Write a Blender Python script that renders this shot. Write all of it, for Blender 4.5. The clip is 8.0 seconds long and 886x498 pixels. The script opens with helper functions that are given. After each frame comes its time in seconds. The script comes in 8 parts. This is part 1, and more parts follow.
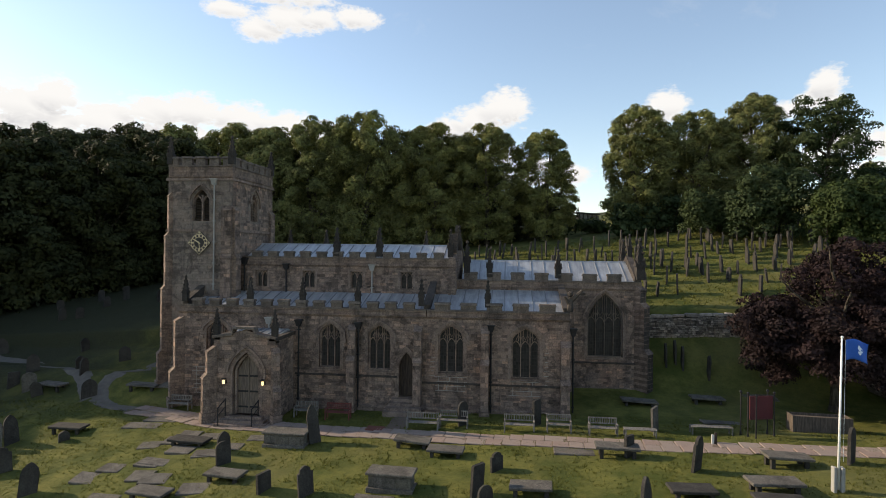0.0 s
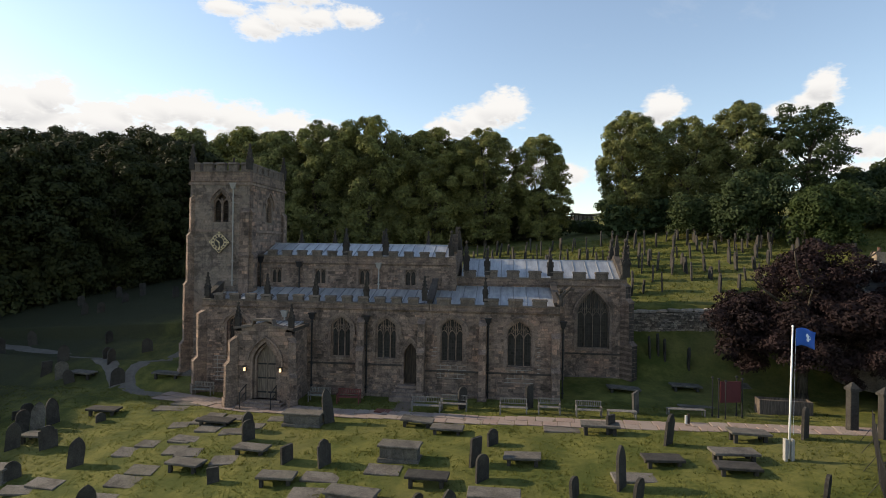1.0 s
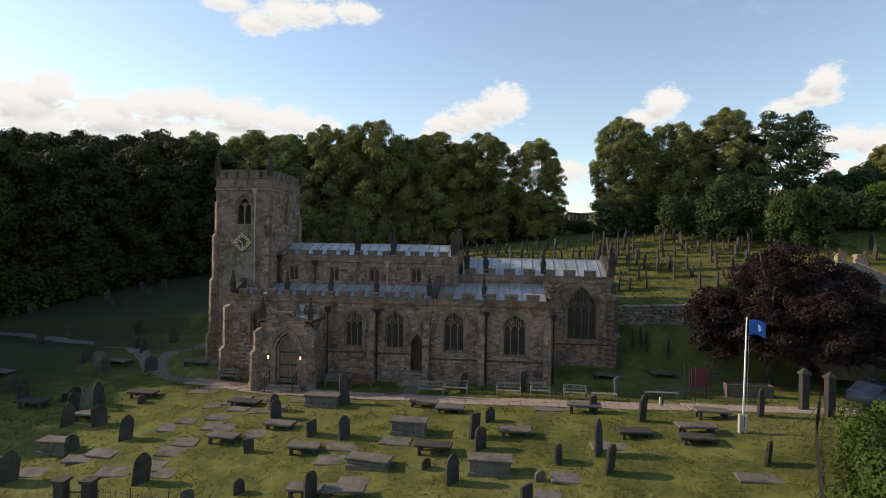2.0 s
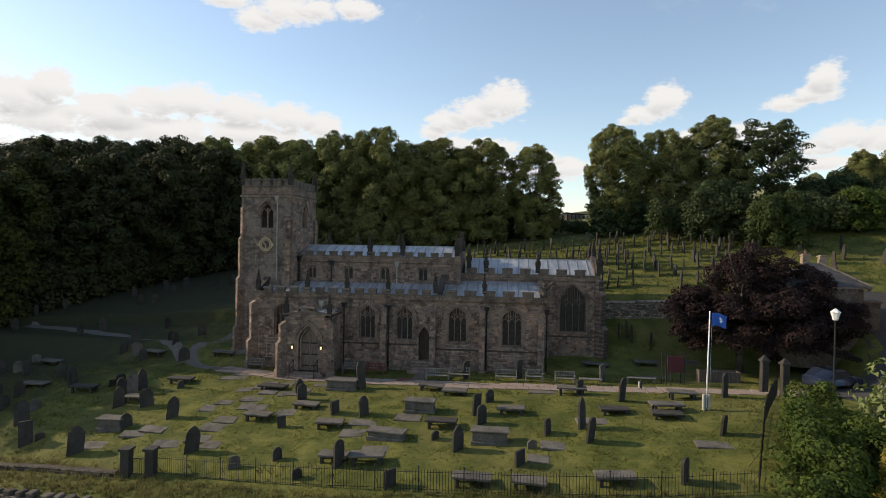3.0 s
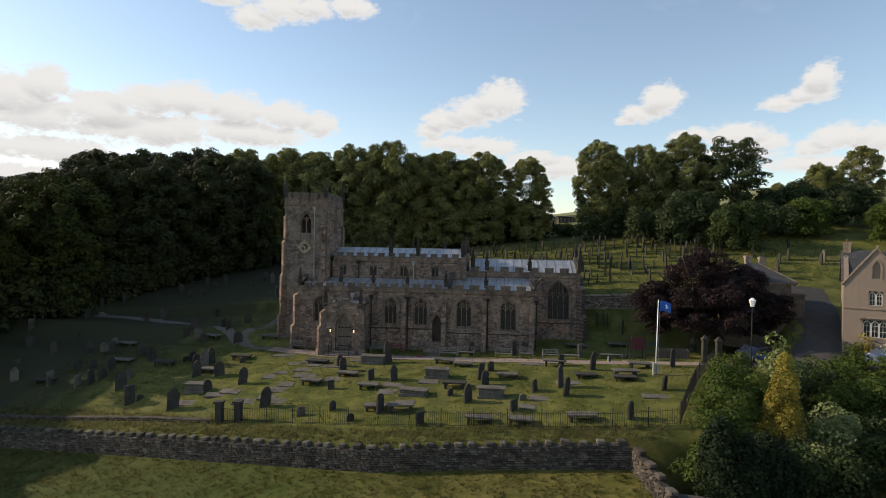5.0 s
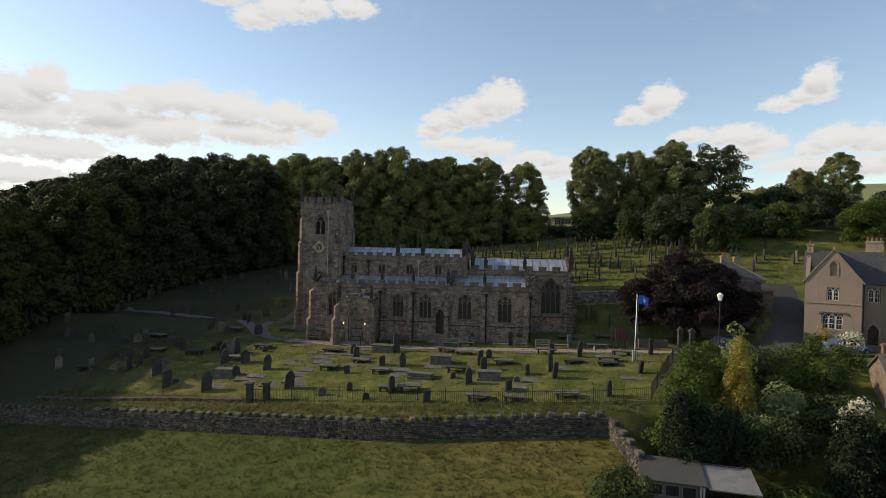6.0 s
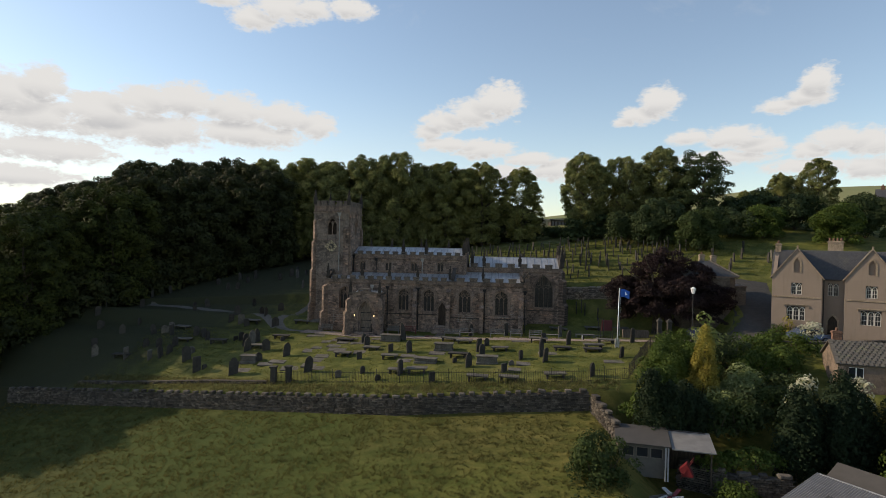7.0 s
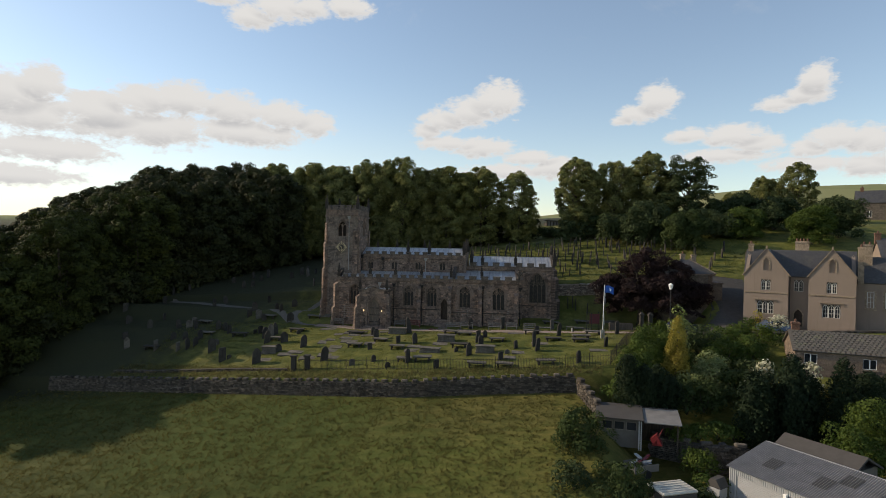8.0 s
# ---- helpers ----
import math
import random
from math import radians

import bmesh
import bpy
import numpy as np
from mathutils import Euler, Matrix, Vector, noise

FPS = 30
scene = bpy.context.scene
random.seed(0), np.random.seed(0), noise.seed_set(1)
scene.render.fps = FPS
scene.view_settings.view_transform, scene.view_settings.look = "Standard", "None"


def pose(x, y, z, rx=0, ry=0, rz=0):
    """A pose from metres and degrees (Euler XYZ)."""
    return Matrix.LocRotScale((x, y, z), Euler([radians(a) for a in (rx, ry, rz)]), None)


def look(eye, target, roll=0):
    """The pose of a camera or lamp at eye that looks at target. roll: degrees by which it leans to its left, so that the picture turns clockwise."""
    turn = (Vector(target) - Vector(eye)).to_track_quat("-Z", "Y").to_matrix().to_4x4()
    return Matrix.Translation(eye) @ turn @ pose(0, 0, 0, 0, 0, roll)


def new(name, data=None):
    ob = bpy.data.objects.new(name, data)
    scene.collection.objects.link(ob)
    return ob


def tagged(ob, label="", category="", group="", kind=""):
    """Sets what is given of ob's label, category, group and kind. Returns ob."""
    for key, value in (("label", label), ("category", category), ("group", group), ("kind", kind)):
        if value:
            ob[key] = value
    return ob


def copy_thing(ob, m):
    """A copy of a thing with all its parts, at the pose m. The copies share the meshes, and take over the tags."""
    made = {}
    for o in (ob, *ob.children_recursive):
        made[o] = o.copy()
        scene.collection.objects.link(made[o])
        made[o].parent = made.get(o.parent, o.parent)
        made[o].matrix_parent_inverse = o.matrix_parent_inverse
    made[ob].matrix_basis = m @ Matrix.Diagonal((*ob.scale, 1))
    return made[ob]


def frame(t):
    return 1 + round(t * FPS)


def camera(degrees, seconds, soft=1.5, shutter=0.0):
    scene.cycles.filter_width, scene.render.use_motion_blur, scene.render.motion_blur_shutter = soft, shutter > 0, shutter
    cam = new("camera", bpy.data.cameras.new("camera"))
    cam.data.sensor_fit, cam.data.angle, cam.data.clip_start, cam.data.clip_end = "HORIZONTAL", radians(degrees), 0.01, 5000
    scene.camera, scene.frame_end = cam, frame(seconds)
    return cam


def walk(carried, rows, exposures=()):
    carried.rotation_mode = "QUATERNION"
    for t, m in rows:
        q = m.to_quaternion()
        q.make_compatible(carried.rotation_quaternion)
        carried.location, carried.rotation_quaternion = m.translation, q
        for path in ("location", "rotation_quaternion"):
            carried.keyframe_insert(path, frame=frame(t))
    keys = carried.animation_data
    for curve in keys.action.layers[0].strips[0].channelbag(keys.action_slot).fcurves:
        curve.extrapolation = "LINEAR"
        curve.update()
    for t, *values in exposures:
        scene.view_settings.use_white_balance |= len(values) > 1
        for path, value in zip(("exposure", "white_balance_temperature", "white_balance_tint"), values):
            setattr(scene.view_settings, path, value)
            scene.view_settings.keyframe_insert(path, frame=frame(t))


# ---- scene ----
cam = camera(76.0, 8.0, 0.65)
ROWS = [
    (0.0, 0.000, -0.000, 9.300, 6.500, 0.000, -0.600),
    (0.5, 0.054, -1.527, 9.263, 6.373, 0.017, -0.681),
    (1.0, 0.143, -3.411, 9.299, 6.309, -0.042, -0.779),
    (1.5, 0.245, -5.481, 9.431, 6.270, -0.220, -0.895),
    (3.0, 0.520, -12.899, 10.096, 6.295, -0.753, -0.887),
    (3.5, 0.391, -15.489, 10.277, 6.151, -0.825, -0.876),
    (4.0, 0.372, -18.323, 10.390, 6.093, -0.863, -0.882),
    (4.5, 0.328, -21.258, 10.477, 5.992, -0.843, -0.931),
    (6.0, 0.648, -30.338, 10.661, 5.898, -0.840, -1.080),
    (6.5, 0.742, -33.491, 10.544, 5.826, -0.748, -1.092),
    (7.0, 0.846, -36.617, 10.437, 5.748, -0.699, -1.143),
    (7.5, 0.992, -39.816, 10.514, 5.702, -0.695, -1.067),
    (8.0, 1.076, -43.096, 10.743, 5.630, -0.829, -1.013),
]
walk(cam, [(t, pose(x, y, z, 90 + pitch, roll, yaw)) for t, x, y, z, yaw, pitch, roll in ROWS],
     [(0.0, 0.32, 7100, 12), (1.5, 0.28, 7100, 12), (3.5, 0.18, 7100, 12), (4.5, 0.14, 7100, 12), (6.5, 0.02, 7100, 12), (8.0, -0.04, 7100, 12)])

# ---- sky and sun: an evening sun from the west-north-west ----
SUN_EL, SUN_AZ = radians(25.0), radians(9.0)
SUN_DIR = Vector((-math.cos(SUN_EL) * math.cos(SUN_AZ), math.cos(SUN_EL) * math.sin(SUN_AZ), math.sin(SUN_EL)))
sun_data = bpy.data.lights.new("sun", "SUN")
sun_data.energy, sun_data.angle, sun_data.color = 4.3, radians(0.6), (1.0, 0.86, 0.66)
sun = new("sun", sun_data)
sun.matrix_world = look((0, 0, 200), Vector((0, 0, 200)) - SUN_DIR)


class Nodes:
    """A small helper that chains shader nodes."""

    def __init__(self, tree):
        self.tree = tree
        tree.nodes.clear()

    def add(self, kind, **settings):
        node = self.tree.nodes.new(kind)
        for key, value in settings.items():
            if key == "blend_type":
                node.blend_type = value
            elif key == "data_type":
                node.data_type = value
            elif key == "operation":
                node.operation = value
            elif key == "noise_dimensions":
                node.noise_dimensions = value
            elif key == "feature":
                node.feature = value
        return node

    def link(self, a, b):
        if isinstance(a, (int, float)):
            b.default_value = a
        elif isinstance(a, tuple):
            b.default_value = (*a, 1.0) if len(a) == 3 and b.type == "RGBA" else a
        else:
            self.tree.links.new(a, b)

    def math(self, operation, a, b=0.0, clamp=False):
        node = self.add("ShaderNodeMath", operation=operation)
        node.use_clamp = clamp
        self.link(a, node.inputs[0])
        self.link(b, node.inputs[1])
        return node.outputs[0]

    def mix(self, factor, a, b, blend="MIX"):
        node = self.add("ShaderNodeMix", data_type="RGBA", blend_type=blend)
        self.link(factor, node.inputs[0])
        self.link(a, node.inputs[6])
        self.link(b, node.inputs[7])
        return node.outputs[2]

    def noise(self, vector, scale, detail=4.0, rough=0.55, distort=0.0):
        node = self.add("ShaderNodeTexNoise")
        if vector is not None:
            self.link(vector, node.inputs["Vector"])
        node.inputs["Scale"].default_value = scale
        node.inputs["Detail"].default_value = detail
        node.inputs["Roughness"].default_value = rough
        node.inputs["Distortion"].default_value = distort
        return node.outputs["Fac"]

    def ramp(self, value, stops):
        node = self.add("ShaderNodeValToRGB")
        self.link(value, node.inputs[0])
        while len(node.color_ramp.elements) < len(stops):
            node.color_ramp.elements.new(0.5)
        for element, (place, colour) in zip(node.color_ramp.elements, stops):
            element.position = place
            element.color = (*colour, 1.0) if isinstance(colour, tuple) else (colour, colour, colour, 1.0)
        return node.outputs[0]

    def step(self, value, low, high):
        node = self.add("ShaderNodeMapRange")
        node.interpolation_type = "SMOOTHSTEP"
        self.link(value, node.inputs[0])
        node.inputs[1].default_value, node.inputs[2].default_value = low, high
        return node.outputs[0]


def build_world():
    """A clear evening sky with cumulus banks, made of ellipses in azimuth and elevation with ragged edges."""
    world = bpy.data.worlds.new("sky")
    scene.world = world
    world.use_nodes = True
    n = Nodes(world.node_tree)
    sky = n.add("ShaderNodeTexSky")
    sky.sky_type = "NISHITA"
    sky.sun_disc = False
    sky.sun_elevation = SUN_EL
    sky.sun_rotation = math.atan2(SUN_DIR.x, SUN_DIR.y)
    sky.air_density, sky.dust_density, sky.ozone_density = 1.0, 0.35, 1.6
    coord = n.add("ShaderNodeTexCoord").outputs["Generated"]
    split = n.add("ShaderNodeSeparateXYZ")
    n.link(coord, split.inputs[0])
    az = n.math("MULTIPLY", n.math("ARCTAN2", split.outputs[0], split.outputs[1]), 57.2958)
    el = n.math("MULTIPLY", n.math("ARCSINE", split.outputs[2]), 57.2958)
    flat = n.add("ShaderNodeCombineXYZ")
    n.link(n.math("MULTIPLY", az, 0.06), flat.inputs[0])
    n.link(n.math("MULTIPLY", el, 0.11), flat.inputs[1])
    ragged = n.noise(flat.outputs[0], 9.0, 9.0, 0.6, 0.35)
    billow = n.noise(flat.outputs[0], 24.0, 6.0, 0.6, 0.2)
    edge = n.math("ADD", n.math("MULTIPLY", n.math("SUBTRACT", ragged, 0.5), 1.25), n.math("MULTIPLY", n.math("SUBTRACT", billow, 0.5), 0.7))
    cover = None
    shade = None
    for caz, cel, waz, wel in CLOUDS:
        dx = n.math("DIVIDE", n.math("SUBTRACT", az, caz), waz)
        dy = n.math("DIVIDE", n.math("SUBTRACT", el, cel), wel)
        far = n.math("SQRT", n.math("ADD", n.math("MULTIPLY", dx, dx), n.math("MULTIPLY", dy, dy)))
        blob = n.math("SUBTRACT", 1.0, far)
        low = n.math("MULTIPLY", n.step(dy, 0.1, -0.8), n.step(far, 1.1, 0.7))
        cover = blob if cover is None else n.math("MAXIMUM", cover, blob)
        shade = low if shade is None else n.math("MAXIMUM", shade, low)
    body = n.math("ADD", n.math("MULTIPLY", n.math("MAXIMUM", cover, -1.2), 1.0), edge)
    # scattered cloud behind and beside the view
    behind = n.math("MULTIPLY", n.math("SUBTRACT", n.noise(coord, 3.2, 7.0, 0.6), 0.62), 6.0)
    away = n.step(split.outputs[1], 0.45, 0.1)
    body = n.math("ADD", n.math("MULTIPLY", body, n.math("SUBTRACT", 1.0, away)), n.math("MULTIPLY", behind, away))
    mask = n.step(body, -0.12, 0.46)
    wisp = n.math("MULTIPLY", n.step(n.noise(flat.outputs[0], 1.3, 8.0, 0.65, 0.6), 0.5, 0.85), 0.22)
    low_haze = n.math("MULTIPLY", n.step(el, 16.0, 0.0), n.step(az, 30.0, -45.0))
    haze = n.math("ADD", n.math("MULTIPLY", low_haze, 0.42), 0.04)
    mask = n.math("MAXIMUM", mask, n.math("MAXIMUM", wisp, haze))
    grey = n.math("MULTIPLY", n.math("MULTIPLY", shade, n.step(body, 0.15, 0.7)), n.ramp(ragged, [(0.3, 0.45), (0.65, 1.0)]))
    cloud = n.mix(grey, (4.95, 5.15, 5.35), (3.5, 3.7, 4.0))
    tint = n.mix(1.0, sky.outputs[0], (1.22, 1.22, 1.20), "MULTIPLY")
    colour = n.mix(mask, tint, cloud)
    back = n.add("ShaderNodeBackground")
    n.link(colour, back.inputs[0])
    back.inputs[1].default_value = 0.15
    out = n.add("ShaderNodeOutputWorld")
    n.link(back.outputs[0], out.inputs[0])


# azimuth, elevation, half width and half height in degrees
HIGH_CLOUD = [(-27.5, 21.4, 2.6, 0.9), (-24.5, 20.1, 2.5, 1.3), (-21.8, 21.2, 3.3, 1.6), (-18.9, 21.5, 2.7, 1.1), (-15.5, 21.8, 3.0, 1.1), (-22.0, 23.5, 5.0, 1.6)]
WEST_BANK = [(-43.3, 11.3, 3.2, 2.1), (-40.9, 12.2, 2.0, 1.8), (-41.8, 9.8, 4.7, 2.2), (-37.1, 10.7, 3.8, 1.9), (-33.4, 11.8, 3.6, 1.8), (-30.4, 12.3, 3.8, 1.8),
             (-26.1, 11.9, 4.0, 1.8), (-21.9, 11.6, 3.3, 1.7), (-18.7, 11.0, 2.6, 1.5), (-34.1, 9.6, 9.2, 2.1), (-25.0, 9.9, 7.0, 1.6), (-40.7, 7.0, 6.6, 1.4), (-42.9, 4.7, 5.9, 1.2), (-52, 12.0, 7.0, 4.0)]
MIDDLE_CLOUDS = [(-0.4, 13.9, 3.0, 2.1), (-2.9, 12.8, 3.3, 1.8), (-5.6, 11.9, 3.0, 1.4), (-7.4, 10.9, 2.0, 1.0), (-5.8, 9.7, 3.6, 0.9), (-1.8, 9.3, 4.0, 1.2), (3.0, 8.3, 2.9, 0.9), (5.5, 7.4, 3.1, 1.4), (1.0, 7.0, 6.0, 0.9)]
EAST_CLOUDS = [(14.9, 13.4, 2.1, 1.8), (13.3, 12.2, 2.3, 1.0), (11.8, 11.7, 1.4, 0.6), (27.4, 14.0, 1.6, 1.5), (26.9, 12.8, 2.1, 1.0), (24.7, 12.2, 2.2, 0.8), (17.5, 10.0, 2.3, 0.8), (21.0, 9.8, 3.1, 1.2),
               (23.2, 9.0, 2.7, 1.1), (27.0, 8.3, 1.8, 0.9), (28.9, 9.1, 2.4, 1.3), (31.0, 8.7, 2.1, 1.5), (20.6, 8.1, 4.7, 0.8), (27.0, 7.0, 4.1, 0.8), (31.5, 6.7, 3.0, 1.2), (36.0, 8.0, 5.0, 2.4), (44.0, 9.0, 7.0, 3.0)]
CLOUDS = HIGH_CLOUD + WEST_BANK + MIDDLE_CLOUDS + EAST_CLOUDS
build_world()

# ---- materials ----
MATS = {}


def surface(name, make, rough=0.85, metal=0.0, bump=0.3, grain=1.0, spec=0.35):
    """A principled material; make(n, place) returns a colour and a height."""
    if name in MATS:
        return MATS[name]
    mat = bpy.data.materials.new(name)
    mat.use_nodes = True
    n = Nodes(mat.node_tree)
    geo = n.add("ShaderNodeNewGeometry")
    colour, height = make(n, geo.outputs["Position"])
    shader = n.add("ShaderNodeBsdfPrincipled")
    n.link(colour, shader.inputs["Base Color"])
    if isinstance(rough, tuple):
        n.link(n.math("ADD", n.math("MULTIPLY", n.noise(geo.outputs["Position"], 2.2), rough[1] - rough[0]), rough[0]), shader.inputs["Roughness"])
    else:
        shader.inputs["Roughness"].default_value = rough
    shader.inputs["Metallic"].default_value = metal
    shader.inputs["Specular IOR Level"].default_value = spec
    if height is not None and bump:
        node = n.add("ShaderNodeBump")
        node.inputs["Strength"].default_value = bump
        node.inputs["Distance"].default_value = grain
        n.link(height, node.inputs["Height"])
        n.link(node.outputs[0], shader.inputs["Normal"])
    out = n.add("ShaderNodeOutputMaterial")
    n.link(shader.outputs[0], out.inputs[0])
    MATS[name] = mat
    return mat


def rand(n):
    return n.add("ShaderNodeObjectInfo").outputs["Random"]


def stretched(n, place, x, y, z):
    node = n.add("ShaderNodeMapping")
    node.inputs["Scale"].default_value = (x, y, z)
    n.link(place, node.inputs["Vector"])
    return node.outputs[0]


def stone_colour(light, dark, warm, block=0.0, soot=0.5, wide=0.62, high=0.3, grime=0.5):
    """Weathered gritstone: tone block by block, soot in large stains, streaks and fine grain."""

    def make(n, place):
        big = n.noise(place, 0.35, 5.0, 0.6)
        mid = n.noise(place, 1.9, 5.0, 0.65)
        fine = n.noise(place, 16.0, 4.0, 0.7)
        streak = n.noise(stretched(n, place, 2.6, 2.6, 0.28), 1.0, 4.0, 0.6)
        tone = n.mix(n.math("ADD", n.math("MULTIPLY", n.step(mid, 0.3, 0.72), 0.55), 0.25), dark, light)
        tone = n.mix(n.math("MULTIPLY", n.step(big, 0.5, 0.72), 0.55), tone, warm)
        blotch = n.noise(place, 0.85, 7.0, 0.72, 0.5)
        tone = n.mix(n.math("MULTIPLY", n.step(blotch, 0.49, 0.62), grime), tone, tuple(c * 0.42 for c in dark))
        height = n.math("ADD", n.math("MULTIPLY", fine, 0.35), n.math("MULTIPLY", mid, 0.5))
        if block:
            split = n.add("ShaderNodeSeparateXYZ")
            n.link(place, split.inputs[0])
            flat = n.add("ShaderNodeCombineXYZ")
            n.link(n.math("ADD", split.outputs[0], split.outputs[1]), flat.inputs[0])
            n.link(split.outputs[2], flat.inputs[1])
            wob = n.math("MULTIPLY", n.noise(place, 3.0), 0.03)
            n.link(wob, flat.inputs[2])
            brick = n.add("ShaderNodeTexBrick")
            n.link(flat.outputs[0], brick.inputs["Vector"])
            brick.inputs["Scale"].default_value = 1.0
            brick.inputs["Brick Width"].default_value = wide
            brick.inputs["Row Height"].default_value = high
            brick.inputs["Mortar Size"].default_value = 0.012
            brick.inputs["Mortar Smooth"].default_value = 0.3
            brick.inputs["Color1"].default_value = (0.74, 0.74, 0.75, 1)
            brick.inputs["Color2"].default_value = (1.16, 1.14, 1.1, 1)
            brick.inputs["Mortar"].default_value = (0.55, 0.53, 0.5, 1)
            tone = n.mix(block, tone, n.mix(1.0, tone, brick.outputs["Color"], "MULTIPLY"))
            height = n.math("SUBTRACT", height, n.math("MULTIPLY", brick.outputs["Fac"], 0.8))
        tone = n.mix(n.math("MULTIPLY", n.step(streak, 0.5, 0.75), soot), tone, tuple(c * 0.35 for c in dark))
        tone = n.mix(n.step(fine, 0.35, 0.68), n.mix(1.0, tone, (1.22, 1.2, 1.18), "MULTIPLY"), n.mix(1.0, tone, (0.62, 0.61, 0.6), "MULTIPLY"))
        return tone, height

    return make


def stone(name, light, dark, warm, **extra):
    return surface(name, stone_colour(light, dark, warm, **extra), (0.8, 0.95), bump=0.6, grain=0.03)


ASHLAR = stone("church_gritstone", (0.305, 0.226, 0.180), (0.118, 0.092, 0.079), (0.315, 0.196, 0.143), block=0.9, soot=0.5, wide=0.4, high=0.2, grime=0.6)
RUBBLE = stone("tower_gritstone", (0.270, 0.222, 0.186), (0.130, 0.107, 0.094), (0.262, 0.194, 0.156), block=0.5, soot=0.5, grime=0.65, wide=0.5, high=0.26)
DRESSED = stone("dressed_gritstone", (0.308, 0.232, 0.188), (0.127, 0.098, 0.084), (0.280, 0.186, 0.140), soot=0.5, grime=0.6)
DARKSTONE = stone("sooty_gritstone", (0.084, 0.071, 0.061), (0.038, 0.032, 0.028), (0.084, 0.065, 0.049), soot=0.6)
FIELDSTONE = stone("field_wall_stone", (0.26, 0.23, 0.19), (0.11, 0.10, 0.085), (0.22, 0.18, 0.13), soot=0.35)


def grass_colour(n, place):
    big = n.noise(place, 0.09, 4.0, 0.6)
    mid = n.noise(place, 0.55, 5.0, 0.65)
    fine = n.noise(place, 5.0, 6.0, 0.75)
    tone = n.mix(n.step(mid, 0.35, 0.7), (0.064, 0.078, 0.017), (0.152, 0.146, 0.038))
    tone = n.mix(n.math("MULTIPLY", n.step(big, 0.45, 0.7), 0.7), tone, (0.16, 0.142, 0.052))
    tone = n.mix(n.math("MULTIPLY", n.step(fine, 0.45, 0.8), 0.6), tone, (0.03, 0.05, 0.010))
    split = n.add("ShaderNodeSeparateXYZ")
    n.link(place, split.inputs[0])
    # the meadow below the wall: long, yellowing, wind-laid grass
    laid = n.noise(stretched(n, place, 0.45, 1.0, 0.5), 1.0, 8.0, 0.72, 0.4)
    meadow = n.mix(n.step(laid, 0.32, 0.70), (0.050, 0.060, 0.014), (0.135, 0.122, 0.042))
    meadow = n.mix(n.math("MULTIPLY", n.step(n.noise(place, 0.045), 0.4, 0.65), 0.5), meadow, (0.075, 0.10, 0.022))
    meadow = n.mix(n.math("MULTIPLY", n.step(n.noise(stretched(n, place, 0.8, 3.0, 1.0), 2.0, 5.0, 0.7), 0.5, 0.75), 0.4), meadow, (0.042, 0.050, 0.012))
    # darker and greener towards the west, lighter and yellower towards the east
    paler = n.math("MULTIPLY", n.step(n.math("ADD", split.outputs[0], n.math("MULTIPLY", n.noise(place, 0.08), 16.0)), -12.0, 18.0), 1.0)
    meadow = n.mix(paler, n.mix(1.0, meadow, (0.60, 0.70, 0.56), "MULTIPLY"), n.mix(1.0, meadow, (1.32, 1.2, 1.05), "MULTIPLY"))
    line = n.math("SUBTRACT", split.outputs[1], n.math("MAXIMUM", n.math("MULTIPLY", n.math("ADD", split.outputs[0], 8.0), -0.22), 0.0))
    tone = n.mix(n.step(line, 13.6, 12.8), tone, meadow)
    # the wood's shade put into the ground colour, below it and on the slope beside
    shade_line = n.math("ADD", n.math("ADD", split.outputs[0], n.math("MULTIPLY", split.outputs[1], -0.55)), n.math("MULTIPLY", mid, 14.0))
    wood_shade = n.mix(fine, (0.023, 0.026, 0.014), (0.050, 0.053, 0.027))
    tone = n.mix(n.math("MULTIPLY", n.step(shade_line, -36.0, -54.0), n.step(split.outputs[1], 17.0, 24.0)), tone, wood_shade)
    far = n.math("MULTIPLY", n.step(split.outputs[1], 190.0, 320.0), 1.0)
    patches = n.add("ShaderNodeTexVoronoi")
    patches.inputs["Scale"].default_value = 0.007
    n.link(place, patches.inputs["Vector"])
    pasture = n.mix(patches.outputs["Color"], (0.14, 0.17, 0.06), (0.23, 0.22, 0.10))
    pasture = n.mix(n.step(split.outputs[2], 104.0, 120.0), pasture, (0.12, 0.10, 0.075))
    tone = n.mix(far, tone, pasture)
    return tone, n.math("ADD", fine, n.math("MULTIPLY", mid, 2.0))


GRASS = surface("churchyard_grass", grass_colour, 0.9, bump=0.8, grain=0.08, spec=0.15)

# ---- small builders ----
def mesh_of(name, bm, material, smooth=False):
    data = bpy.data.meshes.new(name)
    bmesh.ops.recalc_face_normals(bm, faces=bm.faces)
    bm.to_mesh(data)
    bm.free()
    if material:
        data.materials.append(material)
    if smooth:
        for face in data.polygons:
            face.use_smooth = True
    return data


def part(name, bm, material, parent, label="", smooth=False):
    ob = new(name, mesh_of(name, bm, material, smooth) if isinstance(bm, bmesh.types.BMesh) else bm)
    ob.parent = parent
    return tagged(ob, label)


def thing(name, label, category, at=(0, 0, 0), turn=0.0, group="", kind=""):
    ob = new(name)
    ob.empty_display_size = 0.3
    ob.matrix_basis = pose(*at, 0, 0, turn)
    return tagged(ob, label, category, group, kind)


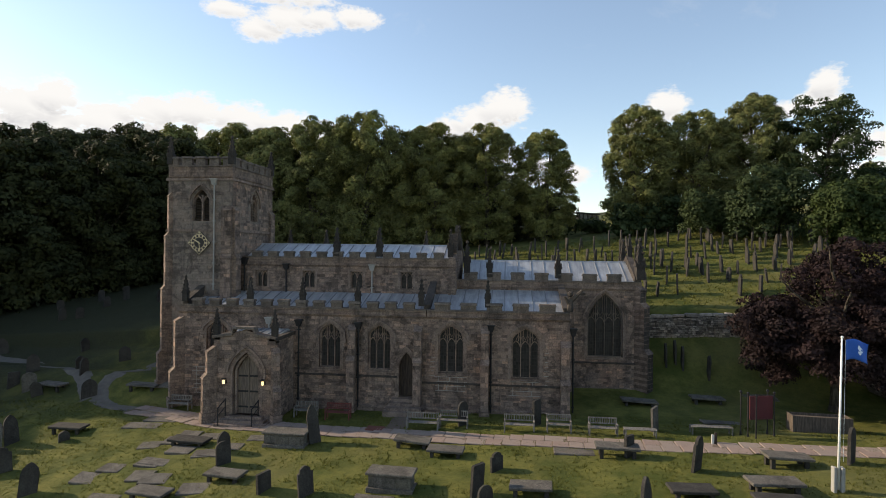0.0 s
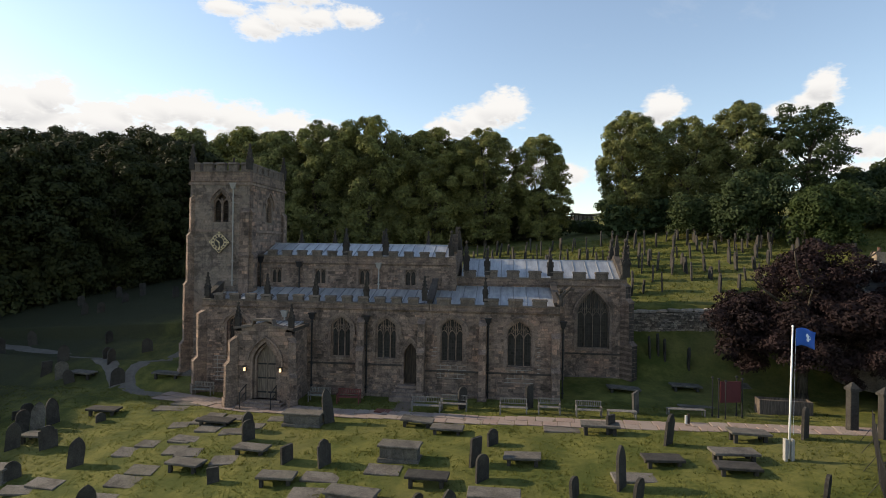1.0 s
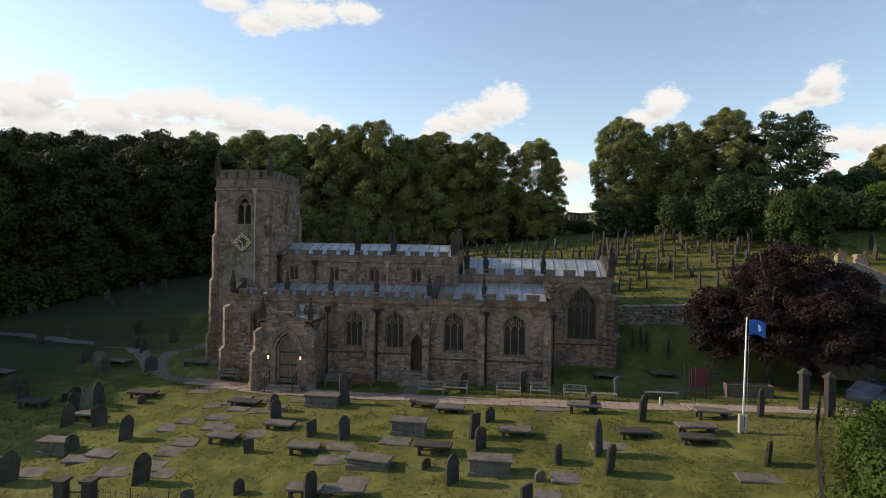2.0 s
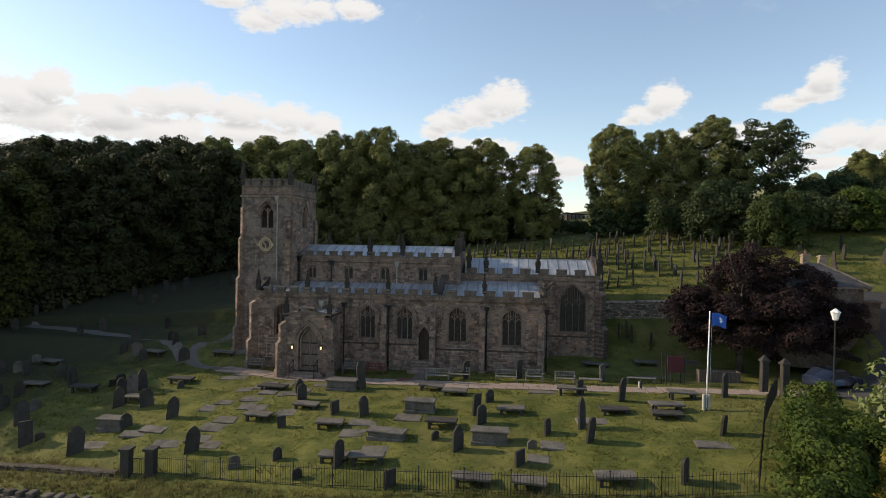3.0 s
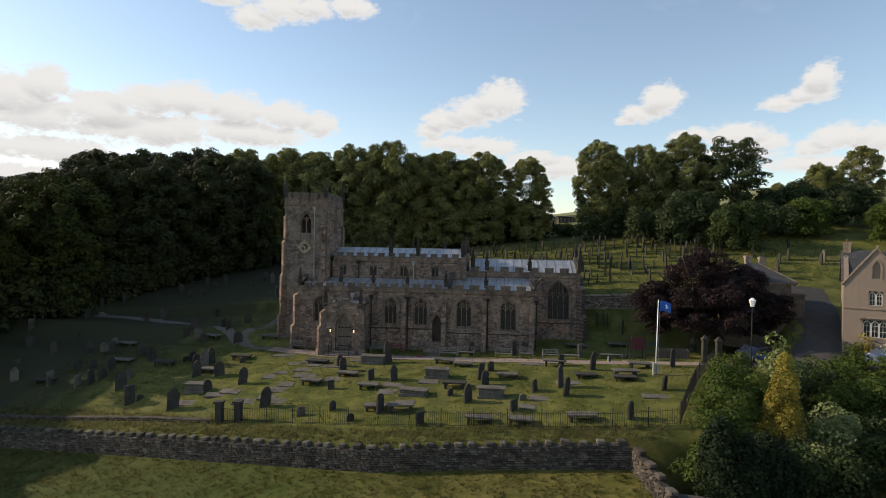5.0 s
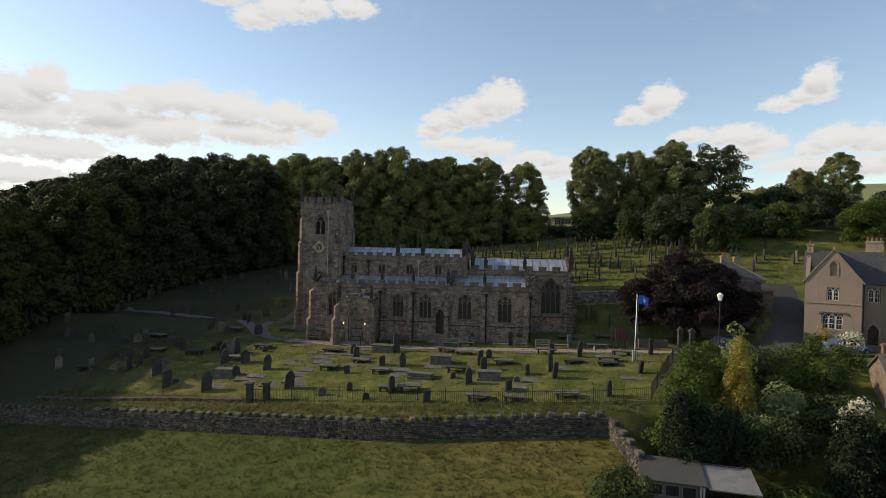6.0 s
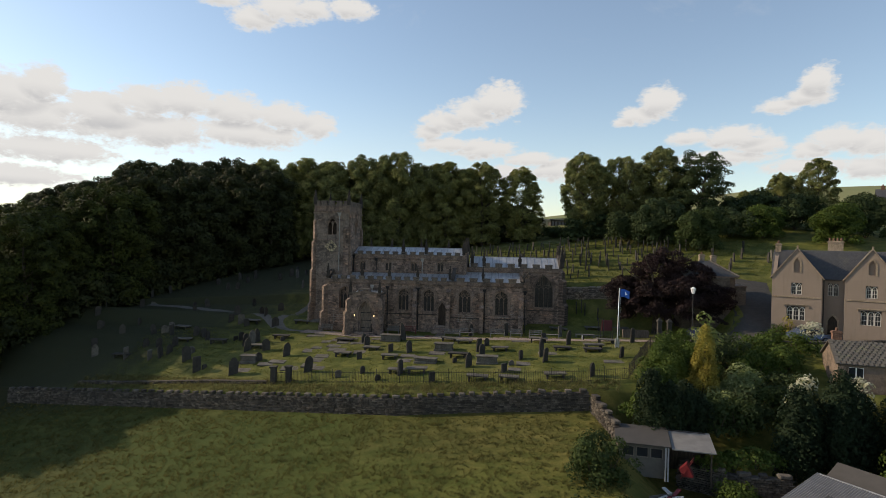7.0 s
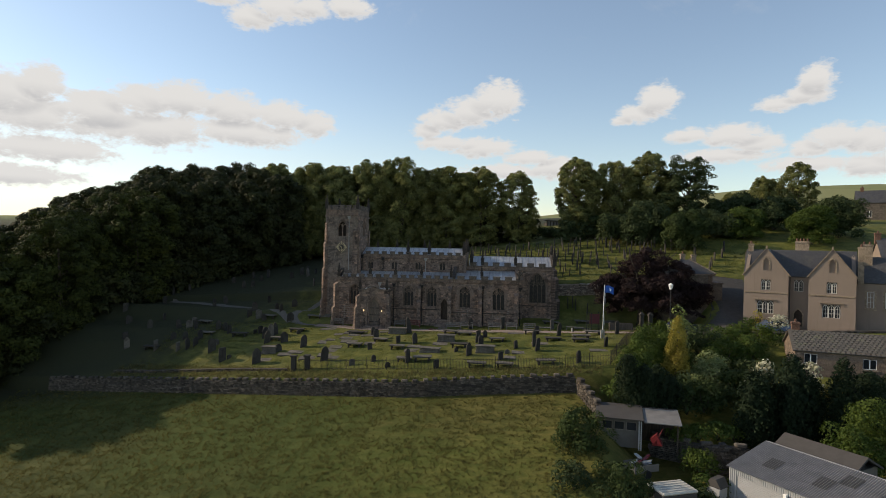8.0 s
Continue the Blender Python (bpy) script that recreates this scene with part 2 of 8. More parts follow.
def box(bm, x0, x1, y0, y1, z0, z1, m=None, bevel=0.0):
    made = bmesh.ops.create_cube(bm, size=1.0)["verts"]
    bmesh.ops.scale(bm, vec=(x1 - x0, y1 - y0, z1 - z0), verts=made)
    bmesh.ops.translate(bm, vec=((x0 + x1) / 2, (y0 + y1) / 2, (z0 + z1) / 2), verts=made)
    if bevel:
        edges = list({e for v in made for e in v.link_edges})
        made = list({v for f in bmesh.ops.bevel(bm, geom=edges, offset=bevel, segments=1, affect="EDGES")["faces"] for v in f.verts} | {v for v in made if v.is_valid})
    if m is not None:
        bmesh.ops.transform(bm, matrix=m, verts=made)
    return made


def tube(bm, a, b, r0, r1=None, sides=8):
    a, b = Vector(a), Vector(b)
    made = bmesh.ops.create_cone(bm, cap_ends=True, segments=sides, radius1=r0, radius2=r0 if r1 is None else r1, depth=(b - a).length)["verts"]
    turn = (b - a).to_track_quat("Z", "Y").to_matrix().to_4x4()
    bmesh.ops.transform(bm, matrix=Matrix.Translation((a + b) / 2) @ turn, verts=made)
    return made


def plate(bm, outer, holes, depth, m=None):
    """A slab in the xz plane from y=0 to y=depth with holes through it."""
    start = len(bm.verts)
    rings = []
    for loop in (outer, *holes):
        rings.append(([bm.verts.new((x, 0, z)) for x, z in loop], [bm.verts.new((x, depth, z)) for x, z in loop]))
    for side in (0, 1):
        edges = []
        for ring in rings:
            vs = ring[side]
            edges += [bm.edges.new((vs[i], vs[(i + 1) % len(vs)])) for i in range(len(vs))]
        bmesh.ops.triangle_fill(bm, use_beauty=True, use_dissolve=False, edges=edges)
    for front, back in rings:
        for i in range(len(front)):
            j = (i + 1) % len(front)
            bm.faces.new((front[i], front[j], back[j], back[i]))
    bm.verts.ensure_lookup_table()
    made = bm.verts[start:]
    if m is not None:
        bmesh.ops.transform(bm, matrix=m, verts=made)
    return made


def arch(x0, x1, z0, spring, top, steps=7):
    """The outline of a pointed-arch opening, from the lower left, upright in the xz plane."""
    mid, half, rise = (x0 + x1) / 2, (x1 - x0) / 2, top - spring
    pts = [(x0, z0), (x1, z0), (x1, spring)]
    us = [math.cos(i / steps * math.pi / 2) for i in range(1, steps)]
    zs = [spring + rise * (0.58 * math.sqrt(1 - u * u) + 0.42 * (1 - u)) for u in us]
    pts += [(mid + half * u, z) for u, z in zip(us, zs)]
    pts.append((mid, top))
    pts += [(mid - half * u, z) for u, z in zip(us[::-1], zs[::-1])]
    pts.append((x0, spring))
    return pts


def strip(bm, pts, wide, y0, y1, closed=False):
    """A square-edged bar of that width along a line in the xz plane, from y0 to y1."""
    n = len(pts)
    rows = []
    for i, (x, z) in enumerate(pts):
        a = Vector(pts[i - 1 if i or closed else 0])
        b = Vector(pts[(i + 1) % n if i + 1 < n or closed else i])
        way = (b - a).normalized()
        side = Vector((-way.y, way.x)) * wide / 2
        rows.append([bm.verts.new((x + s * side.x, y, z + s * side.y)) for s, y in ((-1, y0), (1, y0), (1, y1), (-1, y1))])
    for i in range(n if closed else n - 1):
        p, q = rows[i], rows[(i + 1) % n]
        for k in range(4):
            bm.faces.new((p[k], p[(k + 1) % 4], q[(k + 1) % 4], q[k]))
    if not closed:
        bm.faces.new(rows[0])
        bm.faces.new(rows[-1][::-1])


# ---- the lie of the land ----
PROFILE = [(-1000, -60, 0.0), (-60, -20, 0.05), (0, -7.0, 0.1), (7.5, -5.5, 0.1), (12.97, -4.25, 0.085), (13.03, -2.75, 0.085), (15, -2.3, 0.085),
           (19.5, -1.7, 0.075), (25, -1.0, 0.055), (31, -0.95, 0.03), (36, -1.05, 0.015), (39, -0.5, -0.015), (41, -0.3, 0.0), (44.9, 2.4, 0.045),
           (45.1, 3.9, 0.06), (58, 7.0, 0.08), (70, 9.2, 0.1), (90, 11.2, 0.1), (150, 17, 0.09), (260, 22, 0.03), (400, 24, 0.0), (3000, 40, 0.0)]


def wall_bend(x):
    """How far the field wall lies north of its eastern line."""
    return max(0.0, (-8 - max(x, -75)) * 0.22)


def shift(x, v):
    return wall_bend(x) * max(0.0, min(1.0, (33 - v) / 19.0)) if v > 13 else wall_bend(x) * max(0.0, min(1.0, (v + 60) / 73.0))


def level(x, v):
    """The height at x and at v, which is y with the bend of the field wall taken out."""
    for (v0, z0, s0), (v1, z1, s1) in zip(PROFILE, PROFILE[1:]):
        if v <= v1:
            k = max(0.0, (v - v0) / (v1 - v0))
            e = max(-80, min(55, x))
            z = z0 + (z1 - z0) * k + e * (s0 + (s1 - s0) * k)
            break
    else:
        z = PROFILE[-1][1]
    # the yards and gardens east of the meadow lie on lower shelves
    if v < 26 and x > 9:
        drop = 0.0
        for x0, dx, v0, dv, deep in ((9, 6, 14.5, 4.5, 4.2), (15, 6, 24.0, 7.0, 2.3)):
            east, south = max(0.0, min(1.0, (x - x0) / dx)), max(0.0, min(1.0, (v0 - v) / dv))
            drop = max(drop, deep * east * east * (3 - 2 * east) * south * south * (3 - 2 * south))
        z -= drop
    # the lane climbs beside the house to the upper yard
    if 30 < v < 47 and x > 26.5:
        east = min(1.0, (x - 26.5) / 4.0)
        k = (v - 30) / 17
        z += (0.2 + 6.1 * k - z) * east * east * (3 - 2 * east)
    if v > 150:
        far = min(1.0, (v - 150) / 900)
        east = max(0.0, min(1.0, (x + 150) / 700))
        z += 90 * far * far * (3 - 2 * far) * (0.12 + 0.88 * east * east * (3 - 2 * east))
    if 16 < v < 60 or v < 12:
        z += 0.10 * (noise.noise(Vector((x * 0.22, v * 0.22, 3.1)))) + 0.05 * noise.noise(Vector((x * 0.8, v * 0.8, 7.7)))
    return z


def ground(x, y):
    v = y
    for _ in range(12):
        v = y - shift(x, v)
    return level(x, v)


def build_ground():
    xs = sorted({round(x, 2) for x in [-3000, -2000, -1300, -900, -600, -400, -280, -200, -150, -120, -100, -88, -76]
                 + list(np.arange(-68, 52, 0.8)) + [56, 62, 70, 80, 95, 115, 140, 180, 240, 320, 430, 560, 720, 900, 1300, 2000, 3000]})
    vs = sorted({round(v, 3) for v in [-1000, -500, -250, -120, -80, -60, -45, -32, -22, -14, -8, -4] + list(np.arange(-2, 12.5, 0.8)) + [12.97, 13.03]
                 + list(np.arange(13.6, 44.6, 0.8)) + [44.9, 45.1] + list(np.arange(46, 72, 1.3)) + [75, 80, 86, 93, 102, 115, 130, 150, 175, 205, 240, 285, 340, 410, 500, 600, 720, 860, 1050, 1400, 2000, 3000]})
    verts = [(x, v + shift(x, v), level(x, v)) for v in vs for x in xs]
    w = len(xs)
    faces = [(j * w + i, j * w + i + 1, (j + 1) * w + i + 1, (j + 1) * w + i) for j in range(len(vs) - 1) for i in range(w - 1)]
    data = bpy.data.meshes.new("ground")
    data.from_pydata(verts, [], faces)
    for face in data.polygons:
        face.use_smooth = True
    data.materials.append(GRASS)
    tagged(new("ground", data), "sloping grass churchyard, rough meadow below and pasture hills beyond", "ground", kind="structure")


build_ground()

# ---- trees and shrubs ----
def leaf_material(name, dark, light, glow=0.25):
    mat = bpy.data.materials.new(name)
    mat.use_nodes = True
    n = Nodes(mat.node_tree)
    geo = n.add("ShaderNodeNewGeometry")
    clump = n.noise(geo.outputs["Position"], 0.45, 3.0, 0.6)
    tone = n.mix(n.math("ADD", n.math("MULTIPLY", geo.outputs["Random Per Island"], 0.4), n.math("MULTIPLY", n.step(clump, 0.3, 0.7), 0.5)), dark, light)
    tone = n.mix(n.math("MULTIPLY", rand(n), 0.5), tone, n.mix(1.0, tone, (1.12, 1.03, 0.8), "MULTIPLY"))
    leaf = n.add("ShaderNodeBsdfPrincipled")
    n.link(tone, leaf.inputs["Base Color"])
    leaf.inputs["Roughness"].default_value = 0.75
    leaf.inputs["Specular IOR Level"].default_value = 0.12
    thin = n.add("ShaderNodeBsdfTranslucent")
    n.link(n.mix(1.0, tone, (1.1, 1.25, 0.5), "MULTIPLY"), thin.inputs[0])
    both = n.add("ShaderNodeMixShader")
    both.inputs[0].default_value = glow
    n.link(leaf.outputs[0], both.inputs[1])
    n.link(thin.outputs[0], both.inputs[2])
    out = n.add("ShaderNodeOutputMaterial")
    n.link(both.outputs[0], out.inputs[0])
    return mat


LEAF_GREEN = leaf_material("sycamore_leaves", (0.034, 0.042, 0.016), (0.270, 0.280, 0.105), 0.14)
# edge leaves coloured darker than the green ones to stand for shade
LEAF_EDGE_SHADED = leaf_material("shaded_edge_leaves", (0.009, 0.013, 0.005), (0.078, 0.092, 0.022), 0.05)
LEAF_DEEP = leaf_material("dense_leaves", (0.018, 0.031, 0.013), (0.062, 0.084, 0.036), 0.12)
# the wood's own shade is likewise put into this leaf colour
LEAF_WOOD_SHADED = leaf_material("shaded_wood_leaves", (0.012, 0.016, 0.008), (0.060, 0.067, 0.025), 0.06)
LEAF_SHRUB = leaf_material("shrub_leaves", (0.026, 0.048, 0.011), (0.090, 0.125, 0.029))
LEAF_MIXED = leaf_material("mixed_hedge_leaves", (0.020, 0.034, 0.012), (0.055, 0.078, 0.026), 0.15)
LEAF_COPPER = leaf_material("copper_beech_leaves", (0.011, 0.008, 0.008), (0.038, 0.022, 0.023), 0.05)
LEAF_GOLD = leaf_material("golden_conifer_leaves", (0.10, 0.085, 0.016), (0.34, 0.29, 0.07))
LEAF_CYPRESS = leaf_material("cypress_leaves", (0.007, 0.015, 0.008), (0.022, 0.036, 0.016), 0.05)
LEAF_BLOSSOM = leaf_material("white_blossom", (0.22, 0.23, 0.16), (0.62, 0.60, 0.52), 0.15)
LEAF_PALE = leaf_material("pale_leaves", (0.10, 0.13, 0.05), (0.24, 0.27, 0.13))


def bark_colour(n, place):
    ridges = n.noise(stretched(n, place, 6.0, 6.0, 1.2), 1.0, 5.0, 0.7)
    return n.mix(n.step(ridges, 0.35, 0.7), (0.035, 0.028, 0.02), (0.12, 0.10, 0.075)), ridges


BARK = surface("bark", bark_colour, 0.92, bump=0.7, grain=0.05)


def leaves_mesh(name, rng, lobes, per, size, material, tilt=0.55, squash=1.0):
    """Leaf sprays lying on the skins of many lobes (x, y, z, radius)."""
    quads = []
    for x, y, z, r in lobes:
        k = max(12, int(per * r * r))
        way = rng.normal(size=(k, 3))
        way /= np.linalg.norm(way, axis=1)[:, None]
        way[:, 2] = np.where(way[:, 2] < -0.35, -way[:, 2], way[:, 2])
        rad = r * (0.72 + 0.36 * rng.random(k) ** 0.7)
        middle = np.array((x, y, z)) + way * rad[:, None] * np.array((1, 1, squash))
        normal = way + rng.normal(size=(k, 3)) * tilt * 0.55
        normal /= np.linalg.norm(normal, axis=1)[:, None]
        aside = np.cross(normal, rng.normal(size=(k, 3)))
        aside /= np.linalg.norm(aside, axis=1)[:, None] + 1e-9
        along = np.cross(normal, aside)
        s = size * (0.6 + 0.8 * rng.random((k, 1)))
        a, b = aside * s, along * s * 0.62
        quads.append(np.stack([middle - a * 1.1, middle + a * 0.75 + b * 1.15, middle + a * 0.75 - b * 1.15], 1))
    pts = np.concatenate(quads).reshape(-1, 3)
    data = bpy.data.meshes.new(name)
    data.from_pydata(pts.tolist(), [], np.arange(len(pts)).reshape(-1, 3).tolist())
    data.materials.append(material)
    return data


def trunk_mesh(name, rng, height, girth, limbs, spread, start=0.25):
    bm = bmesh.new()

    def bough(a, way, length, r, bits, bend):
        p, d = Vector(a), Vector(way).normalized()
        for i in range(bits):
            q = p + d * length / bits
            tube(bm, p, q, r * (1 - 0.75 * i / bits), r * (1 - 0.75 * (i + 1) / bits), 7)
            p = q
            d = (d + Vector(rng.normal(size=3)) * bend + Vector((0, 0, 0.08))).normalized()
        return p

    tube(bm, (0, 0, -0.6), (0, 0, 0.5), girth * 1.5, girth, 9)
    bough((0, 0, 0.3), (0.03, 0.02, 1), height * 0.85, girth, 6, 0.07)
    for i in range(limbs):
        a = i * 2.4 + rng.random()
        z = height * (start + 0.5 * i / limbs)
        bough((0, 0, z), (math.cos(a), math.sin(a), 0.75), spread * (0.7 + 0.4 * rng.random()), girth * 0.45, 4, 0.15)
    return mesh_of(name, bm, BARK, True)


def crown_lobes(rng, count, rx, rz, middle, lobe, hollow=0.55, lean=0.0, taper=0.0):
    out = []
    while len(out) < count:
        p = rng.normal(size=3)
        p /= np.linalg.norm(p)
        k = hollow + (1 - hollow) * rng.random()
        z = p[2] * k
        wide = (1 - taper * max(z, 0) ** 2) * (0.92 + 0.25 * math.sin(3 * math.atan2(p[1], p[0]) + rx))
        if z < -0.8:
            continue
        r = lobe * (0.65 + 0.7 * rng.random())
        out.append((p[0] * k * rx * wide + lean * z, p[1] * k * rx * wide, middle + z * rz, r))
    return out


def clumped(rng, lobes, each, small):
    """Cauliflower crowns: every lobe becomes a cluster of small lobes on its outer skin."""
    out = []
    for x, y, z, r in lobes:
        out.append((x, y, z, r * 0.68))
        for _ in range(each):
            p = rng.normal(size=3) + np.array((x, y, 0)) * 0.12 + np.array((0, 0, 0.35))
            p /= np.linalg.norm(p)
            k = small * (0.7 + 0.6 * rng.random())
            d = r * (0.6 + 0.22 * rng.random())
            out.append((x + p[0] * d, y + p[1] * d, z + p[2] * d * 0.85, k))
    return out


def dome_lobes(rng, height, rx, bare, lobe, count):
    """Leaf clumps spread evenly over a tall dome, with a few limbs thrust out and a dense heart."""
    out = []
    bumps = [(rng.random() * 6.283, 0.25 + 0.6 * rng.random()) for _ in range(7)]
    for i in range(count):
        h = (i + 0.5) / count
        a = i * 2.39996 + rng.normal() * 0.25
        wide = min(1.0, 0.72 + 0.75 * h) * (1 - max(0.0, (h - 0.62) / 0.38) ** 2.2) ** 0.5
        swell = sum(math.exp(-((math.cos(a - b) - 1) * 3) ** 2 - ((h - k) * 4.5) ** 2) for b, k in bumps)
        r = (rx - lobe * 0.55) * wide * (0.80 + 0.22 * min(1.0, swell) + 0.08 * rng.normal())
        z = height * (bare + (1 - bare) * h) - lobe * (0.2 + 0.6 * h * h)
        out.append((math.cos(a) * r, math.sin(a) * r, max(z, lobe * 0.6), lobe * (0.7 + 0.55 * rng.random()) * (0.85 if h > 0.85 else 1.0)))
    return out


def tall_tree(seed, height=20.0, rx=5.0, bare=0.18, lobe=1.75, count=46, leaf=LEAF_GREEN, name="tree", label="", per=54, size=0.30, category="tree", each=0, small=0.6, tilt=0.45):
    rng = np.random.default_rng(seed)
    ob = thing(name, label, category)
    part("trunk", trunk_mesh("trunk", rng, height, 0.028 * height ** 0.9, 9, rx * 0.9, bare + 0.02), None, ob)
    lobes = clumped(rng, dome_lobes(rng, height, rx, bare, lobe, count), each, small)
    heart = [(0, 0, height * (bare + (1 - bare) * k), rx * w) for k, w in ((0.12, 0.5), (0.32, 0.62), (0.55, 0.6), (0.75, 0.42))]
    part("crown", leaves_mesh("crown", rng, lobes + heart, per, size, leaf, tilt, 0.9), None, ob)
    return ob


def stand(ob, x, y, sink=0.0, turn=0.0, scale=1.0, z=None):
    ob.matrix_basis = pose(x, y, (ground(x, y) if z is None else z) - sink, 0, 0, turn) @ Matrix.Diagonal((scale, scale, scale, 1))
    return ob


def plant(ob, x, y, turn, scale):
    made = copy_thing(ob, Matrix.Identity(4))
    return stand(made, x, y, 0.1, turn, scale)


WOOD_LABEL = "tall broadleaved tree in full summer leaf at the wood's edge"


def build_wood():
    rng = np.random.default_rng(5)
    kinds = [tall_tree(11 + i, h, r, b, l, c, name="tree", label=WOOD_LABEL, per=170, size=0.132, each=9, small=0.74, tilt=0.35) for i, (h, r, b, l, c) in enumerate(
        [(20, 5.5, 0.03, 1.65, 62), (20, 5.0, 0.05, 1.55, 62), (20, 5.9, 0.03, 1.75, 62), (20, 5.2, 0.06, 1.6, 62), (20, 5.6, 0.03, 1.8, 58)])]
    # the dark kinds carry the wood's shade in their leaf colour
    kinds += [tall_tree(31 + i, h, r, b, l, c, LEAF_WOOD_SHADED, "tree", "tall broadleaved tree of the wood, leaves coloured dark for shade", 80, 0.19, each=9, small=0.95, tilt=0.3) for i, (h, r, b, l, c) in enumerate(
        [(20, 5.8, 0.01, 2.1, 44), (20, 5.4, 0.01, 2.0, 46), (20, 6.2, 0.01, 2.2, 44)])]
    kinds += [tall_tree(41 + i, h, r, b, l, c, LEAF_EDGE_SHADED, "tree", "dense tree at the wood edge, leaves coloured dark for shade", 95, 0.17, each=10, small=0.9, tilt=0.3) for i, (h, r, b, l, c) in enumerate(
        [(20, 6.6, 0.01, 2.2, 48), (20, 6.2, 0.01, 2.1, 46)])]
    used = [False] * len(kinds)

    def put(x, y, scale, dark=0):
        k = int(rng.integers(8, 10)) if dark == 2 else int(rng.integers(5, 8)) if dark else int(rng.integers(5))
        turn = float(rng.random() * 360)
        if used[k]:
            tagged(plant(kinds[k], x, y, turn, scale), group="trees of the wood")
        else:
            used[k] = True
            tagged(stand(kinds[k], x, y, 0.1, turn, scale), group="trees of the wood")

    def rise(x, y, top, dark=0):
        put(x, y, (top - ground(x, y) + 0.1) / 20.0, dark)

    # the row behind the church, with its tops
    for x, y, top in ((-48.6, 79, 27.6), (-40.7, 80, 27.9), (-34.3, 79, 27.2), (-27.5, 79, 28.0), (-20.5, 78.5, 28.8), (-14.6, 80, 26.4), (-10.3, 79, 27.2), (-2.9, 79, 27.0), (5.0, 79, 25.9), (-37.4, 84, 27.4), (-24.0, 84, 27.6), (-6.6, 83, 26.0)):
        rise(x, y, top)
    for x in np.arange(-60, 0, 7.5):
        rise(float(x + rng.normal()), 91 + float(rng.normal() * 2), 27.0, 1)
    # the group east of the gap, and the pair beyond the house
    for x, y, top in ((17.0, 77, 28.5), (24.3, 78, 28.0), (31.6, 77, 29.8), (28.2, 82, 27.4), (20.6, 83, 26.4), (36.5, 83, 25.4)):
        rise(x, y, top)
    for x, y, top in ((57.0, 85, 25.8), (65.0, 86, 29.2), (51.5, 88, 22.5), (61.0, 90, 26.0)):
        rise(x, y, top)
    # the wood on the west side, several rows deep
    # its tops fall away towards the south-west
    edge = [(-45, 72), (-49, 65), (-53, 58), (-56, 51), (-58.5, 44), (-61, 37), (-63, 31), (-66, 25), (-69, 19)]
    for i, (x, y) in enumerate(edge):
        for row in range(4):
            px, py = x - row * 7.0 + float(rng.normal()), y + row * 3.6 + float(rng.normal())
            along = py + 1.05 * (px + 55)
            top = float(np.interp(along, (8, 15.7, 22, 27.5, 38, 46, 60, 90), (9.6, 12.0, 14.0, 17.2, 20.0, 23.0, 26.0, 29.0)))
            top *= (0.86, 0.95, 1.0, 1.0)[row] + float(rng.normal()) * 0.02
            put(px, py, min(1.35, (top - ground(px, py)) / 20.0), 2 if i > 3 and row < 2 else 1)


build_wood()

# ---- more materials for the church ----
def block_colour(light, dark, warm, vary=0.8):
    base = stone_colour(light, dark, warm, soot=0.55, grime=0.7)

    def make(n, place):
        tone, height = base(n, place)
        geo = n.add("ShaderNodeNewGeometry")
        r = n.math("FRACT", n.math("ADD", geo.outputs["Random Per Island"], rand(n)))
        tone = n.mix(1.0, tone, n.ramp(r, [(0.0, tuple(1 - 0.55 * vary for _ in range(3))), (0.3, tuple(1 - 0.2 * vary for _ in range(3))), (0.65, (1.06, 1.05, 1.04)), (0.92, (1 + 0.36 * vary, 1 + 0.27 * vary, 1 + 0.2 * vary)), (1.0, (1 + 0.75 * vary, 1 + 0.5 * vary, 1 + 0.3 * vary))]), "MULTIPLY")
        return tone, height

    return make


BLOCK = surface("church_blocks", block_colour((0.322, 0.237, 0.190), (0.130, 0.102, 0.087), (0.330, 0.202, 0.146), 0.9), (0.8, 0.95), bump=0.6, grain=0.03)
TOWER_BLOCK = surface("tower_blocks", block_colour((0.285, 0.234, 0.196), (0.148, 0.122, 0.107), (0.272, 0.206, 0.166), 0.4), (0.8, 0.95), bump=0.6, grain=0.03)


def lead_colour(n, place):
    streak = n.noise(stretched(n, place, 3.0, 0.5, 0.5), 1.0, 5.0, 0.65)
    patch = n.noise(place, 0.8, 4.0)
    tone = n.mix(n.step(streak, 0.35, 0.7), (0.26, 0.268, 0.28), (0.42, 0.428, 0.44))
    tone = n.mix(n.math("MULTIPLY", n.step(patch, 0.5, 0.7), 0.5), tone, (0.47, 0.475, 0.48))
    return tone, streak


LEAD_DARK = surface("lead_roll_shadow", lambda n, p: (n.mix(n.noise(p, 2.0), (0.16, 0.165, 0.175), (0.26, 0.265, 0.275)), None), 0.6, metal=0.2)
LEAD = surface("lead_sheet", lead_colour, (0.3, 0.55), metal=0.35, bump=0.25, grain=0.02, spec=0.5)


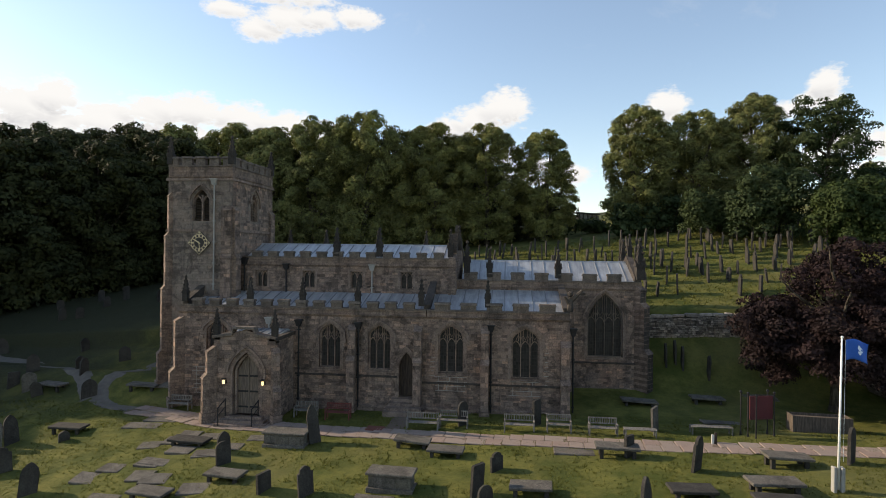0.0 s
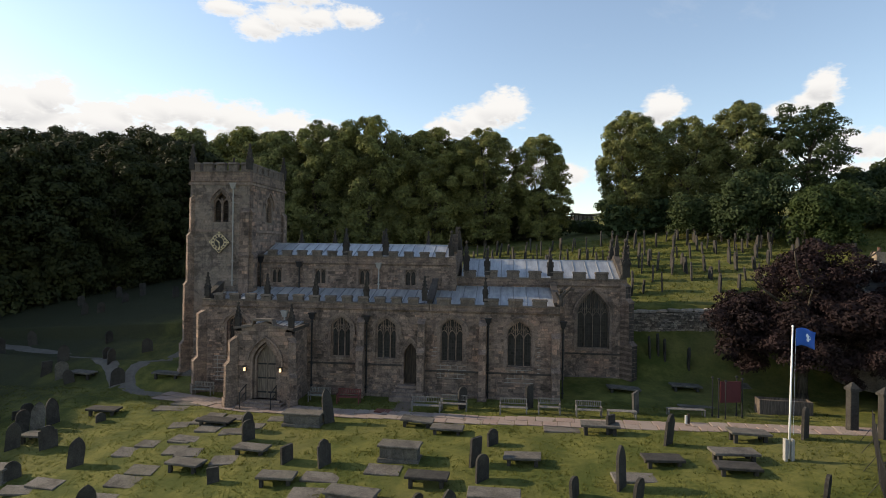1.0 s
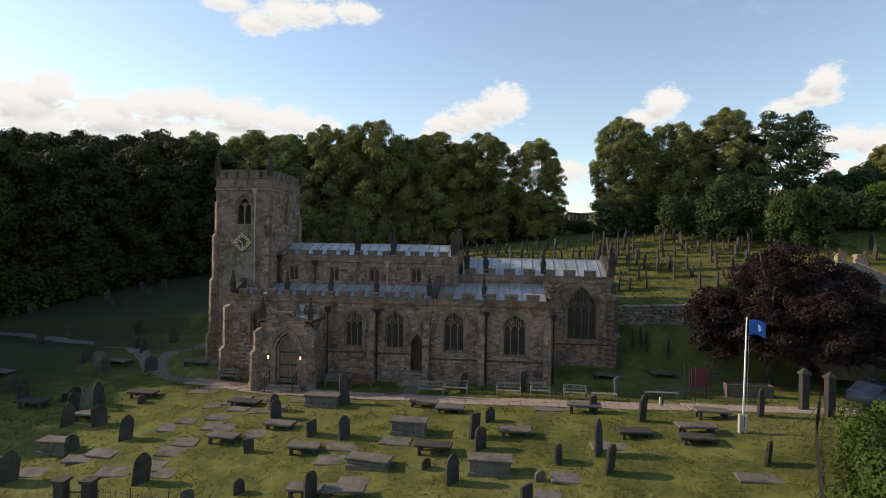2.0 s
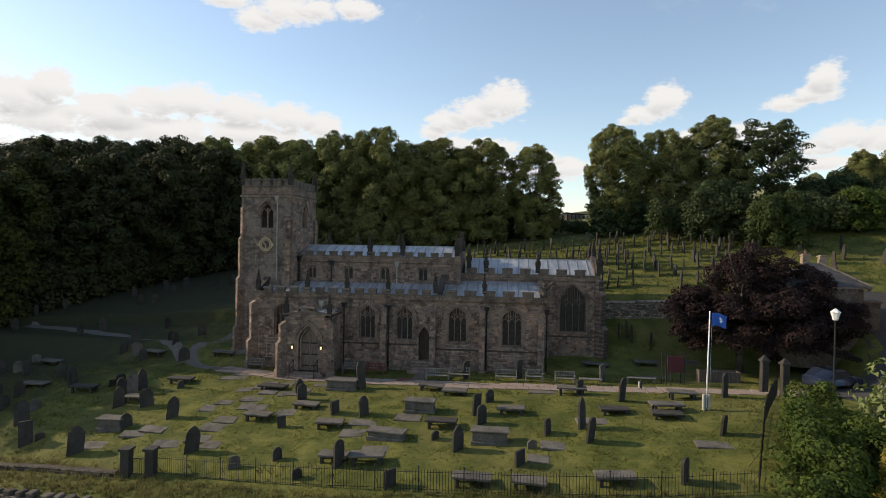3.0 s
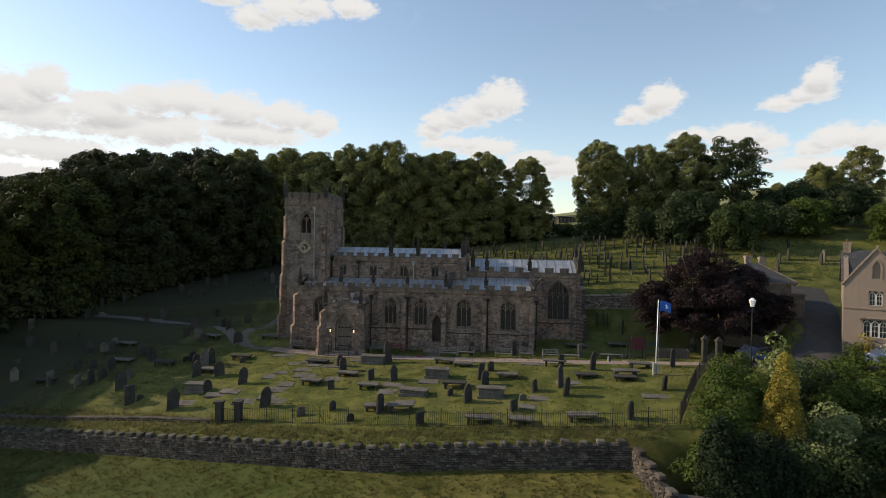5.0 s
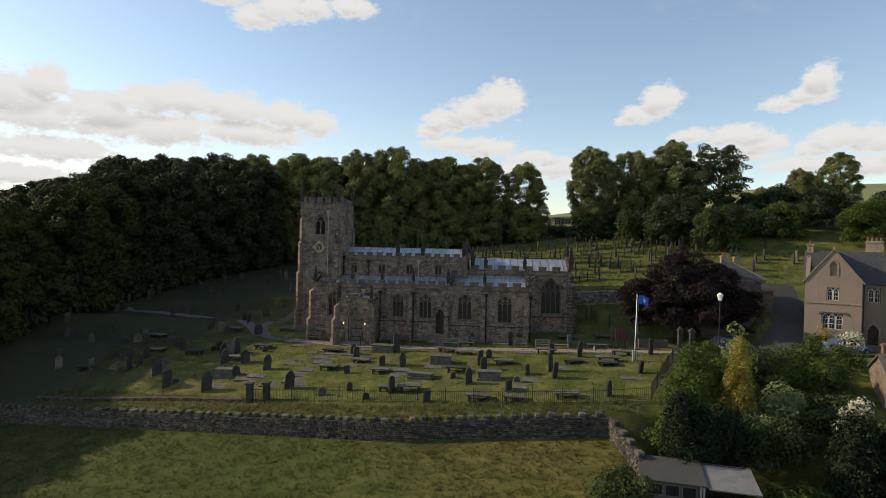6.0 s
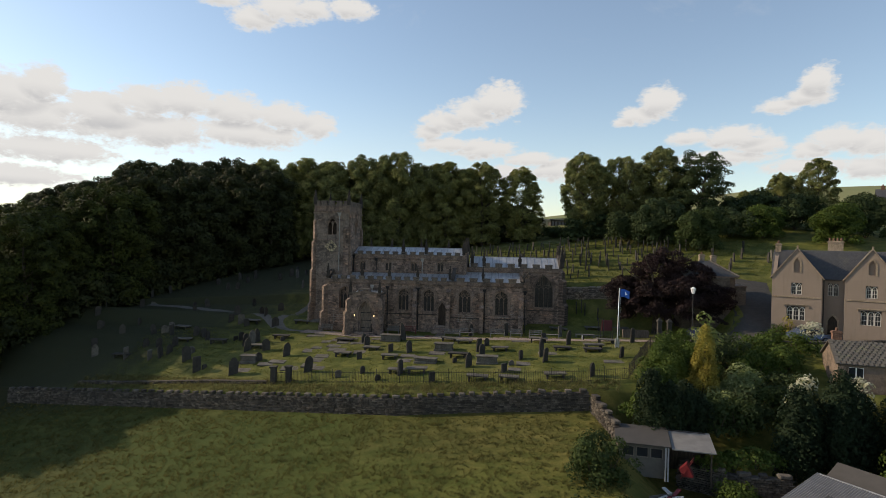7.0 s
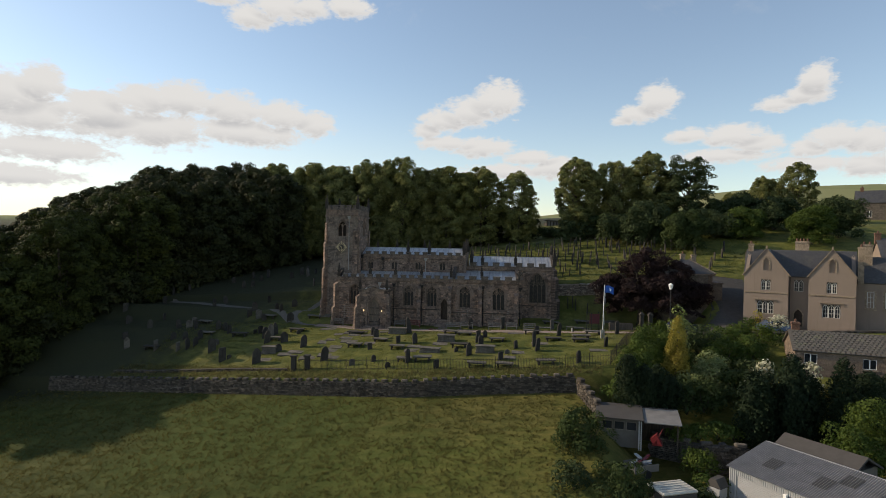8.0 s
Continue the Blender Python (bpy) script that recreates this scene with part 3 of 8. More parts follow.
def glass_colour(n, place):
    split = n.add("ShaderNodeSeparateXYZ")
    n.link(place, split.inputs[0])
    flat = n.add("ShaderNodeCombineXYZ")
    n.link(n.math("ADD", split.outputs[0], split.outputs[1]), flat.inputs[0])
    n.link(split.outputs[2], flat.inputs[1])
    quarry = n.add("ShaderNodeTexBrick")
    n.link(flat.outputs[0], quarry.inputs["Vector"])
    quarry.offset = 0.0
    quarry.inputs["Scale"].default_value = 1.0
    quarry.inputs["Brick Width"].default_value = 0.16
    quarry.inputs["Row Height"].default_value = 0.22
    quarry.inputs["Mortar Size"].default_value = 0.008
    quarry.inputs["Color1"].default_value = (0.012, 0.012, 0.013, 1)
    quarry.inputs["Color2"].default_value = (0.030, 0.029, 0.029, 1)
    quarry.inputs["Mortar"].default_value = (0.045, 0.044, 0.042, 1)
    return quarry.outputs["Color"], n.math("ADD", n.noise(place, 5.0), quarry.outputs["Fac"])


GLASS = surface("leaded_glass", glass_colour, 0.3, bump=0.35, grain=0.03, spec=0.25)


def wood_colour(light, dark):
    def make(n, place):
        grain = n.noise(stretched(n, place, 14.0, 14.0, 1.4), 1.0, 5.0, 0.6)
        stain = n.noise(place, 1.2, 4.0)
        tone = n.mix(n.step(grain, 0.35, 0.7), dark, light)
        return n.mix(n.math("MULTIPLY", n.step(stain, 0.5, 0.8), 0.5), tone, tuple(c * 0.6 for c in dark)), grain

    return make


DOOR_WOOD = surface("silvered_oak", wood_colour((0.20, 0.158, 0.125), (0.10, 0.08, 0.064)), 0.8, bump=0.5, grain=0.01)
DARK_WOOD = surface("dark_oak", wood_colour((0.075, 0.055, 0.04), (0.03, 0.022, 0.017)), 0.75, bump=0.5, grain=0.01)
GREY_WOOD = surface("weathered_bench_wood", wood_colour((0.25, 0.228, 0.20), (0.12, 0.108, 0.094)), 0.85, bump=0.5, grain=0.01)
RED_WOOD = surface("red_stained_wood", wood_colour((0.20, 0.055, 0.045), (0.09, 0.025, 0.022)), 0.7, bump=0.4, grain=0.01)


def plain(name, colour, rough=0.6, metal=0.0, var=0.3, scale=4.0, bump=0.15):
    def make(n, place):
        f = n.noise(place, scale, 5.0, 0.6)
        return n.mix(f, tuple(c * (1 - var) for c in colour), tuple(min(1.0, c * (1 + var)) for c in colour)), f

    return surface(name, make, rough, metal, bump=bump, grain=0.02)


IRON = plain("black_iron", (0.022, 0.022, 0.024), 0.55, 0.3)
PIPE_PALE = plain("pale_lead_pipe", (0.30, 0.29, 0.27), 0.6)
GILT = plain("gilded_paint", (0.62, 0.50, 0.31), 0.5, 0.1)
DIAL_BLACK = plain("dial_black", (0.03, 0.027, 0.024), 0.5)
RUST = plain("rusty_cover", (0.17, 0.065, 0.05), 0.8, 0.1, 0.4, 9.0)


def lamp_glow():
    mat = bpy.data.materials.new("lamp_glow")
    mat.use_nodes = True
    n = Nodes(mat.node_tree)
    e = n.add("ShaderNodeEmission")
    e.inputs[0].default_value = (1.0, 0.72, 0.38, 1)
    e.inputs[1].default_value = 1.6
    out = n.add("ShaderNodeOutputMaterial")
    n.link(e.outputs[0], out.inputs[0])
    return mat


GLOW = lamp_glow()

MERLONSTONE = stone("weathered_parapet_stone", (0.20, 0.163, 0.135), (0.085, 0.072, 0.062), (0.20, 0.145, 0.11), soot=0.55)
BLACKSTONE = stone("blackened_gritstone", (0.055, 0.048, 0.042), (0.024, 0.021, 0.019), (0.06, 0.05, 0.04), soot=0.5)
POINTING = plain("pale_pointing", (0.30, 0.28, 0.25), 0.95, 0.0, 0.3)

# ---- the church ----
church = thing("church", "medieval gritstone parish church with square west tower, porch and lead roofs", "church")


def inside(x, z, hole, pad):
    xs, zs = [p[0] for p in hole], [p[1] for p in hole]
    if not (min(xs) - pad < x < max(xs) + pad and min(zs) - pad < z < max(zs) + pad):
        return False
    mid = (min(xs) + max(xs)) / 2
    sx = (max(xs) - min(xs) + 2 * pad) / (max(xs) - min(xs))
    top = max(zs)
    hit = False
    pts = [(mid + (px - mid) * sx, pz + (pad if pz > top - 1.6 else 0) - (pad if pz < min(zs) + 0.01 else 0)) for px, pz in hole]
    for (x0, z0), (x1, z1) in zip(pts, pts[1:] + pts[:1]):
        if (z0 > z) != (z1 > z) and x < x0 + (z - z0) / (z1 - z0) * (x1 - x0):
            hit = not hit
    return hit


def courses(rng, x0, x1, z0, z1, holes, wide=0.42, high=0.22, gap=0.02):
    """Rectangles of coursed stones over a wall, leaving out openings."""
    out = []
    z = z0
    while z < z1 - 0.1:
        h = min(high * (0.75 + 0.5 * rng.random()), z1 - z)
        x = x0 - wide * rng.random()
        while x < x1:
            w = wide * (0.6 + 0.85 * rng.random())
            a, b = max(x, x0), min(x + w, x1)
            if b - a > 0.1:
                clear = not any(inside(px, pz, hole, 0.07) for hole in holes for px in (a, (a + b) / 2, b) for pz in (z, z + h / 2, z + h))
                if clear:
                    out.append((a + gap / 2, b - gap / 2, z + gap / 2, z + h - gap / 2))
            x += w
        z += h
    return out


def block_mesh(name, rects, proud, material, rng):
    verts, faces = [], []
    for a, b, z, t in rects:
        p, c, i = -proud * (0.6 + 0.8 * rng.random()), 0.014, len(verts)
        verts += [(a, 0.01, z), (b, 0.01, z), (b, 0.01, t), (a, 0.01, t), (a + c, p, z + c), (b - c, p, z + c), (b - c, p, t - c), (a + c, p, t - c)]
        faces += [(i + 4, i + 5, i + 6, i + 7), (i, i + 1, i + 5, i + 4), (i + 1, i + 2, i + 6, i + 5), (i + 2, i + 3, i + 7, i + 6), (i + 3, i, i + 4, i + 7)]
    data = bpy.data.meshes.new(name)
    data.from_pydata(verts, [], faces)
    data.materials.append(material)
    return data


def facing(rng, wall, m, rects, material, singles=0, zone=None, proud=0.016):
    """Stones on a wall: those in the zone as pieces of their own, the rest joined."""
    near = [r for r in rects if zone and zone[0] < r[0] < zone[1]][:singles]
    rest = [r for r in rects if r not in near]
    shared = {}
    for a, b, z, t in near:
        key = (round((b - a) / 0.08), round((t - z) / 0.05))
        if key not in shared:
            w, h = key[0] * 0.08, key[1] * 0.05
            shared[key] = block_mesh("stone_block", [(0, w, 0, h)], proud, material, rng)
        ob = new("stone_block", shared[key])
        ob.parent = wall
        ob.matrix_basis = m @ Matrix.Translation((a, 0, z)) @ Matrix.Diagonal(((b - a) / (key[0] * 0.08), 1, (t - z) / (key[1] * 0.05), 1))
    if rest:
        ob = new("stone_facing", block_mesh("stone_facing", rest, proud, material, rng))
        ob.parent = wall
        ob.matrix_basis = m
        tagged(ob, kind="stuff")


RNG = np.random.default_rng(21)


def wall_slab(name, x0, x1, z0, z1, holes, m, depth=0.75, material=ASHLAR, block=BLOCK, singles=0, zone=None, wide=0.36, high=0.19):
    bm = bmesh.new()
    plate(bm, [(x0, z0), (x1, z0), (x1, z1), (x0, z1)], holes, depth)
    ob = part(name, bm, material, church)
    ob.matrix_basis = m
    facing(RNG, ob, Matrix.Identity(4), courses(RNG, x0 + 0.02, x1 - 0.02, z0, z1 - 0.02, holes, wide, high), block, singles, zone)
    return ob


def window(x0, x1, z0, spring, top, m, lights=3, hood=True, recess=0.32, bars=DRESSED):
    """A traceried window with its hood mould, sill and a pane for each light."""
    w = (x1 - x0) / lights
    bm = bmesh.new()
    outline = arch(x0, x1, z0, spring, top)
    strip(bm, [(x + (0.05 if x < (x0 + x1) / 2 - 0.01 else -0.05 if x > (x0 + x1) / 2 + 0.01 else 0), z) for x, z in outline[1:] + outline[:1]], 0.12, recess - 0.12, recess + 0.14, True)
    for i in range(1, lights):
        x = x0 + i * w
        peak = spring + (top - spring) * (1 - abs((x - (x0 + x1) / 2) / ((x1 - x0) / 2)) ** 2.2) * 0.95
        strip(bm, [(x, z0), (x, peak)], 0.065, recess - 0.08, recess + 0.10)
    head = min(spring, top - 0.95)
    for i in range(lights):
        a, b = x0 + i * w + 0.03, x0 + (i + 1) * w - 0.03
        strip(bm, arch(a, b, head - 0.5, head - 0.25, head + 0.12)[2:], 0.06, recess - 0.05, recess + 0.08)
    for i in range(lights * 2 - 1):
        a = x0 + (i + 0.5) * w / 1.0 * 0.5 + w * 0.25
        mid = a + w * 0.25
        peak = spring + (top - spring) * (1 - abs((mid - (x0 + x1) / 2) / ((x1 - x0) / 2)) ** 2.0)
        if peak > head + 0.4:
            strip(bm, [(mid, head + 0.1), (mid, peak - 0.05)], 0.05, recess - 0.04, recess + 0.07)
            strip(bm, [(mid - w * 0.25, head + 0.2), (mid, head + 0.48), (mid + w * 0.25, head + 0.2)], 0.045, recess - 0.04, recess + 0.07)
    ob = part("window", bm, bars, church)
    ob.matrix_basis = m
    for i in range(lights):
        a, b = x0 + i * w, x0 + (i + 1) * w
        mid = (a + b) / 2
        peak = spring + (top - spring) * max(0.1, (1 - abs((mid - (x0 + x1) / 2) / ((x1 - x0) / 2)) ** 2.0)) * 0.98
        bm = bmesh.new()
        box(bm, a + 0.01, b - 0.01, recess + 0.03, recess + 0.045, z0, peak)
        part("pane", bm, GLASS, ob)
    bm = bmesh.new()
    made = box(bm, x0 - 0.08, x1 + 0.08, -0.10, recess, z0 - 0.16, z0)
    for v in made:
        if v.co.z > z0 - 0.08 and v.co.y < 0:
            v.co.z -= 0.12
    part("sill", bm, DRESSED, ob)
    bm = bmesh.new()
    jamb = arch(x0 - 0.1, x1 + 0.1, z0 - 0.05, spring, top + 0.12)
    strip(bm, jamb[1:] + jamb[:1], 0.2, -0.03, 0.2)
    part("surround", bm, DRESSED, ob)
    if hood:
        bm = bmesh.new()
        line = arch(x0 - 0.26, x1 + 0.26, spring - 0.3, spring + 0.02, top + 0.27)[1:]
        strip(bm, line, 0.13, -0.15, 0.02)
        for x in (x0 - 0.26, x1 + 0.26):
            box(bm, x - 0.12, x + 0.12, -0.17, 0.02, spring - 0.5, spring - 0.26)
        part("hood_mould", bm, DRESSED, ob)
    return ob


def merlon_mesh(w, h, d):
    bm = bmesh.new()
    box(bm, 0, w, 0, d, 0, h - 0.1)
    made = box(bm, -0.06, w + 0.06, -0.08, d + 0.08, h - 0.1, h + 0.05)
    for v in made:
        if v.co.z > h:
            v.co.x += 0.05 if v.co.x < w / 2 else -0.05
            v.co.y += 0.05 if v.co.y < d / 2 else -0.05
    return mesh_of("merlon", bm, MERLONSTONE)


def parapet(x0, x1, z0, rise, first, m, merlon=0.62, space=1.2, high=0.42, depth=0.36, lead=0.0):
    """A battlemented parapet over a string course; each merlon is a piece of its own."""
    bm = bmesh.new()
    box(bm, x0, x1, 0, depth, z0, z0 + rise)
    made = box(bm, x0 - 0.04, x1 + 0.04, -0.12, depth, z0 - 0.16, z0)
    for v in made:
        if v.co.z < z0 - 0.1 and v.co.y < 0:
            v.co.y = 0.0
    wall = part("parapet", bm, ASHLAR, church)
    wall.matrix_basis = m
    bm = bmesh.new()
    box(bm, x0, x1, -0.07, depth + 0.06, z0 + rise, z0 + rise + 0.09)
    part("coping", bm, MERLONSTONE, wall)
    data = merlon_mesh(merlon, high, depth)
    x = first
    while x + merlon <= x1 + 0.05:
        ob = new("merlon", data)
        ob.parent = wall
        ob.matrix_basis = Matrix.Translation((x, 0, z0 + rise + 0.06 + 0.012 * math.sin(x * 7)))
        x += space
    return wall


def pinnacle_mesh(height=1.5, wide=0.3):
    """A crocketed pinnacle: square shaft with gablets, spirelet with crockets, finial."""
    bm = bmesh.new()
    w = wide / 2
    shaft = height * 0.34
    box(bm, -w, w, -w, w, 0, shaft)
    box(bm, -w * 1.25, w * 1.25, -w * 1.25, w * 1.25, shaft - 0.05, shaft + 0.04)
    for k in range(4):
        m = Matrix.Rotation(k * math.pi / 2, 4, "Z")
        vs = [bm.verts.new(m @ Vector(p)) for p in ((-w * 1.1, -w * 1.2, shaft), (w * 1.1, -w * 1.2, shaft), (0, -w * 1.2, shaft + 0.2), (-w * 1.1, 0, shaft), (w * 1.1, 0, shaft), (0, 0, shaft + 0.2))]
        bm.faces.new((vs[0], vs[1], vs[2]))
        bm.faces.new((vs[0], vs[2], vs[5], vs[3]))
        bm.faces.new((vs[1], vs[4], vs[5], vs[2]))
    bmesh.ops.transform(bm, matrix=Matrix.Translation((0, 0, (shaft + height * 0.93) / 2)) @ Matrix.Rotation(math.pi / 4, 4, "Z"),
                        verts=bmesh.ops.create_cone(bm, cap_ends=True, segments=4, radius1=w * 1.3, radius2=w * 0.28, depth=height * 0.93 - shaft)["verts"])
    for i in range(3):
        z = shaft + (height - shaft) * (0.2 + 0.22 * i)
        r = w * (1.05 - 0.28 * i)
        for k in range(4):
            a = k * math.pi / 2 + math.pi / 4
            box(bm, -0.045, 0.045, -0.045, 0.045, -0.05, 0.05, Matrix.Translation((math.cos(a) * r, math.sin(a) * r, z)) @ Matrix.Rotation(a, 4, "Z"))
    bmesh.ops.transform(bm, matrix=Matrix.Translation((0, 0, height * 0.93)), verts=bmesh.ops.create_icosphere(bm, subdivisions=1, radius=w * 0.62)["verts"])
    tube(bm, (0, 0, height * 0.93), (0, 0, height), 0.05, 0.02, 5)
    return mesh_of("pinnacle", bm, BLACKSTONE)


PINNACLE = pinnacle_mesh(1.7, 0.33)


def pinnacle(x, y, z, scale=1.0):
    ob = new("pinnacle", PINNACLE)
    ob.parent = church
    ob.matrix_basis = pose(x, y, z, 0, 0, 3) @ Matrix.Diagonal((scale, scale, scale, 1))


def buttress(x, y, z0, steps, wide=0.5, m=None, block=BLOCK):
    """Offsets upward: rows of (top, projection); sloped weatherings between them."""
    bm = bmesh.new()
    low = z0
    for i, (top, out) in enumerate(steps):
        nxt = steps[i + 1][1] if i + 1 < len(steps) else 0.02
        box(bm, -wide / 2, wide / 2, -out, 0.05, low, top)
        made = box(bm, -wide / 2 - 0.03, wide / 2 + 0.03, -out - 0.05, 0.0, top, top + 0.32)
        for v in made:
            if v.co.z > top + 0.1 and v.co.y < -0.01:
                v.co.y = -nxt
            elif v.co.z < top + 0.1 and v.co.y < -0.01:
                v.co.z += 0.0
        low = top
    made = box(bm, -wide / 2 - 0.07, wide / 2 + 0.07, -steps[0][1] - 0.09, 0.0, z0, z0 + 0.7)
    ob = part("buttress", bm, ASHLAR, church)
    ob.matrix_basis = (pose(x, y, 0) if m is None else m)
    rects = []
    low = z0 + 0.7
    out = []
    for top, proj in steps:
        rects = courses(RNG, -wide / 2 + 0.01, wide / 2 - 0.01, low, top - 0.02, [], wide * 0.9, 0.32)
        if rects:
            facing(RNG, ob, Matrix.Translation((0, -proj, 0)), rects, block)
        low = top + 0.3
    return ob


def downpipe(x, y, z0, z1, hopper=True, material=IRON):
    bm = bmesh.new()
    tube(bm, (0, 0, z0), (0, 0, z1), 0.055, sides=8)
    for z in np.arange(z0 + 0.4, z1, 1.5):
        box(bm, -0.1, 0.1, -0.07, 0.08, z, z + 0.07)
    ob = part("downpipe", bm, material, church)
    ob.matrix_basis = pose(x, y, 0)
    if hopper:
        bm = bmesh.new()
        made = box(bm, -0.22, 0.22, -0.2, 0.16, z1 - 0.05, z1 + 0.33)
        for v in made:
            if v.co.z < z1:
                v.co.x *= 0.55
                v.co.y *= 0.6
        box(bm, -0.25, 0.25, -0.23, 0.16, z1 + 0.33, z1 + 0.39)
        part("hopper", bm, material, ob)


def lead_roof(name, x0, x1, y0, z0, y1, z1, seam=0.62):
    """A sheet roof with standing rolls from eaves to head."""
    bm = bmesh.new()
    run = math.hypot(y1 - y0, z1 - z0)
    tilt = Matrix.Translation((0, y0, z0)) @ Matrix.Rotation(math.atan2(z1 - z0, y1 - y0), 4, "X")
    box(bm, x0, x1, 0, run, -0.12, 0, tilt)
    roof = part(name, bm, LEAD, church)
    bm = bmesh.new()
    tube(bm, (0, 0, 0), (0, run, 0), 0.036, sides=6)
    data = mesh_of("lead_roll", bm, LEAD_DARK)
    x = x0 + 0.3
    while x < x1 - 0.1:
        ob = new("lead_roll", data)
        ob.parent = roof
        ob.matrix_basis = Matrix.Translation((x + 0.03 * math.sin(x * 5), 0, 0.02)) @ tilt
        x += seam
    return roof


def plinth(x0, x1, y, z0, z1, out=0.14):
    bm = bmesh.new()
    made = box(bm, x0, x1, y - out, y + 0.1, z0, z1)
    for v in made:
        if v.co.z > z1 - 0.01 and v.co.y < y:
            v.co.z -= 0.12
    part("plinth", bm, ASHLAR, church)


def string_course(x0, x1, y, z, high=0.14):
    bm = bmesh.new()
    made = box(bm, x0, x1, y - 0.11, y + 0.05, z - high / 2, z + high / 2)
    for v in made:
        if v.co.z > z and v.co.y < y:
            v.co.z -= 0.06
    part("string_course", bm, DARKSTONE, church)


# south aisle and chapel
AISLE = [(-20.0, -18.5, 1.5, 3.66, 4.35), (-12.2, -10.75, 1.5, 3.66, 4.35), (-8.93, -7.42, 1.45, 3.64, 4.32), (-4.35, -2.68, 1.4, 3.68, 4.4), (0.3, 2.06, 1.2, 3.62, 4.34)]
S_FACE = pose(0, 36, 0)
aisle_holes = [arch(*w) for w in AISLE] + [arch(-6.87, -5.93, -0.28, 1.7, 2.6)]
wall_slab("aisle_wall", -21.9, 3.9, -1.6, 4.95, aisle_holes, S_FACE, singles=300, zone=(-8.0, 3.9))
for w in AISLE:
    window(*w, S_FACE)
parapet(-21.9, -5.15, 4.95, 0.36, -21.03, S_FACE, 0.70, 1.2, 0.42)
parapet(-5.1, 3.9, 4.95, 0.36, -4.6, S_FACE, 0.98, 1.66, 0.46)
wall_slab("aisle_west_wall", 0.0, 3.66, -1.6, 4.9, [], pose(-21.9, 39.7, 0, 0, 0, -90))
wall_slab("chapel_east_wall", 0.04, 4.8, -1.6, 4.9, [], pose(3.9, 36.0, 0, 0, 0, 90))
plinth(-21.95, -17.95, 36, -1.7, -0.75)
plinth(-13.8, -7.1, 36, -1.7, -0.75)
plinth(-5.7, 3.95, 36, -1.7, -0.75)
string_course(-13.8, -7.0, 36, 1.05)
string_course(-5.75, 3.9, 36, 0.75)
lead_roof("aisle_roof", -21.5, -5.2, 36.3, 5.18, 39.75, 6.12, 0.82)
lead_roof("chapel_roof", -5.05, 3.6, 36.3, 5.16, 40.8, 6.42, 0.92)
for x in (-9.92, -5.62, -1.35):
    buttress(x, 36, -1.5, [(2.1, 0.75), (4.05, 0.48)])
buttress(3.62, 36, -1.5, [(1.0, 0.7), (3.3, 0.45)], 0.55)
buttress(-21.7, 36.1, -1.5, [(0.9, 0.85), (4.3, 0.55)], 0.55, pose(-21.75, 36.15, 0, 0, 0, -45))
for x in (-21.6, -17.03, -13.41, -9.68, -5.49, -1.22):
    pinnacle(x, 36.16, 5.62, 1.03)
downpipe(-9.55, 35.86, -1.0, 4.1)
downpipe(-0.98, 35.86, -1.0, 4.15)
downpipe(-13.55, 35.86, -1.0, 4.2)
downpipe(-15.6, 35.86, 4.0, 4.3, True, PIPE_PALE)
downpipe(4.15, 36.3, -1.0, 4.0)


def rake(name, x, y0, z0, y1, z1, high=0.55, wide=0.34):
    """A raking parapet that climbs with a roof."""
    bm = bmesh.new()
    made = box(bm, -wide / 2, wide / 2, 0, y1 - y0, 0, high)
    made += box(bm, -wide / 2 - 0.07, wide / 2 + 0.07, -0.05, y1 - y0, high, high + 0.12)
    for v in made:
        v.co.z += (z1 - z0) * v.co.y / (y1 - y0)
    ob = part(name, bm, DARKSTONE, church)
    ob.matrix_basis = pose(x, y0, z0)


rake("raking_parapet", -5.15, 36.3, 5.05, 39.7, 6.35)
rake("raking_parapet", -21.7, 36.3, 5.05, 38.6, 5.95)
rake("raking_parapet", 3.75, 36.3, 5.0, 40.7, 6.2)


def carved_figure(x, y, z):
    """A worn carved beast leaning out from the chapel corner."""
    bm = bmesh.new()
    tube(bm, (0, 0, 0), (0.1, 0, 0.9), 0.22, 0.14, 7)
    tube(bm, (0.05, 0, 0.6), (0.75, -0.15, 1.35), 0.17, 0.09, 7)
    tube(bm, (0.0, 0, 0.4), (-0.3, -0.1, 0.95), 0.12, 0.07, 6)
    tube(bm, (0.6, -0.1, 1.2), (0.95, -0.2, 1.15), 0.12, 0.06, 6)
    bmesh.ops.transform(bm, matrix=Matrix.Translation((0.05, 0, 1.1)), verts=bmesh.ops.create_icosphere(bm, subdivisions=1, radius=0.2)["verts"])
    ob = part("carved_figure", bm, DARKSTONE, church)
    ob.matrix_basis = pose(x, y, z)


carved_figure(3.9, 36.3, 5.45)


def pale_pointing(x0, x1, z0, z1, seed):
    """Newer mortar joints round the repaired stones below a window."""
    rng = np.random.default_rng(seed)
    z = z0
    while z < z1:
        bm = bmesh.new()
        box(bm, x0 + 0.2 * rng.random(), x1 - 0.2 * rng.random(), -0.034, 0.0, z, z + 0.028)
        x = x0 + 0.3
        while x < x1 - 0.2:
            box(bm, x, x + 0.028, -0.034, 0.0, z + 0.028, min(z + 0.29, z1))
            x += 0.45 + 0.3 * rng.random()
        ob = part("pointing", bm, POINTING, church)
        ob.matrix_basis = S_FACE
        z += 0.29


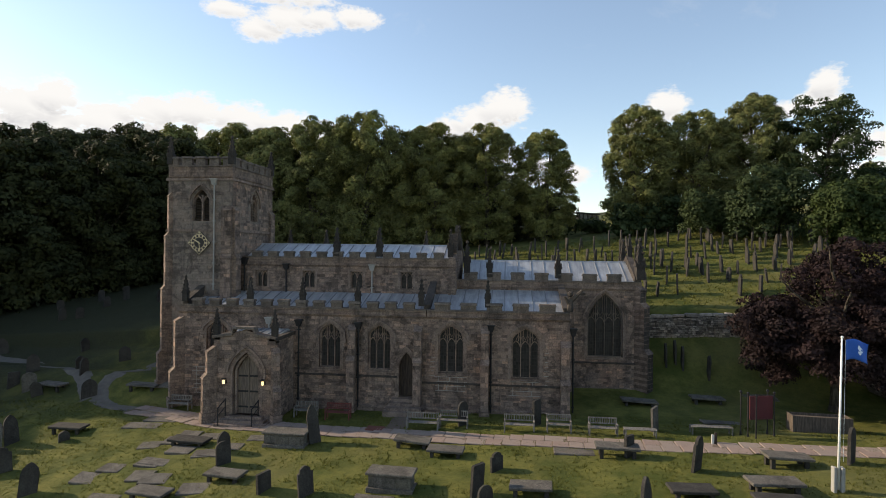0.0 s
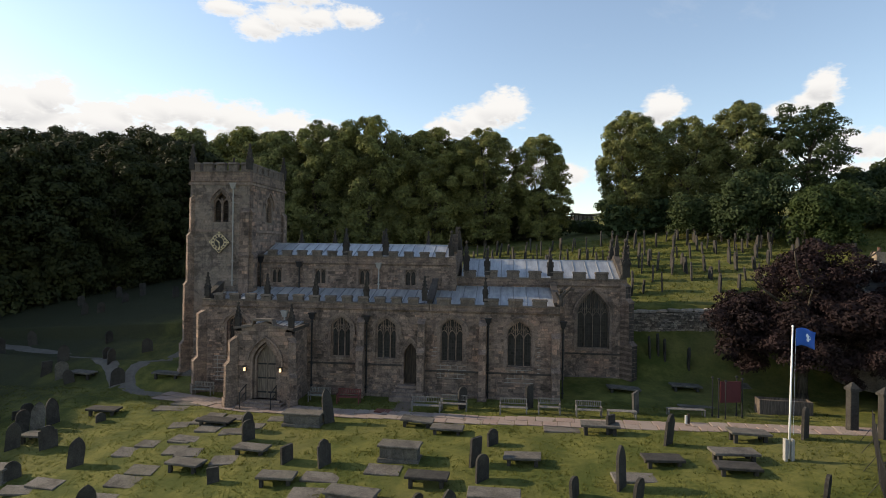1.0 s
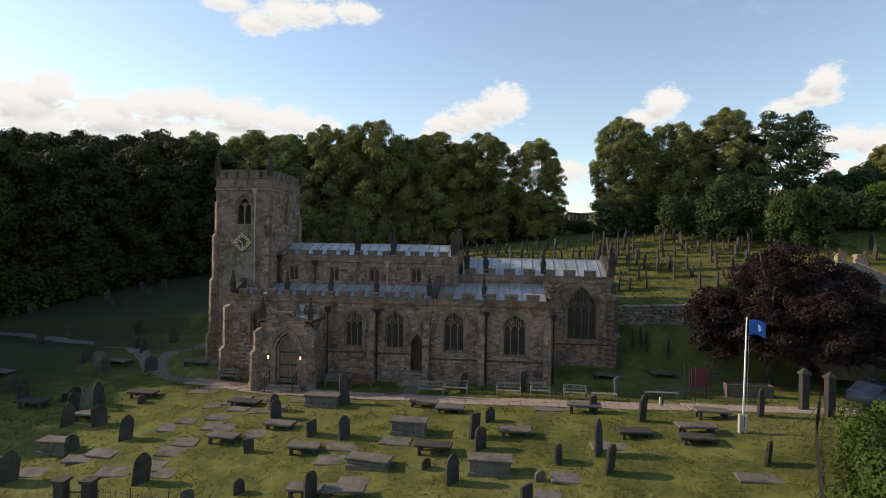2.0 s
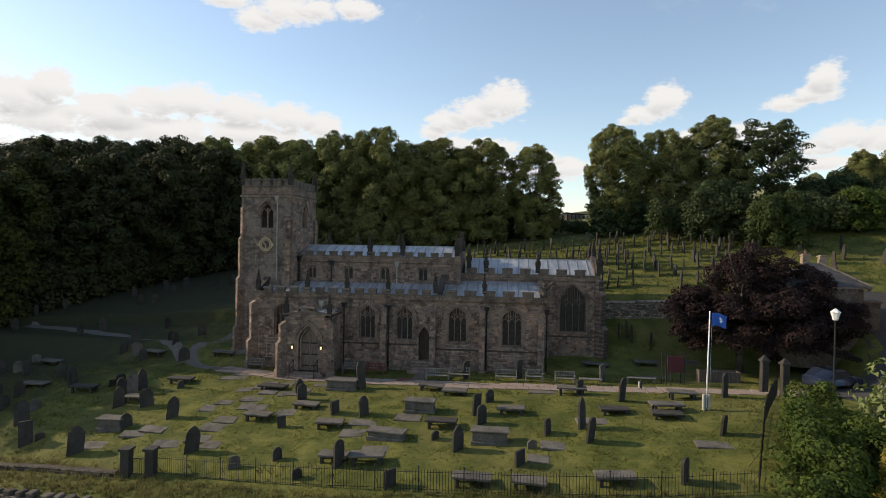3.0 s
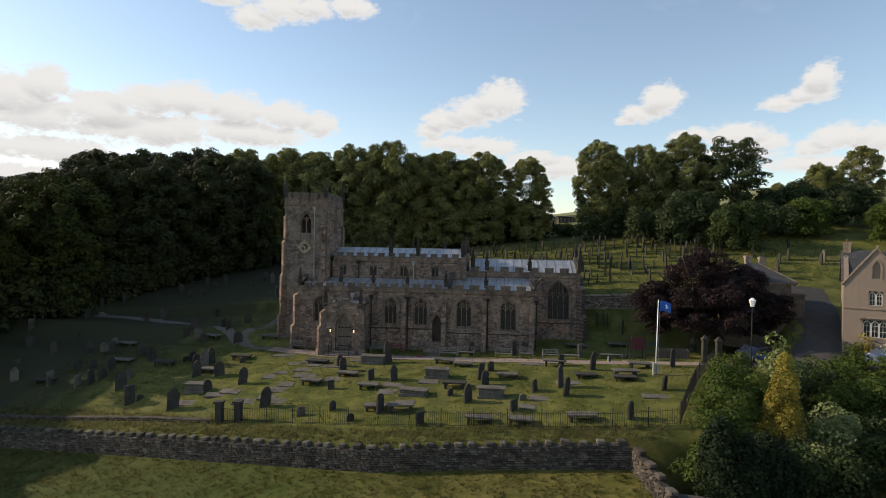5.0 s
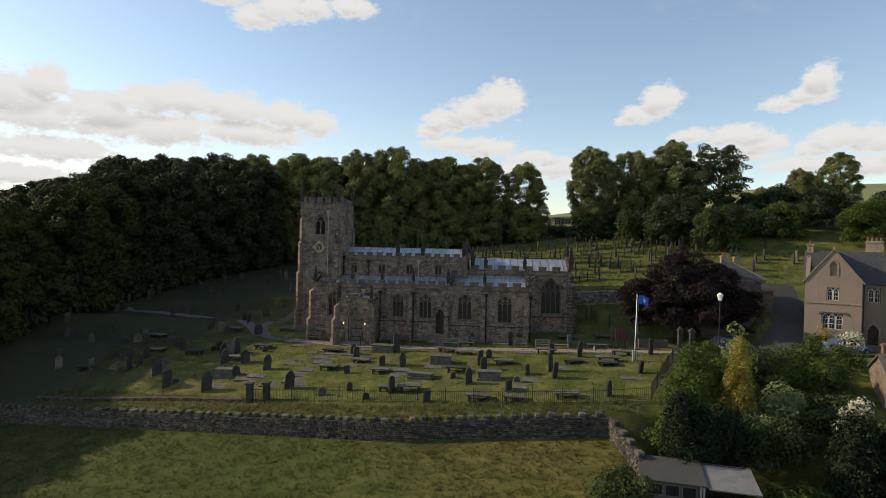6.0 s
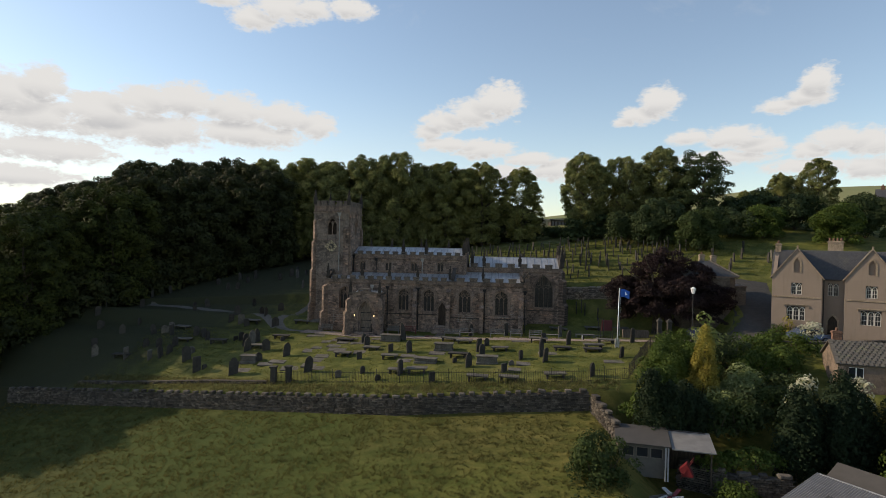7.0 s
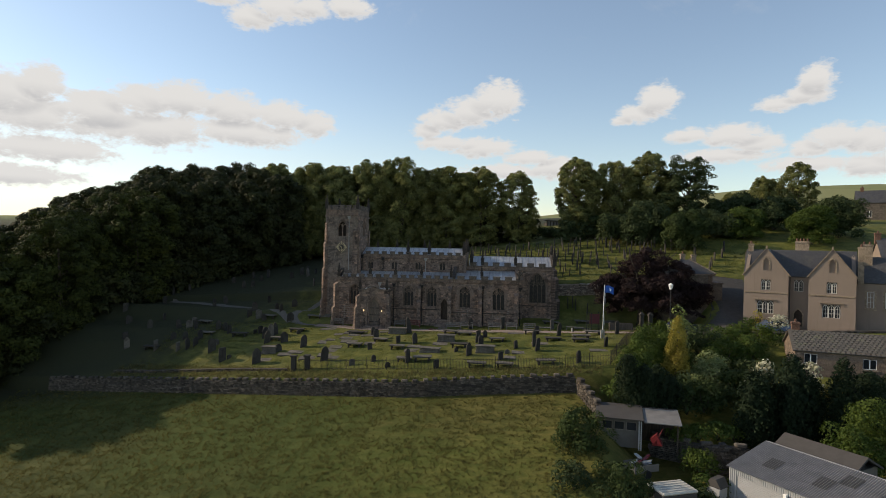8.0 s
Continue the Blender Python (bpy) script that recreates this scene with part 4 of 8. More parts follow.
pale_pointing(-4.6, -2.4, 0.25, 1.25, 1)
pale_pointing(0.1, 2.2, 0.1, 1.05, 2)
pale_pointing(-4.95, -4.5, 1.2, 2.6, 3)
pale_pointing(2.2, 2.7, 0.8, 3.4, 4)
pale_pointing(-21.0, -18.2, -0.5, 1.3, 5)

# the priest's door
bm = bmesh.new()
plate(bm, arch(-6.9, -5.9, -0.3, 1.7, 2.62), [], 0.08, pose(0, 36.4, 0))
priest_door = part("door", bm, DARK_WOOD, church, "dark oak plank door")
bm = bmesh.new()
line = arch(-7.02, -5.78, -0.28, 1.7, 2.8)
strip(bm, line[1:] + line[:1], 0.2, 35.97, 36.25)
strip(bm, arch(-7.15, -5.65, 1.3, 1.75, 2.98)[1:], 0.11, 35.86, 36.02)
part("door_surround", bm, DRESSED, priest_door)
for i in range(4):
    bm = bmesh.new()
    box(bm, -7.3 - 0.12 * i, -5.5 + 0.12 * i, 35.95 - 0.33 * (i + 1), 36.0, -1.5, -0.3 - 0.19 * i, bevel=0.015)
    part("step", bm, DRESSED, church)

# clerestory and nave
N_FACE = pose(0, 39.7, 0)
CLERE = [(-18.25, -17.45), (-14.7, -13.85), (-11.15, -10.32), (-7.53, -6.7)]
sq = [[(a, 6.42), (b, 6.42), (b, 7.6), (a, 7.6)] for a, b in CLERE]
wall_slab("clerestory_wall", -19.45, -3.7, 5.0, 8.0, sq, N_FACE)
for a, b in CLERE:
    bm = bmesh.new()
    strip(bm, [(a, 6.42), (b, 6.42), (b, 7.6), (a, 7.6)], 0.1, 0.1, 0.4, True)
    strip(bm, [((a + b) / 2, 6.42), ((a + b) / 2, 7.6)], 0.08, 0.12, 0.35)
    for k in range(2):
        strip(bm, arch(a + k * (b - a) / 2 + 0.03, a + (k + 1) * (b - a) / 2 - 0.03, 7.0, 7.25, 7.55)[2:], 0.06, 0.12, 0.35)
    win = part("window", bm, DRESSED, church)
    win.matrix_basis = N_FACE
    for k in range(2):
        bm = bmesh.new()
        box(bm, a + k * (b - a) / 2 + 0.02, a + (k + 1) * (b - a) / 2 - 0.02, 0.28, 0.295, 6.42, 7.6)
        part("pane", bm, GLASS, win)
    bm = bmesh.new()
    strip(bm, [(a - 0.14, 6.4), (a - 0.14, 7.7), (b + 0.14, 7.7), (b + 0.14, 6.4)], 0.16, -0.04, 0.1)
    part("surround", bm, DRESSED, win)
parapet(-19.45, -3.7, 8.05, 0.5, -18.6, N_FACE, 0.68, 1.22, 0.38)
wall_slab("nave_north_wall", 3.7, 19.45, -0.5, 8.6, [], pose(0, 46.0, 0, 0, 0, 180))
parapet(3.7, 19.45, 8.05, 0.5, 4.0, pose(0, 46.02, 0, 0, 0, 180), 0.68, 1.22, 0.38)
wall_slab("nave_west_wall", 0, 6.3, 0, 8.6, [], pose(-19.45, 46.0, 0, 0, 0, -90), 0.5)
lead_roof("nave_roof", -19.3, -4.0, 40.05, 8.5, 42.85, 9.5, 0.9)
lead_roof("nave_roof", -19.3, -4.0, 45.65, 8.5, 42.85, 9.5, 0.9)
for x in (-12.25, -9.1):
    pinnacle(x, 39.85, 8.7, 1.25)
pinnacle(-4.0, 39.9, 8.7, 1.2)
for x in (-18.1, -15.0, -10.6, -6.6):
    pinnacle(x, 45.85, 8.7, 1.25)
downpipe(-15.93, 39.55, 6.05, 7.75)
downpipe(-9.58, 39.55, 6.05, 7.75, True, PIPE_PALE)
downpipe(-19.1, 39.55, 6.05, 8.1)
# the gable between nave and chancel
bm = bmesh.new()
plate(bm, [(39.6, 5.0), (46.1, 5.0), (46.1, 8.7), (42.85, 10.15), (39.6, 8.7)], [], 0.5, Matrix.Translation((-3.6, 0, 0)) @ Matrix.Rotation(math.pi / 2, 4, "Z"))
gable = part("nave_gable", bm, ASHLAR, church)
for side in (-1, 1):
    for k in range(6):
        bm = bmesh.new()
        y, z = 42.85 + side * (0.3 + 0.5 * k), 10.25 - 0.22 * k
        box(bm, -4.15, -3.55, y - 0.16, y + 0.16, z - 0.15, z + 0.22, bevel=0.03)
        part("crocket", bm, DARKSTONE, gable)
bm = bmesh.new()
strip(bm, [(0, 0), (0, 1.0)], 0.16, -0.1, 0.1)
strip(bm, [(-0.38, 0.6), (0.38, 0.6)], 0.16, -0.1, 0.1)
cross = part("gable_cross", bm, DARKSTONE, gable)
cross.matrix_basis = Matrix.Translation((-3.85, 42.85, 10.1)) @ Matrix.Rotation(math.pi / 2, 4, "Z")
pinnacle(-3.5, 41.2, 9.2, 1.1)
pinnacle(-2.9, 40.95, 7.6, 1.4)

# chancel
C_FACE = pose(0, 40.8, 0)
big = (5.62, 8.06, 1.85, 4.5, 6.28)
wall_slab("chancel_wall", -3.6, 9.3, -1.2, 6.62, [arch(*big)], C_FACE)
window(*big, C_FACE, 4, bars=MERLONSTONE)
parapet(-3.6, 9.3, 6.62, 0.42, -3.1, C_FACE, 0.95, 1.68, 0.52)
wall_slab("chancel_east_wall", 0.04, 6.15, -1.2, 6.8, [], pose(9.3, 40.8, 0, 0, 0, 90))
wall_slab("chancel_north_wall", -9.3, 3.6, -0.5, 7.3, [], pose(0, 47.0, 0, 0, 0, 180))
parapet(-9.3, 3.6, 6.85, 0.34, -9.0, pose(0, 47.02, 0, 0, 0, 180), 0.72, 1.36, 0.40)
lead_roof("chancel_roof", -3.3, 8.9, 41.15, 7.15, 43.9, 8.4, 0.95)
lead_roof("chancel_roof", -3.3, 8.9, 46.65, 7.15, 43.9, 8.4, 0.95)
bm = bmesh.new()
plate(bm, [(40.84, 6.0), (46.96, 6.0), (46.96, 7.5), (43.9, 8.95), (40.84, 7.5)], [], 0.45, Matrix.Translation((9.28, 0, 0)) @ Matrix.Rotation(math.pi / 2, 4, "Z"))
gable = part("chancel_gable", bm, DARKSTONE, church)
for x, y, s in ((-1.28, 40.95, 1.25), (3.58, 40.95, 1.25), (9.2, 40.95, 1.75), (9.2, 46.8, 1.7), (9.1, 43.9, 1.0)):
    pinnacle(x, y, 7.3 if y < 43.5 else 7.4 if y > 44 else 8.9, s)
buttress(9.2, 40.9, -1.2, [(2.2, 1.0), (5.4, 0.7), (6.6, 0.4)], 0.7, pose(9.1, 41.0, 0, 0, 0, 45), DARKSTONE)
buttress(9.3, 44.0, -1.2, [(2.2, 1.0), (5.0, 0.7)], 0.6, pose(9.3, 43.4, 0, 0, 0, 90), DARKSTONE)
buttress(4.35, 40.8, -1.2, [(2.6, 0.8), (5.2, 0.5)], 0.6)
plinth(4.0, 9.35, 40.8, -1.4, -0.2)
string_course(4.0, 9.3, 40.8, 1.45)

# west tower
TX0, TX1, TY0, TY1 = -24.35, -19.5, 38.4, 45.3
for name, m, w, holes in (("tower_south_wall", pose(TX0, TY0, 0), TX1 - TX0, [arch(1.82, 3.16, 11.1, 12.6, 13.45)]),
                          ("tower_east_wall", pose(TX1, TY0, 0, 0, 0, 90), TY1 - TY0, [arch(2.9, 4.25, 11.2, 12.6, 13.45)]),
                          ("tower_north_wall", pose(TX1, TY1, 0, 0, 0, 180), TX1 - TX0, []),
                          ("tower_west_wall", pose(TX0, TY1, 0, 0, 0, -90), TY1 - TY0, [])):
    inset = 0.04 if name[6] in "ew" else 0.0
    wall_slab(name, inset, w - inset, -1.0, 14.1, holes, m, 0.9, RUBBLE, BLOCK if name == "tower_east_wall" else TOWER_BLOCK, wide=0.46, high=0.24)
    for hole in holes:
        xs, zs = [p[0] for p in hole], [p[1] for p in hole]
        bm = bmesh.new()
        strip(bm, hole[1:] + hole[:1], 0.14, 0.05, 0.4, True)
        mid = (min(xs) + max(xs)) / 2
        strip(bm, [(mid, min(zs)), (mid, 13.0)], 0.12, 0.2, 0.4)
        for k in (0, 1):
            strip(bm, arch(min(xs) + k * (mid - min(xs)) + 0.05, mid + k * (max(xs) - mid) - 0.05, 12.2, 12.5, 12.95)[2:], 0.08, 0.2, 0.36)
        strip(bm, arch(min(xs) - 0.2, max(xs) + 0.2, 12.3, 12.6, 13.75)[1:], 0.13, -0.12, 0.02)
        win = part("belfry_window", bm, DRESSED, church)
        win.matrix_basis = m
        for i in range(11):
            bm = bmesh.new()
            z = 11.2 + i * 0.2
            box(bm, min(xs) + 0.05, max(xs) - 0.05, 0.3, 0.62, z, z + 0.035, Matrix.Translation((0, 0.3, z)) @ Matrix.Rotation(radians(38), 4, "X") @ Matrix.Translation((0, -0.3, -z)))
            part("louvre", bm, DARK_WOOD, win)
    for z in (14.1, 10.45):
        bm = bmesh.new()
        box(bm, -0.1, w + 0.1, -0.12, 0.05, z - 0.09, z + 0.09)
        ob = part("string_course", bm, DRESSED, church)
        ob.matrix_basis = m
    inset = 0.40 if name[6] in "ew" else 0.0
    parapet(inset, w - inset, 14.3, 0.72, 0.0 + inset, m, 0.72, 1.03, 0.62, 0.34)
bm = bmesh.new()
box(bm, TX0 + 0.3, TX1 - 0.3, TY0 + 0.3, TY1 - 0.3, 14.2, 14.35)
part("tower_roof", bm, LEAD, church)
for x, y in ((TX0 + 0.1, TY0 + 0.1), (TX1 - 0.1, TY0 + 0.1), (TX0 + 0.1, TY1 - 0.1), (TX1 - 0.1, TY1 - 0.1)):
    pinnacle(x, y, 15.2, 1.2)
for turn, x, y in ((-45, TX0 + 0.15, TY0 + 0.15), (45, TX1 - 0.15, TY0 + 0.15), (-135, TX0 + 0.15, TY1 - 0.15)):
    buttress(x, y, -1.0, [(1.6, 0.85), (6.2, 0.62), (10.0, 0.42), (12.9, 0.22)], 0.55, pose(x, y, 0, 0, 0, turn)) if turn != 45 else None
buttress(TX1, TY0, 5.0, [(8.5, 0.28), (11.9, 0.2)], 0.75, pose(TX1 - 0.35, TY0, 0))
buttress(TX1, TY0, 5.0, [(8.5, 0.35), (11.9, 0.22)], 0.75, pose(TX1, TY0 + 0.35, 0, 0, 0, 90))
buttress(TX1, TY1, 5.0, [(8.5, 0.35), (11.9, 0.22)], 0.75, pose(TX1, TY1 - 0.35, 0, 0, 0, 90))
downpipe(-20.8, 38.28, 6.2, 13.75, True, PIPE_PALE)
plinth(TX0 - 0.05, TX1, TY0, -1.0, 0.9)


def clock(x, y, z):
    """A black diamond board with gilt chapter ring, marks and hands."""
    bm = bmesh.new()
    box(bm, -0.62, 0.62, -0.08, 0.0, -0.62, 0.62, Matrix.Rotation(math.pi / 4, 4, "Y"))
    board = part("clock_face", bm, DIAL_BLACK, church, "black diamond clock face with gilt ring and numerals")
    board.matrix_basis = pose(x, y, z)
    bm = bmesh.new()
    strip(bm, [(0, -0.83), (0.83, 0), (0, 0.83), (-0.83, 0)], 0.035, -0.10, -0.08, True)
    part("border", bm, GILT, board)
    for r, w in ((0.60, 0.045), (0.40, 0.03)):
        bm = bmesh.new()
        strip(bm, [(r * math.cos(i * math.pi / 16), r * math.sin(i * math.pi / 16)) for i in range(32)], w, -0.11, -0.08, True)
        part("ring", bm, GILT, board)
    for i in range(12):
        a = i * math.pi / 6
        bm = bmesh.new()
        strip(bm, [(0.43 * math.sin(a), 0.43 * math.cos(a)), (0.57 * math.sin(a), 0.57 * math.cos(a))], 0.075 if i % 3 else 0.11, -0.115, -0.08)
        part("hour_mark", bm, GILT, board)
    for a, length, w in ((radians(305), 0.34, 0.07), (radians(172), 0.52, 0.05)):
        bm = bmesh.new()
        strip(bm, [(-0.1 * math.sin(a), -0.1 * math.cos(a)), (length * math.sin(a), length * math.cos(a))], w, -0.14, -0.12)
        part("hand", bm, GILT, board)
    for a in (0, 90, 270):
        bm = bmesh.new()
        strip(bm, [(0.66 * math.sin(radians(a)), 0.66 * math.cos(radians(a))), (0.8 * math.sin(radians(a)), 0.8 * math.cos(radians(a)))], 0.08, -0.11, -0.08)
        part("corner_ornament", bm, GILT, board)


clock(-21.9, 38.36, 9.56)

# south porch
P_FACE = pose(0, 33.0, 0)
porch_arch = arch(-16.72, -14.78, -0.95, 1.6, 2.95)
bm = bmesh.new()
plate(bm, [(-17.85, -1.6), (-13.92, -1.6), (-13.92, 3.65), (-15.85, 4.25), (-17.85, 3.65)], [porch_arch], 0.6)
porch = part("porch_front", bm, ASHLAR, church)
porch.matrix_basis = P_FACE
facing(RNG, porch, Matrix.Identity(4), courses(RNG, -17.82, -13.95, -1.5, 3.6, [porch_arch], 0.55, 0.3), BLOCK)
bm = bmesh.new()
for pts in ([(-17.95, 3.78), (-16.7, 3.95), (-16.6, 4.35), (-15.3, 4.35), (-15.2, 3.95), (-13.85, 3.78)],):
    strip(bm, pts, 0.15, -0.1, 0.45)
part("coping", bm, MERLONSTONE, porch)
bm = bmesh.new()
strip(bm, porch_arch[1:] + porch_arch[:1], 0.16, -0.02, 0.3)
inner = arch(-16.5, -15.0, -0.95, 1.6, 2.7)
strip(bm, inner[1:] + inner[:1], 0.14, 0.18, 0.5)
strip(bm, arch(-16.95, -14.55, 1.3, 1.65, 3.25)[1:], 0.13, -0.14, 0.02)
part("door_surround", bm, DRESSED, porch)
for k in (0, 1):
    bm = bmesh.new()
    x0, x1 = (-16.5, -15.76) if k == 0 else (-15.74, -15.0)
    top = [(x0, -0.95), (x1, -0.95)] + ([(x1, 2.68), (x1 - 0.35, 2.3), (x0, 1.6)] if k == 0 else [(x1, 1.6), (x0 + 0.35, 2.3), (x0, 2.68)])
    plate(bm, top, [], 0.07, Matrix.Translation((0, 0.42, 0)))
    leaf = part("door", bm, DOOR_WOOD, porch, "weathered silver oak door leaf")
    for i in range(3):
        bm = bmesh.new()
        box(bm, x0 + 0.05, x1 - 0.05, 0.38, 0.425, -0.6 + i * 0.95, -0.5 + i * 0.95)
        part("hinge_strap", bm, IRON, leaf)
for x, m in ((-17.85, pose(-17.85, 36.0, 0, 0, 0, -90)), (-13.92, pose(-13.92, 33.0, 0, 0, 0, 90))):
    w = wall_slab("porch_side", 0.04, 2.96, -1.6, 3.58, [], m, 0.5)
    bm = bmesh.new()
    box(bm, 0, 3.0, -0.1, 0.42, 3.6, 3.82)
    part("coping", bm, DARKSTONE, w)
lead_roof("porch_roof", -17.5, -15.88, 33.4, 3.75, 36.1, 3.95, 0.6)
lead_roof("porch_roof", -15.86, -14.2, 33.4, 3.75, 36.1, 3.95, 0.6)
for x in (-17.75, -14.02):
    pinnacle(x, 33.15, 3.85, 1.0)
buttress(0, 0, -1.5, [(1.3, 0.75), (2.9, 0.5)], 0.45, pose(-17.8, 33.05, 0, 0, 0, -45))
buttress(0, 0, -1.5, [(0.6, 0.45), (2.9, 0.25)], 0.45, pose(-13.97, 33.05, 0, 0, 0, 45))
for i in range(3):
    bm = bmesh.new()
    box(bm, -16.9 - 0.22 * i, -14.6 + 0.22 * i, 33.0 - 0.34 * (i + 1), 33.3, -1.6, -0.95 - 0.15 * i, bevel=0.015)
    part("step", bm, DRESSED, church)
for x in (-17.1, -14.62):
    bm = bmesh.new()
    box(bm, -0.1, 0.1, -0.02, 0.12, -0.1, 0.1)
    box(bm, -0.12, 0.12, -0.22, 0.02, 0.2, 0.24)
    lamp = part("porch_lamp", bm, IRON, church, "small lit lantern beside the porch arch")
    lamp.matrix_basis = pose(x, 32.9, 1.05)
    bm = bmesh.new()
    box(bm, -0.05, 0.05, -0.15, -0.05, -0.1, 0.12)
    part("lamp_glass", bm, GLOW, lamp)
for x in (-17.0, -14.9):
    bm = bmesh.new()
    tube(bm, (x, 31.95, -1.35), (x, 31.95, -0.3), 0.035, sides=7)
    tube(bm, (x, 32.85, -1.0), (x, 32.85, 0.0), 0.035, sides=7)
    tube(bm, (x, 31.9, -0.3), (x, 32.9, 0.02), 0.035, sides=7)
    tube(bm, (x, 31.95, -0.75), (x, 32.85, -0.45), 0.025, sides=7)
    part("handrail", bm, IRON, church)
# floors and dark inside, so that no light leaks through
bm = bmesh.new()
box(bm, -21.2, 3.2, 36.8, 39.5, -1.0, -0.6)
box(bm, -19.0, 8.6, 40.6, 45.4, -1.0, -0.6)
part("church_floor", bm, DARKSTONE, church)

# ---- churchyard: paths, walls, railings ----
SLATE_GRAVE = stone("dark_gravestone", (0.062, 0.057, 0.05), (0.026, 0.024, 0.021), (0.055, 0.052, 0.04), soot=0.5)
GREY_GRAVE = stone("grey_gravestone", (0.164, 0.150, 0.129), (0.073, 0.067, 0.058), (0.133, 0.122, 0.084), soot=0.35)
PALE_SLAB = stone("pale_ledger_stone", (0.173, 0.158, 0.138), (0.092, 0.083, 0.072), (0.144, 0.126, 0.092), soot=0.3)


def flag_colour(n, place):
    tone = n.mix(n.noise(place, 1.6, 5.0, 0.65), (0.20, 0.14, 0.115), (0.33, 0.245, 0.205))
    tone = n.mix(n.math("MULTIPLY", rand(n), 0.55), tone, (0.27, 0.235, 0.20))
    return n.mix(n.math("MULTIPLY", n.step(n.noise(place, 5.0, 5.0, 0.7), 0.5, 0.8), 0.5), tone, (0.12, 0.105, 0.085)), n.noise(place, 9.0)


FLAG = surface("pink_flagstone", flag_colour, 0.9, bump=0.4, grain=0.02)


def earth_colour(n, place):
    return n.mix(n.noise(place, 2.2, 6.0, 0.7), (0.085, 0.068, 0.05), (0.20, 0.15, 0.115)), n.noise(place, 12.0, 5.0)


EARTH = surface("trodden_earth", earth_colour, 0.95, bump=0.4, grain=0.02)
GRAVEL = plain("grey_gravel", (0.115, 0.104, 0.090), 0.95, 0.0, 0.4, 3.0)
TARMAC = plain("old_tarmac", (0.05, 0.047, 0.043), 0.95, 0.0, 0.45, 2.0)


def along(line, s):
    """The point and heading s metres along a line of plan points."""
    for (x0, y0), (x1, y1) in zip(line, line[1:]):
        d = math.hypot(x1 - x0, y1 - y0)
        if s <= d or (x1, y1) == line[-1]:
            return x0 + (x1 - x0) * s / d, y0 + (y1 - y0) * s / d, math.atan2(y1 - y0, x1 - x0)
        s -= d


def length_of(line):
    return sum(math.hypot(b[0] - a[0], b[1] - a[1]) for a, b in zip(line, line[1:]))


def smooth_line(line, times=2):
    for _ in range(times):
        out = [line[0]]
        for a, b in zip(line, line[1:]):
            out += [(a[0] * 0.75 + b[0] * 0.25, a[1] * 0.75 + b[1] * 0.25), (a[0] * 0.25 + b[0] * 0.75, a[1] * 0.25 + b[1] * 0.75)]
        line = out + [line[-1]]
    return line


def ribbon(name, line, wide, material, label, lift=0.03, kind="structure"):
    line = smooth_line(line)
    total = length_of(line)
    verts, faces = [], []
    k = max(2, int(total / 0.5))
    for i in range(k + 1):
        x, y, a = along(line, total * i / k - 1e-6)
        for j in range(5):
            s = (j / 4 - 0.5) * wide * (1 + 0.12 * noise.noise(Vector((x * 0.7, y * 0.7, 1.0))))
            px, py = x - math.sin(a) * s, y + math.cos(a) * s
            verts.append((px, py, ground(px, py) + lift - (0.06 if j in (0, 4) else 0)))
    for i in range(k):
        for j in range(4):
            q = i * 5 + j
            faces.append((q, q + 5, q + 6, q + 1))
    data = bpy.data.meshes.new(name)
    data.from_pydata(verts, [], faces)
    data.materials.append(material)
    return tagged(new(name, data), label, "path", kind=kind)


def build_paths():
    line = [(-24.5, 34.9), (-21.5, 34.1), (-18, 32.7), (-14.2, 32.2), (-6, 31.2), (3, 30.3), (14, 29.7), (22, 29.3)]
    path = ribbon("pavement", line, 1.9, EARTH, "worn pinkish flagstone path across the churchyard")
    rng = np.random.default_rng(3)
    line = smooth_line(line)
    total = length_of(line)
    bm = bmesh.new()
    box(bm, -0.5, 0.5, -0.5, 0.5, -0.05, 0.02, bevel=0.02)
    data = mesh_of("flagstone", bm, FLAG)
    for lane in range(2):
        s = 0.2
        while s < total - 0.6:
            w = 0.7 + 0.5 * rng.random()
            x, y, a = along(line, s + w / 2)
            off = (lane - 0.5) * 0.86
            ob = new("flagstone", data)
            ob.parent = path
            px, py = x - math.sin(a) * off, y + math.cos(a) * off
            ob.matrix_basis = pose(px, py, ground(px, py) + 0.035 + 0.01 * rng.random(), rng.normal() * 0.6, rng.normal() * 0.6, math.degrees(a) + rng.normal()) @ Matrix.Diagonal((w - 0.03, 0.82, 1, 1))
            s += w
    ribbon("path", [(-6.5, 31.6), (-6.4, 33.0), (-6.4, 34.7)], 1.5, EARTH, "short paved path to the priest's door")
    ribbon("path", [(-24.2, 34.8), (-27.4, 35.6), (-29.2, 38.0), (-27.0, 42.5), (-25.5, 46.0)], 1.3, GRAVEL, "narrow grey path round the tower")
    ribbon("path", [(-28.6, 36.3), (-33.0, 40.2), (-40.0, 41.8), (-52.0, 44.5)], 1.3, GRAVEL, "narrow grey path towards the wood")
    ribbon("path", [(20.5, 29.4), (25, 29.0), (30, 27.5), (37, 26.0), (46, 25.0)], 3.6, EARTH, "earth forecourt outside the churchyard gate")
    ribbon("road", [(22.5, 28.6), (27.5, 30.4), (31.0, 33.0), (32.6, 37.0), (33.6, 41.0), (35.0, 46.0)], 5.0, TARMAC, "narrow tarmac lane climbing past the house", 0.07)


build_paths()


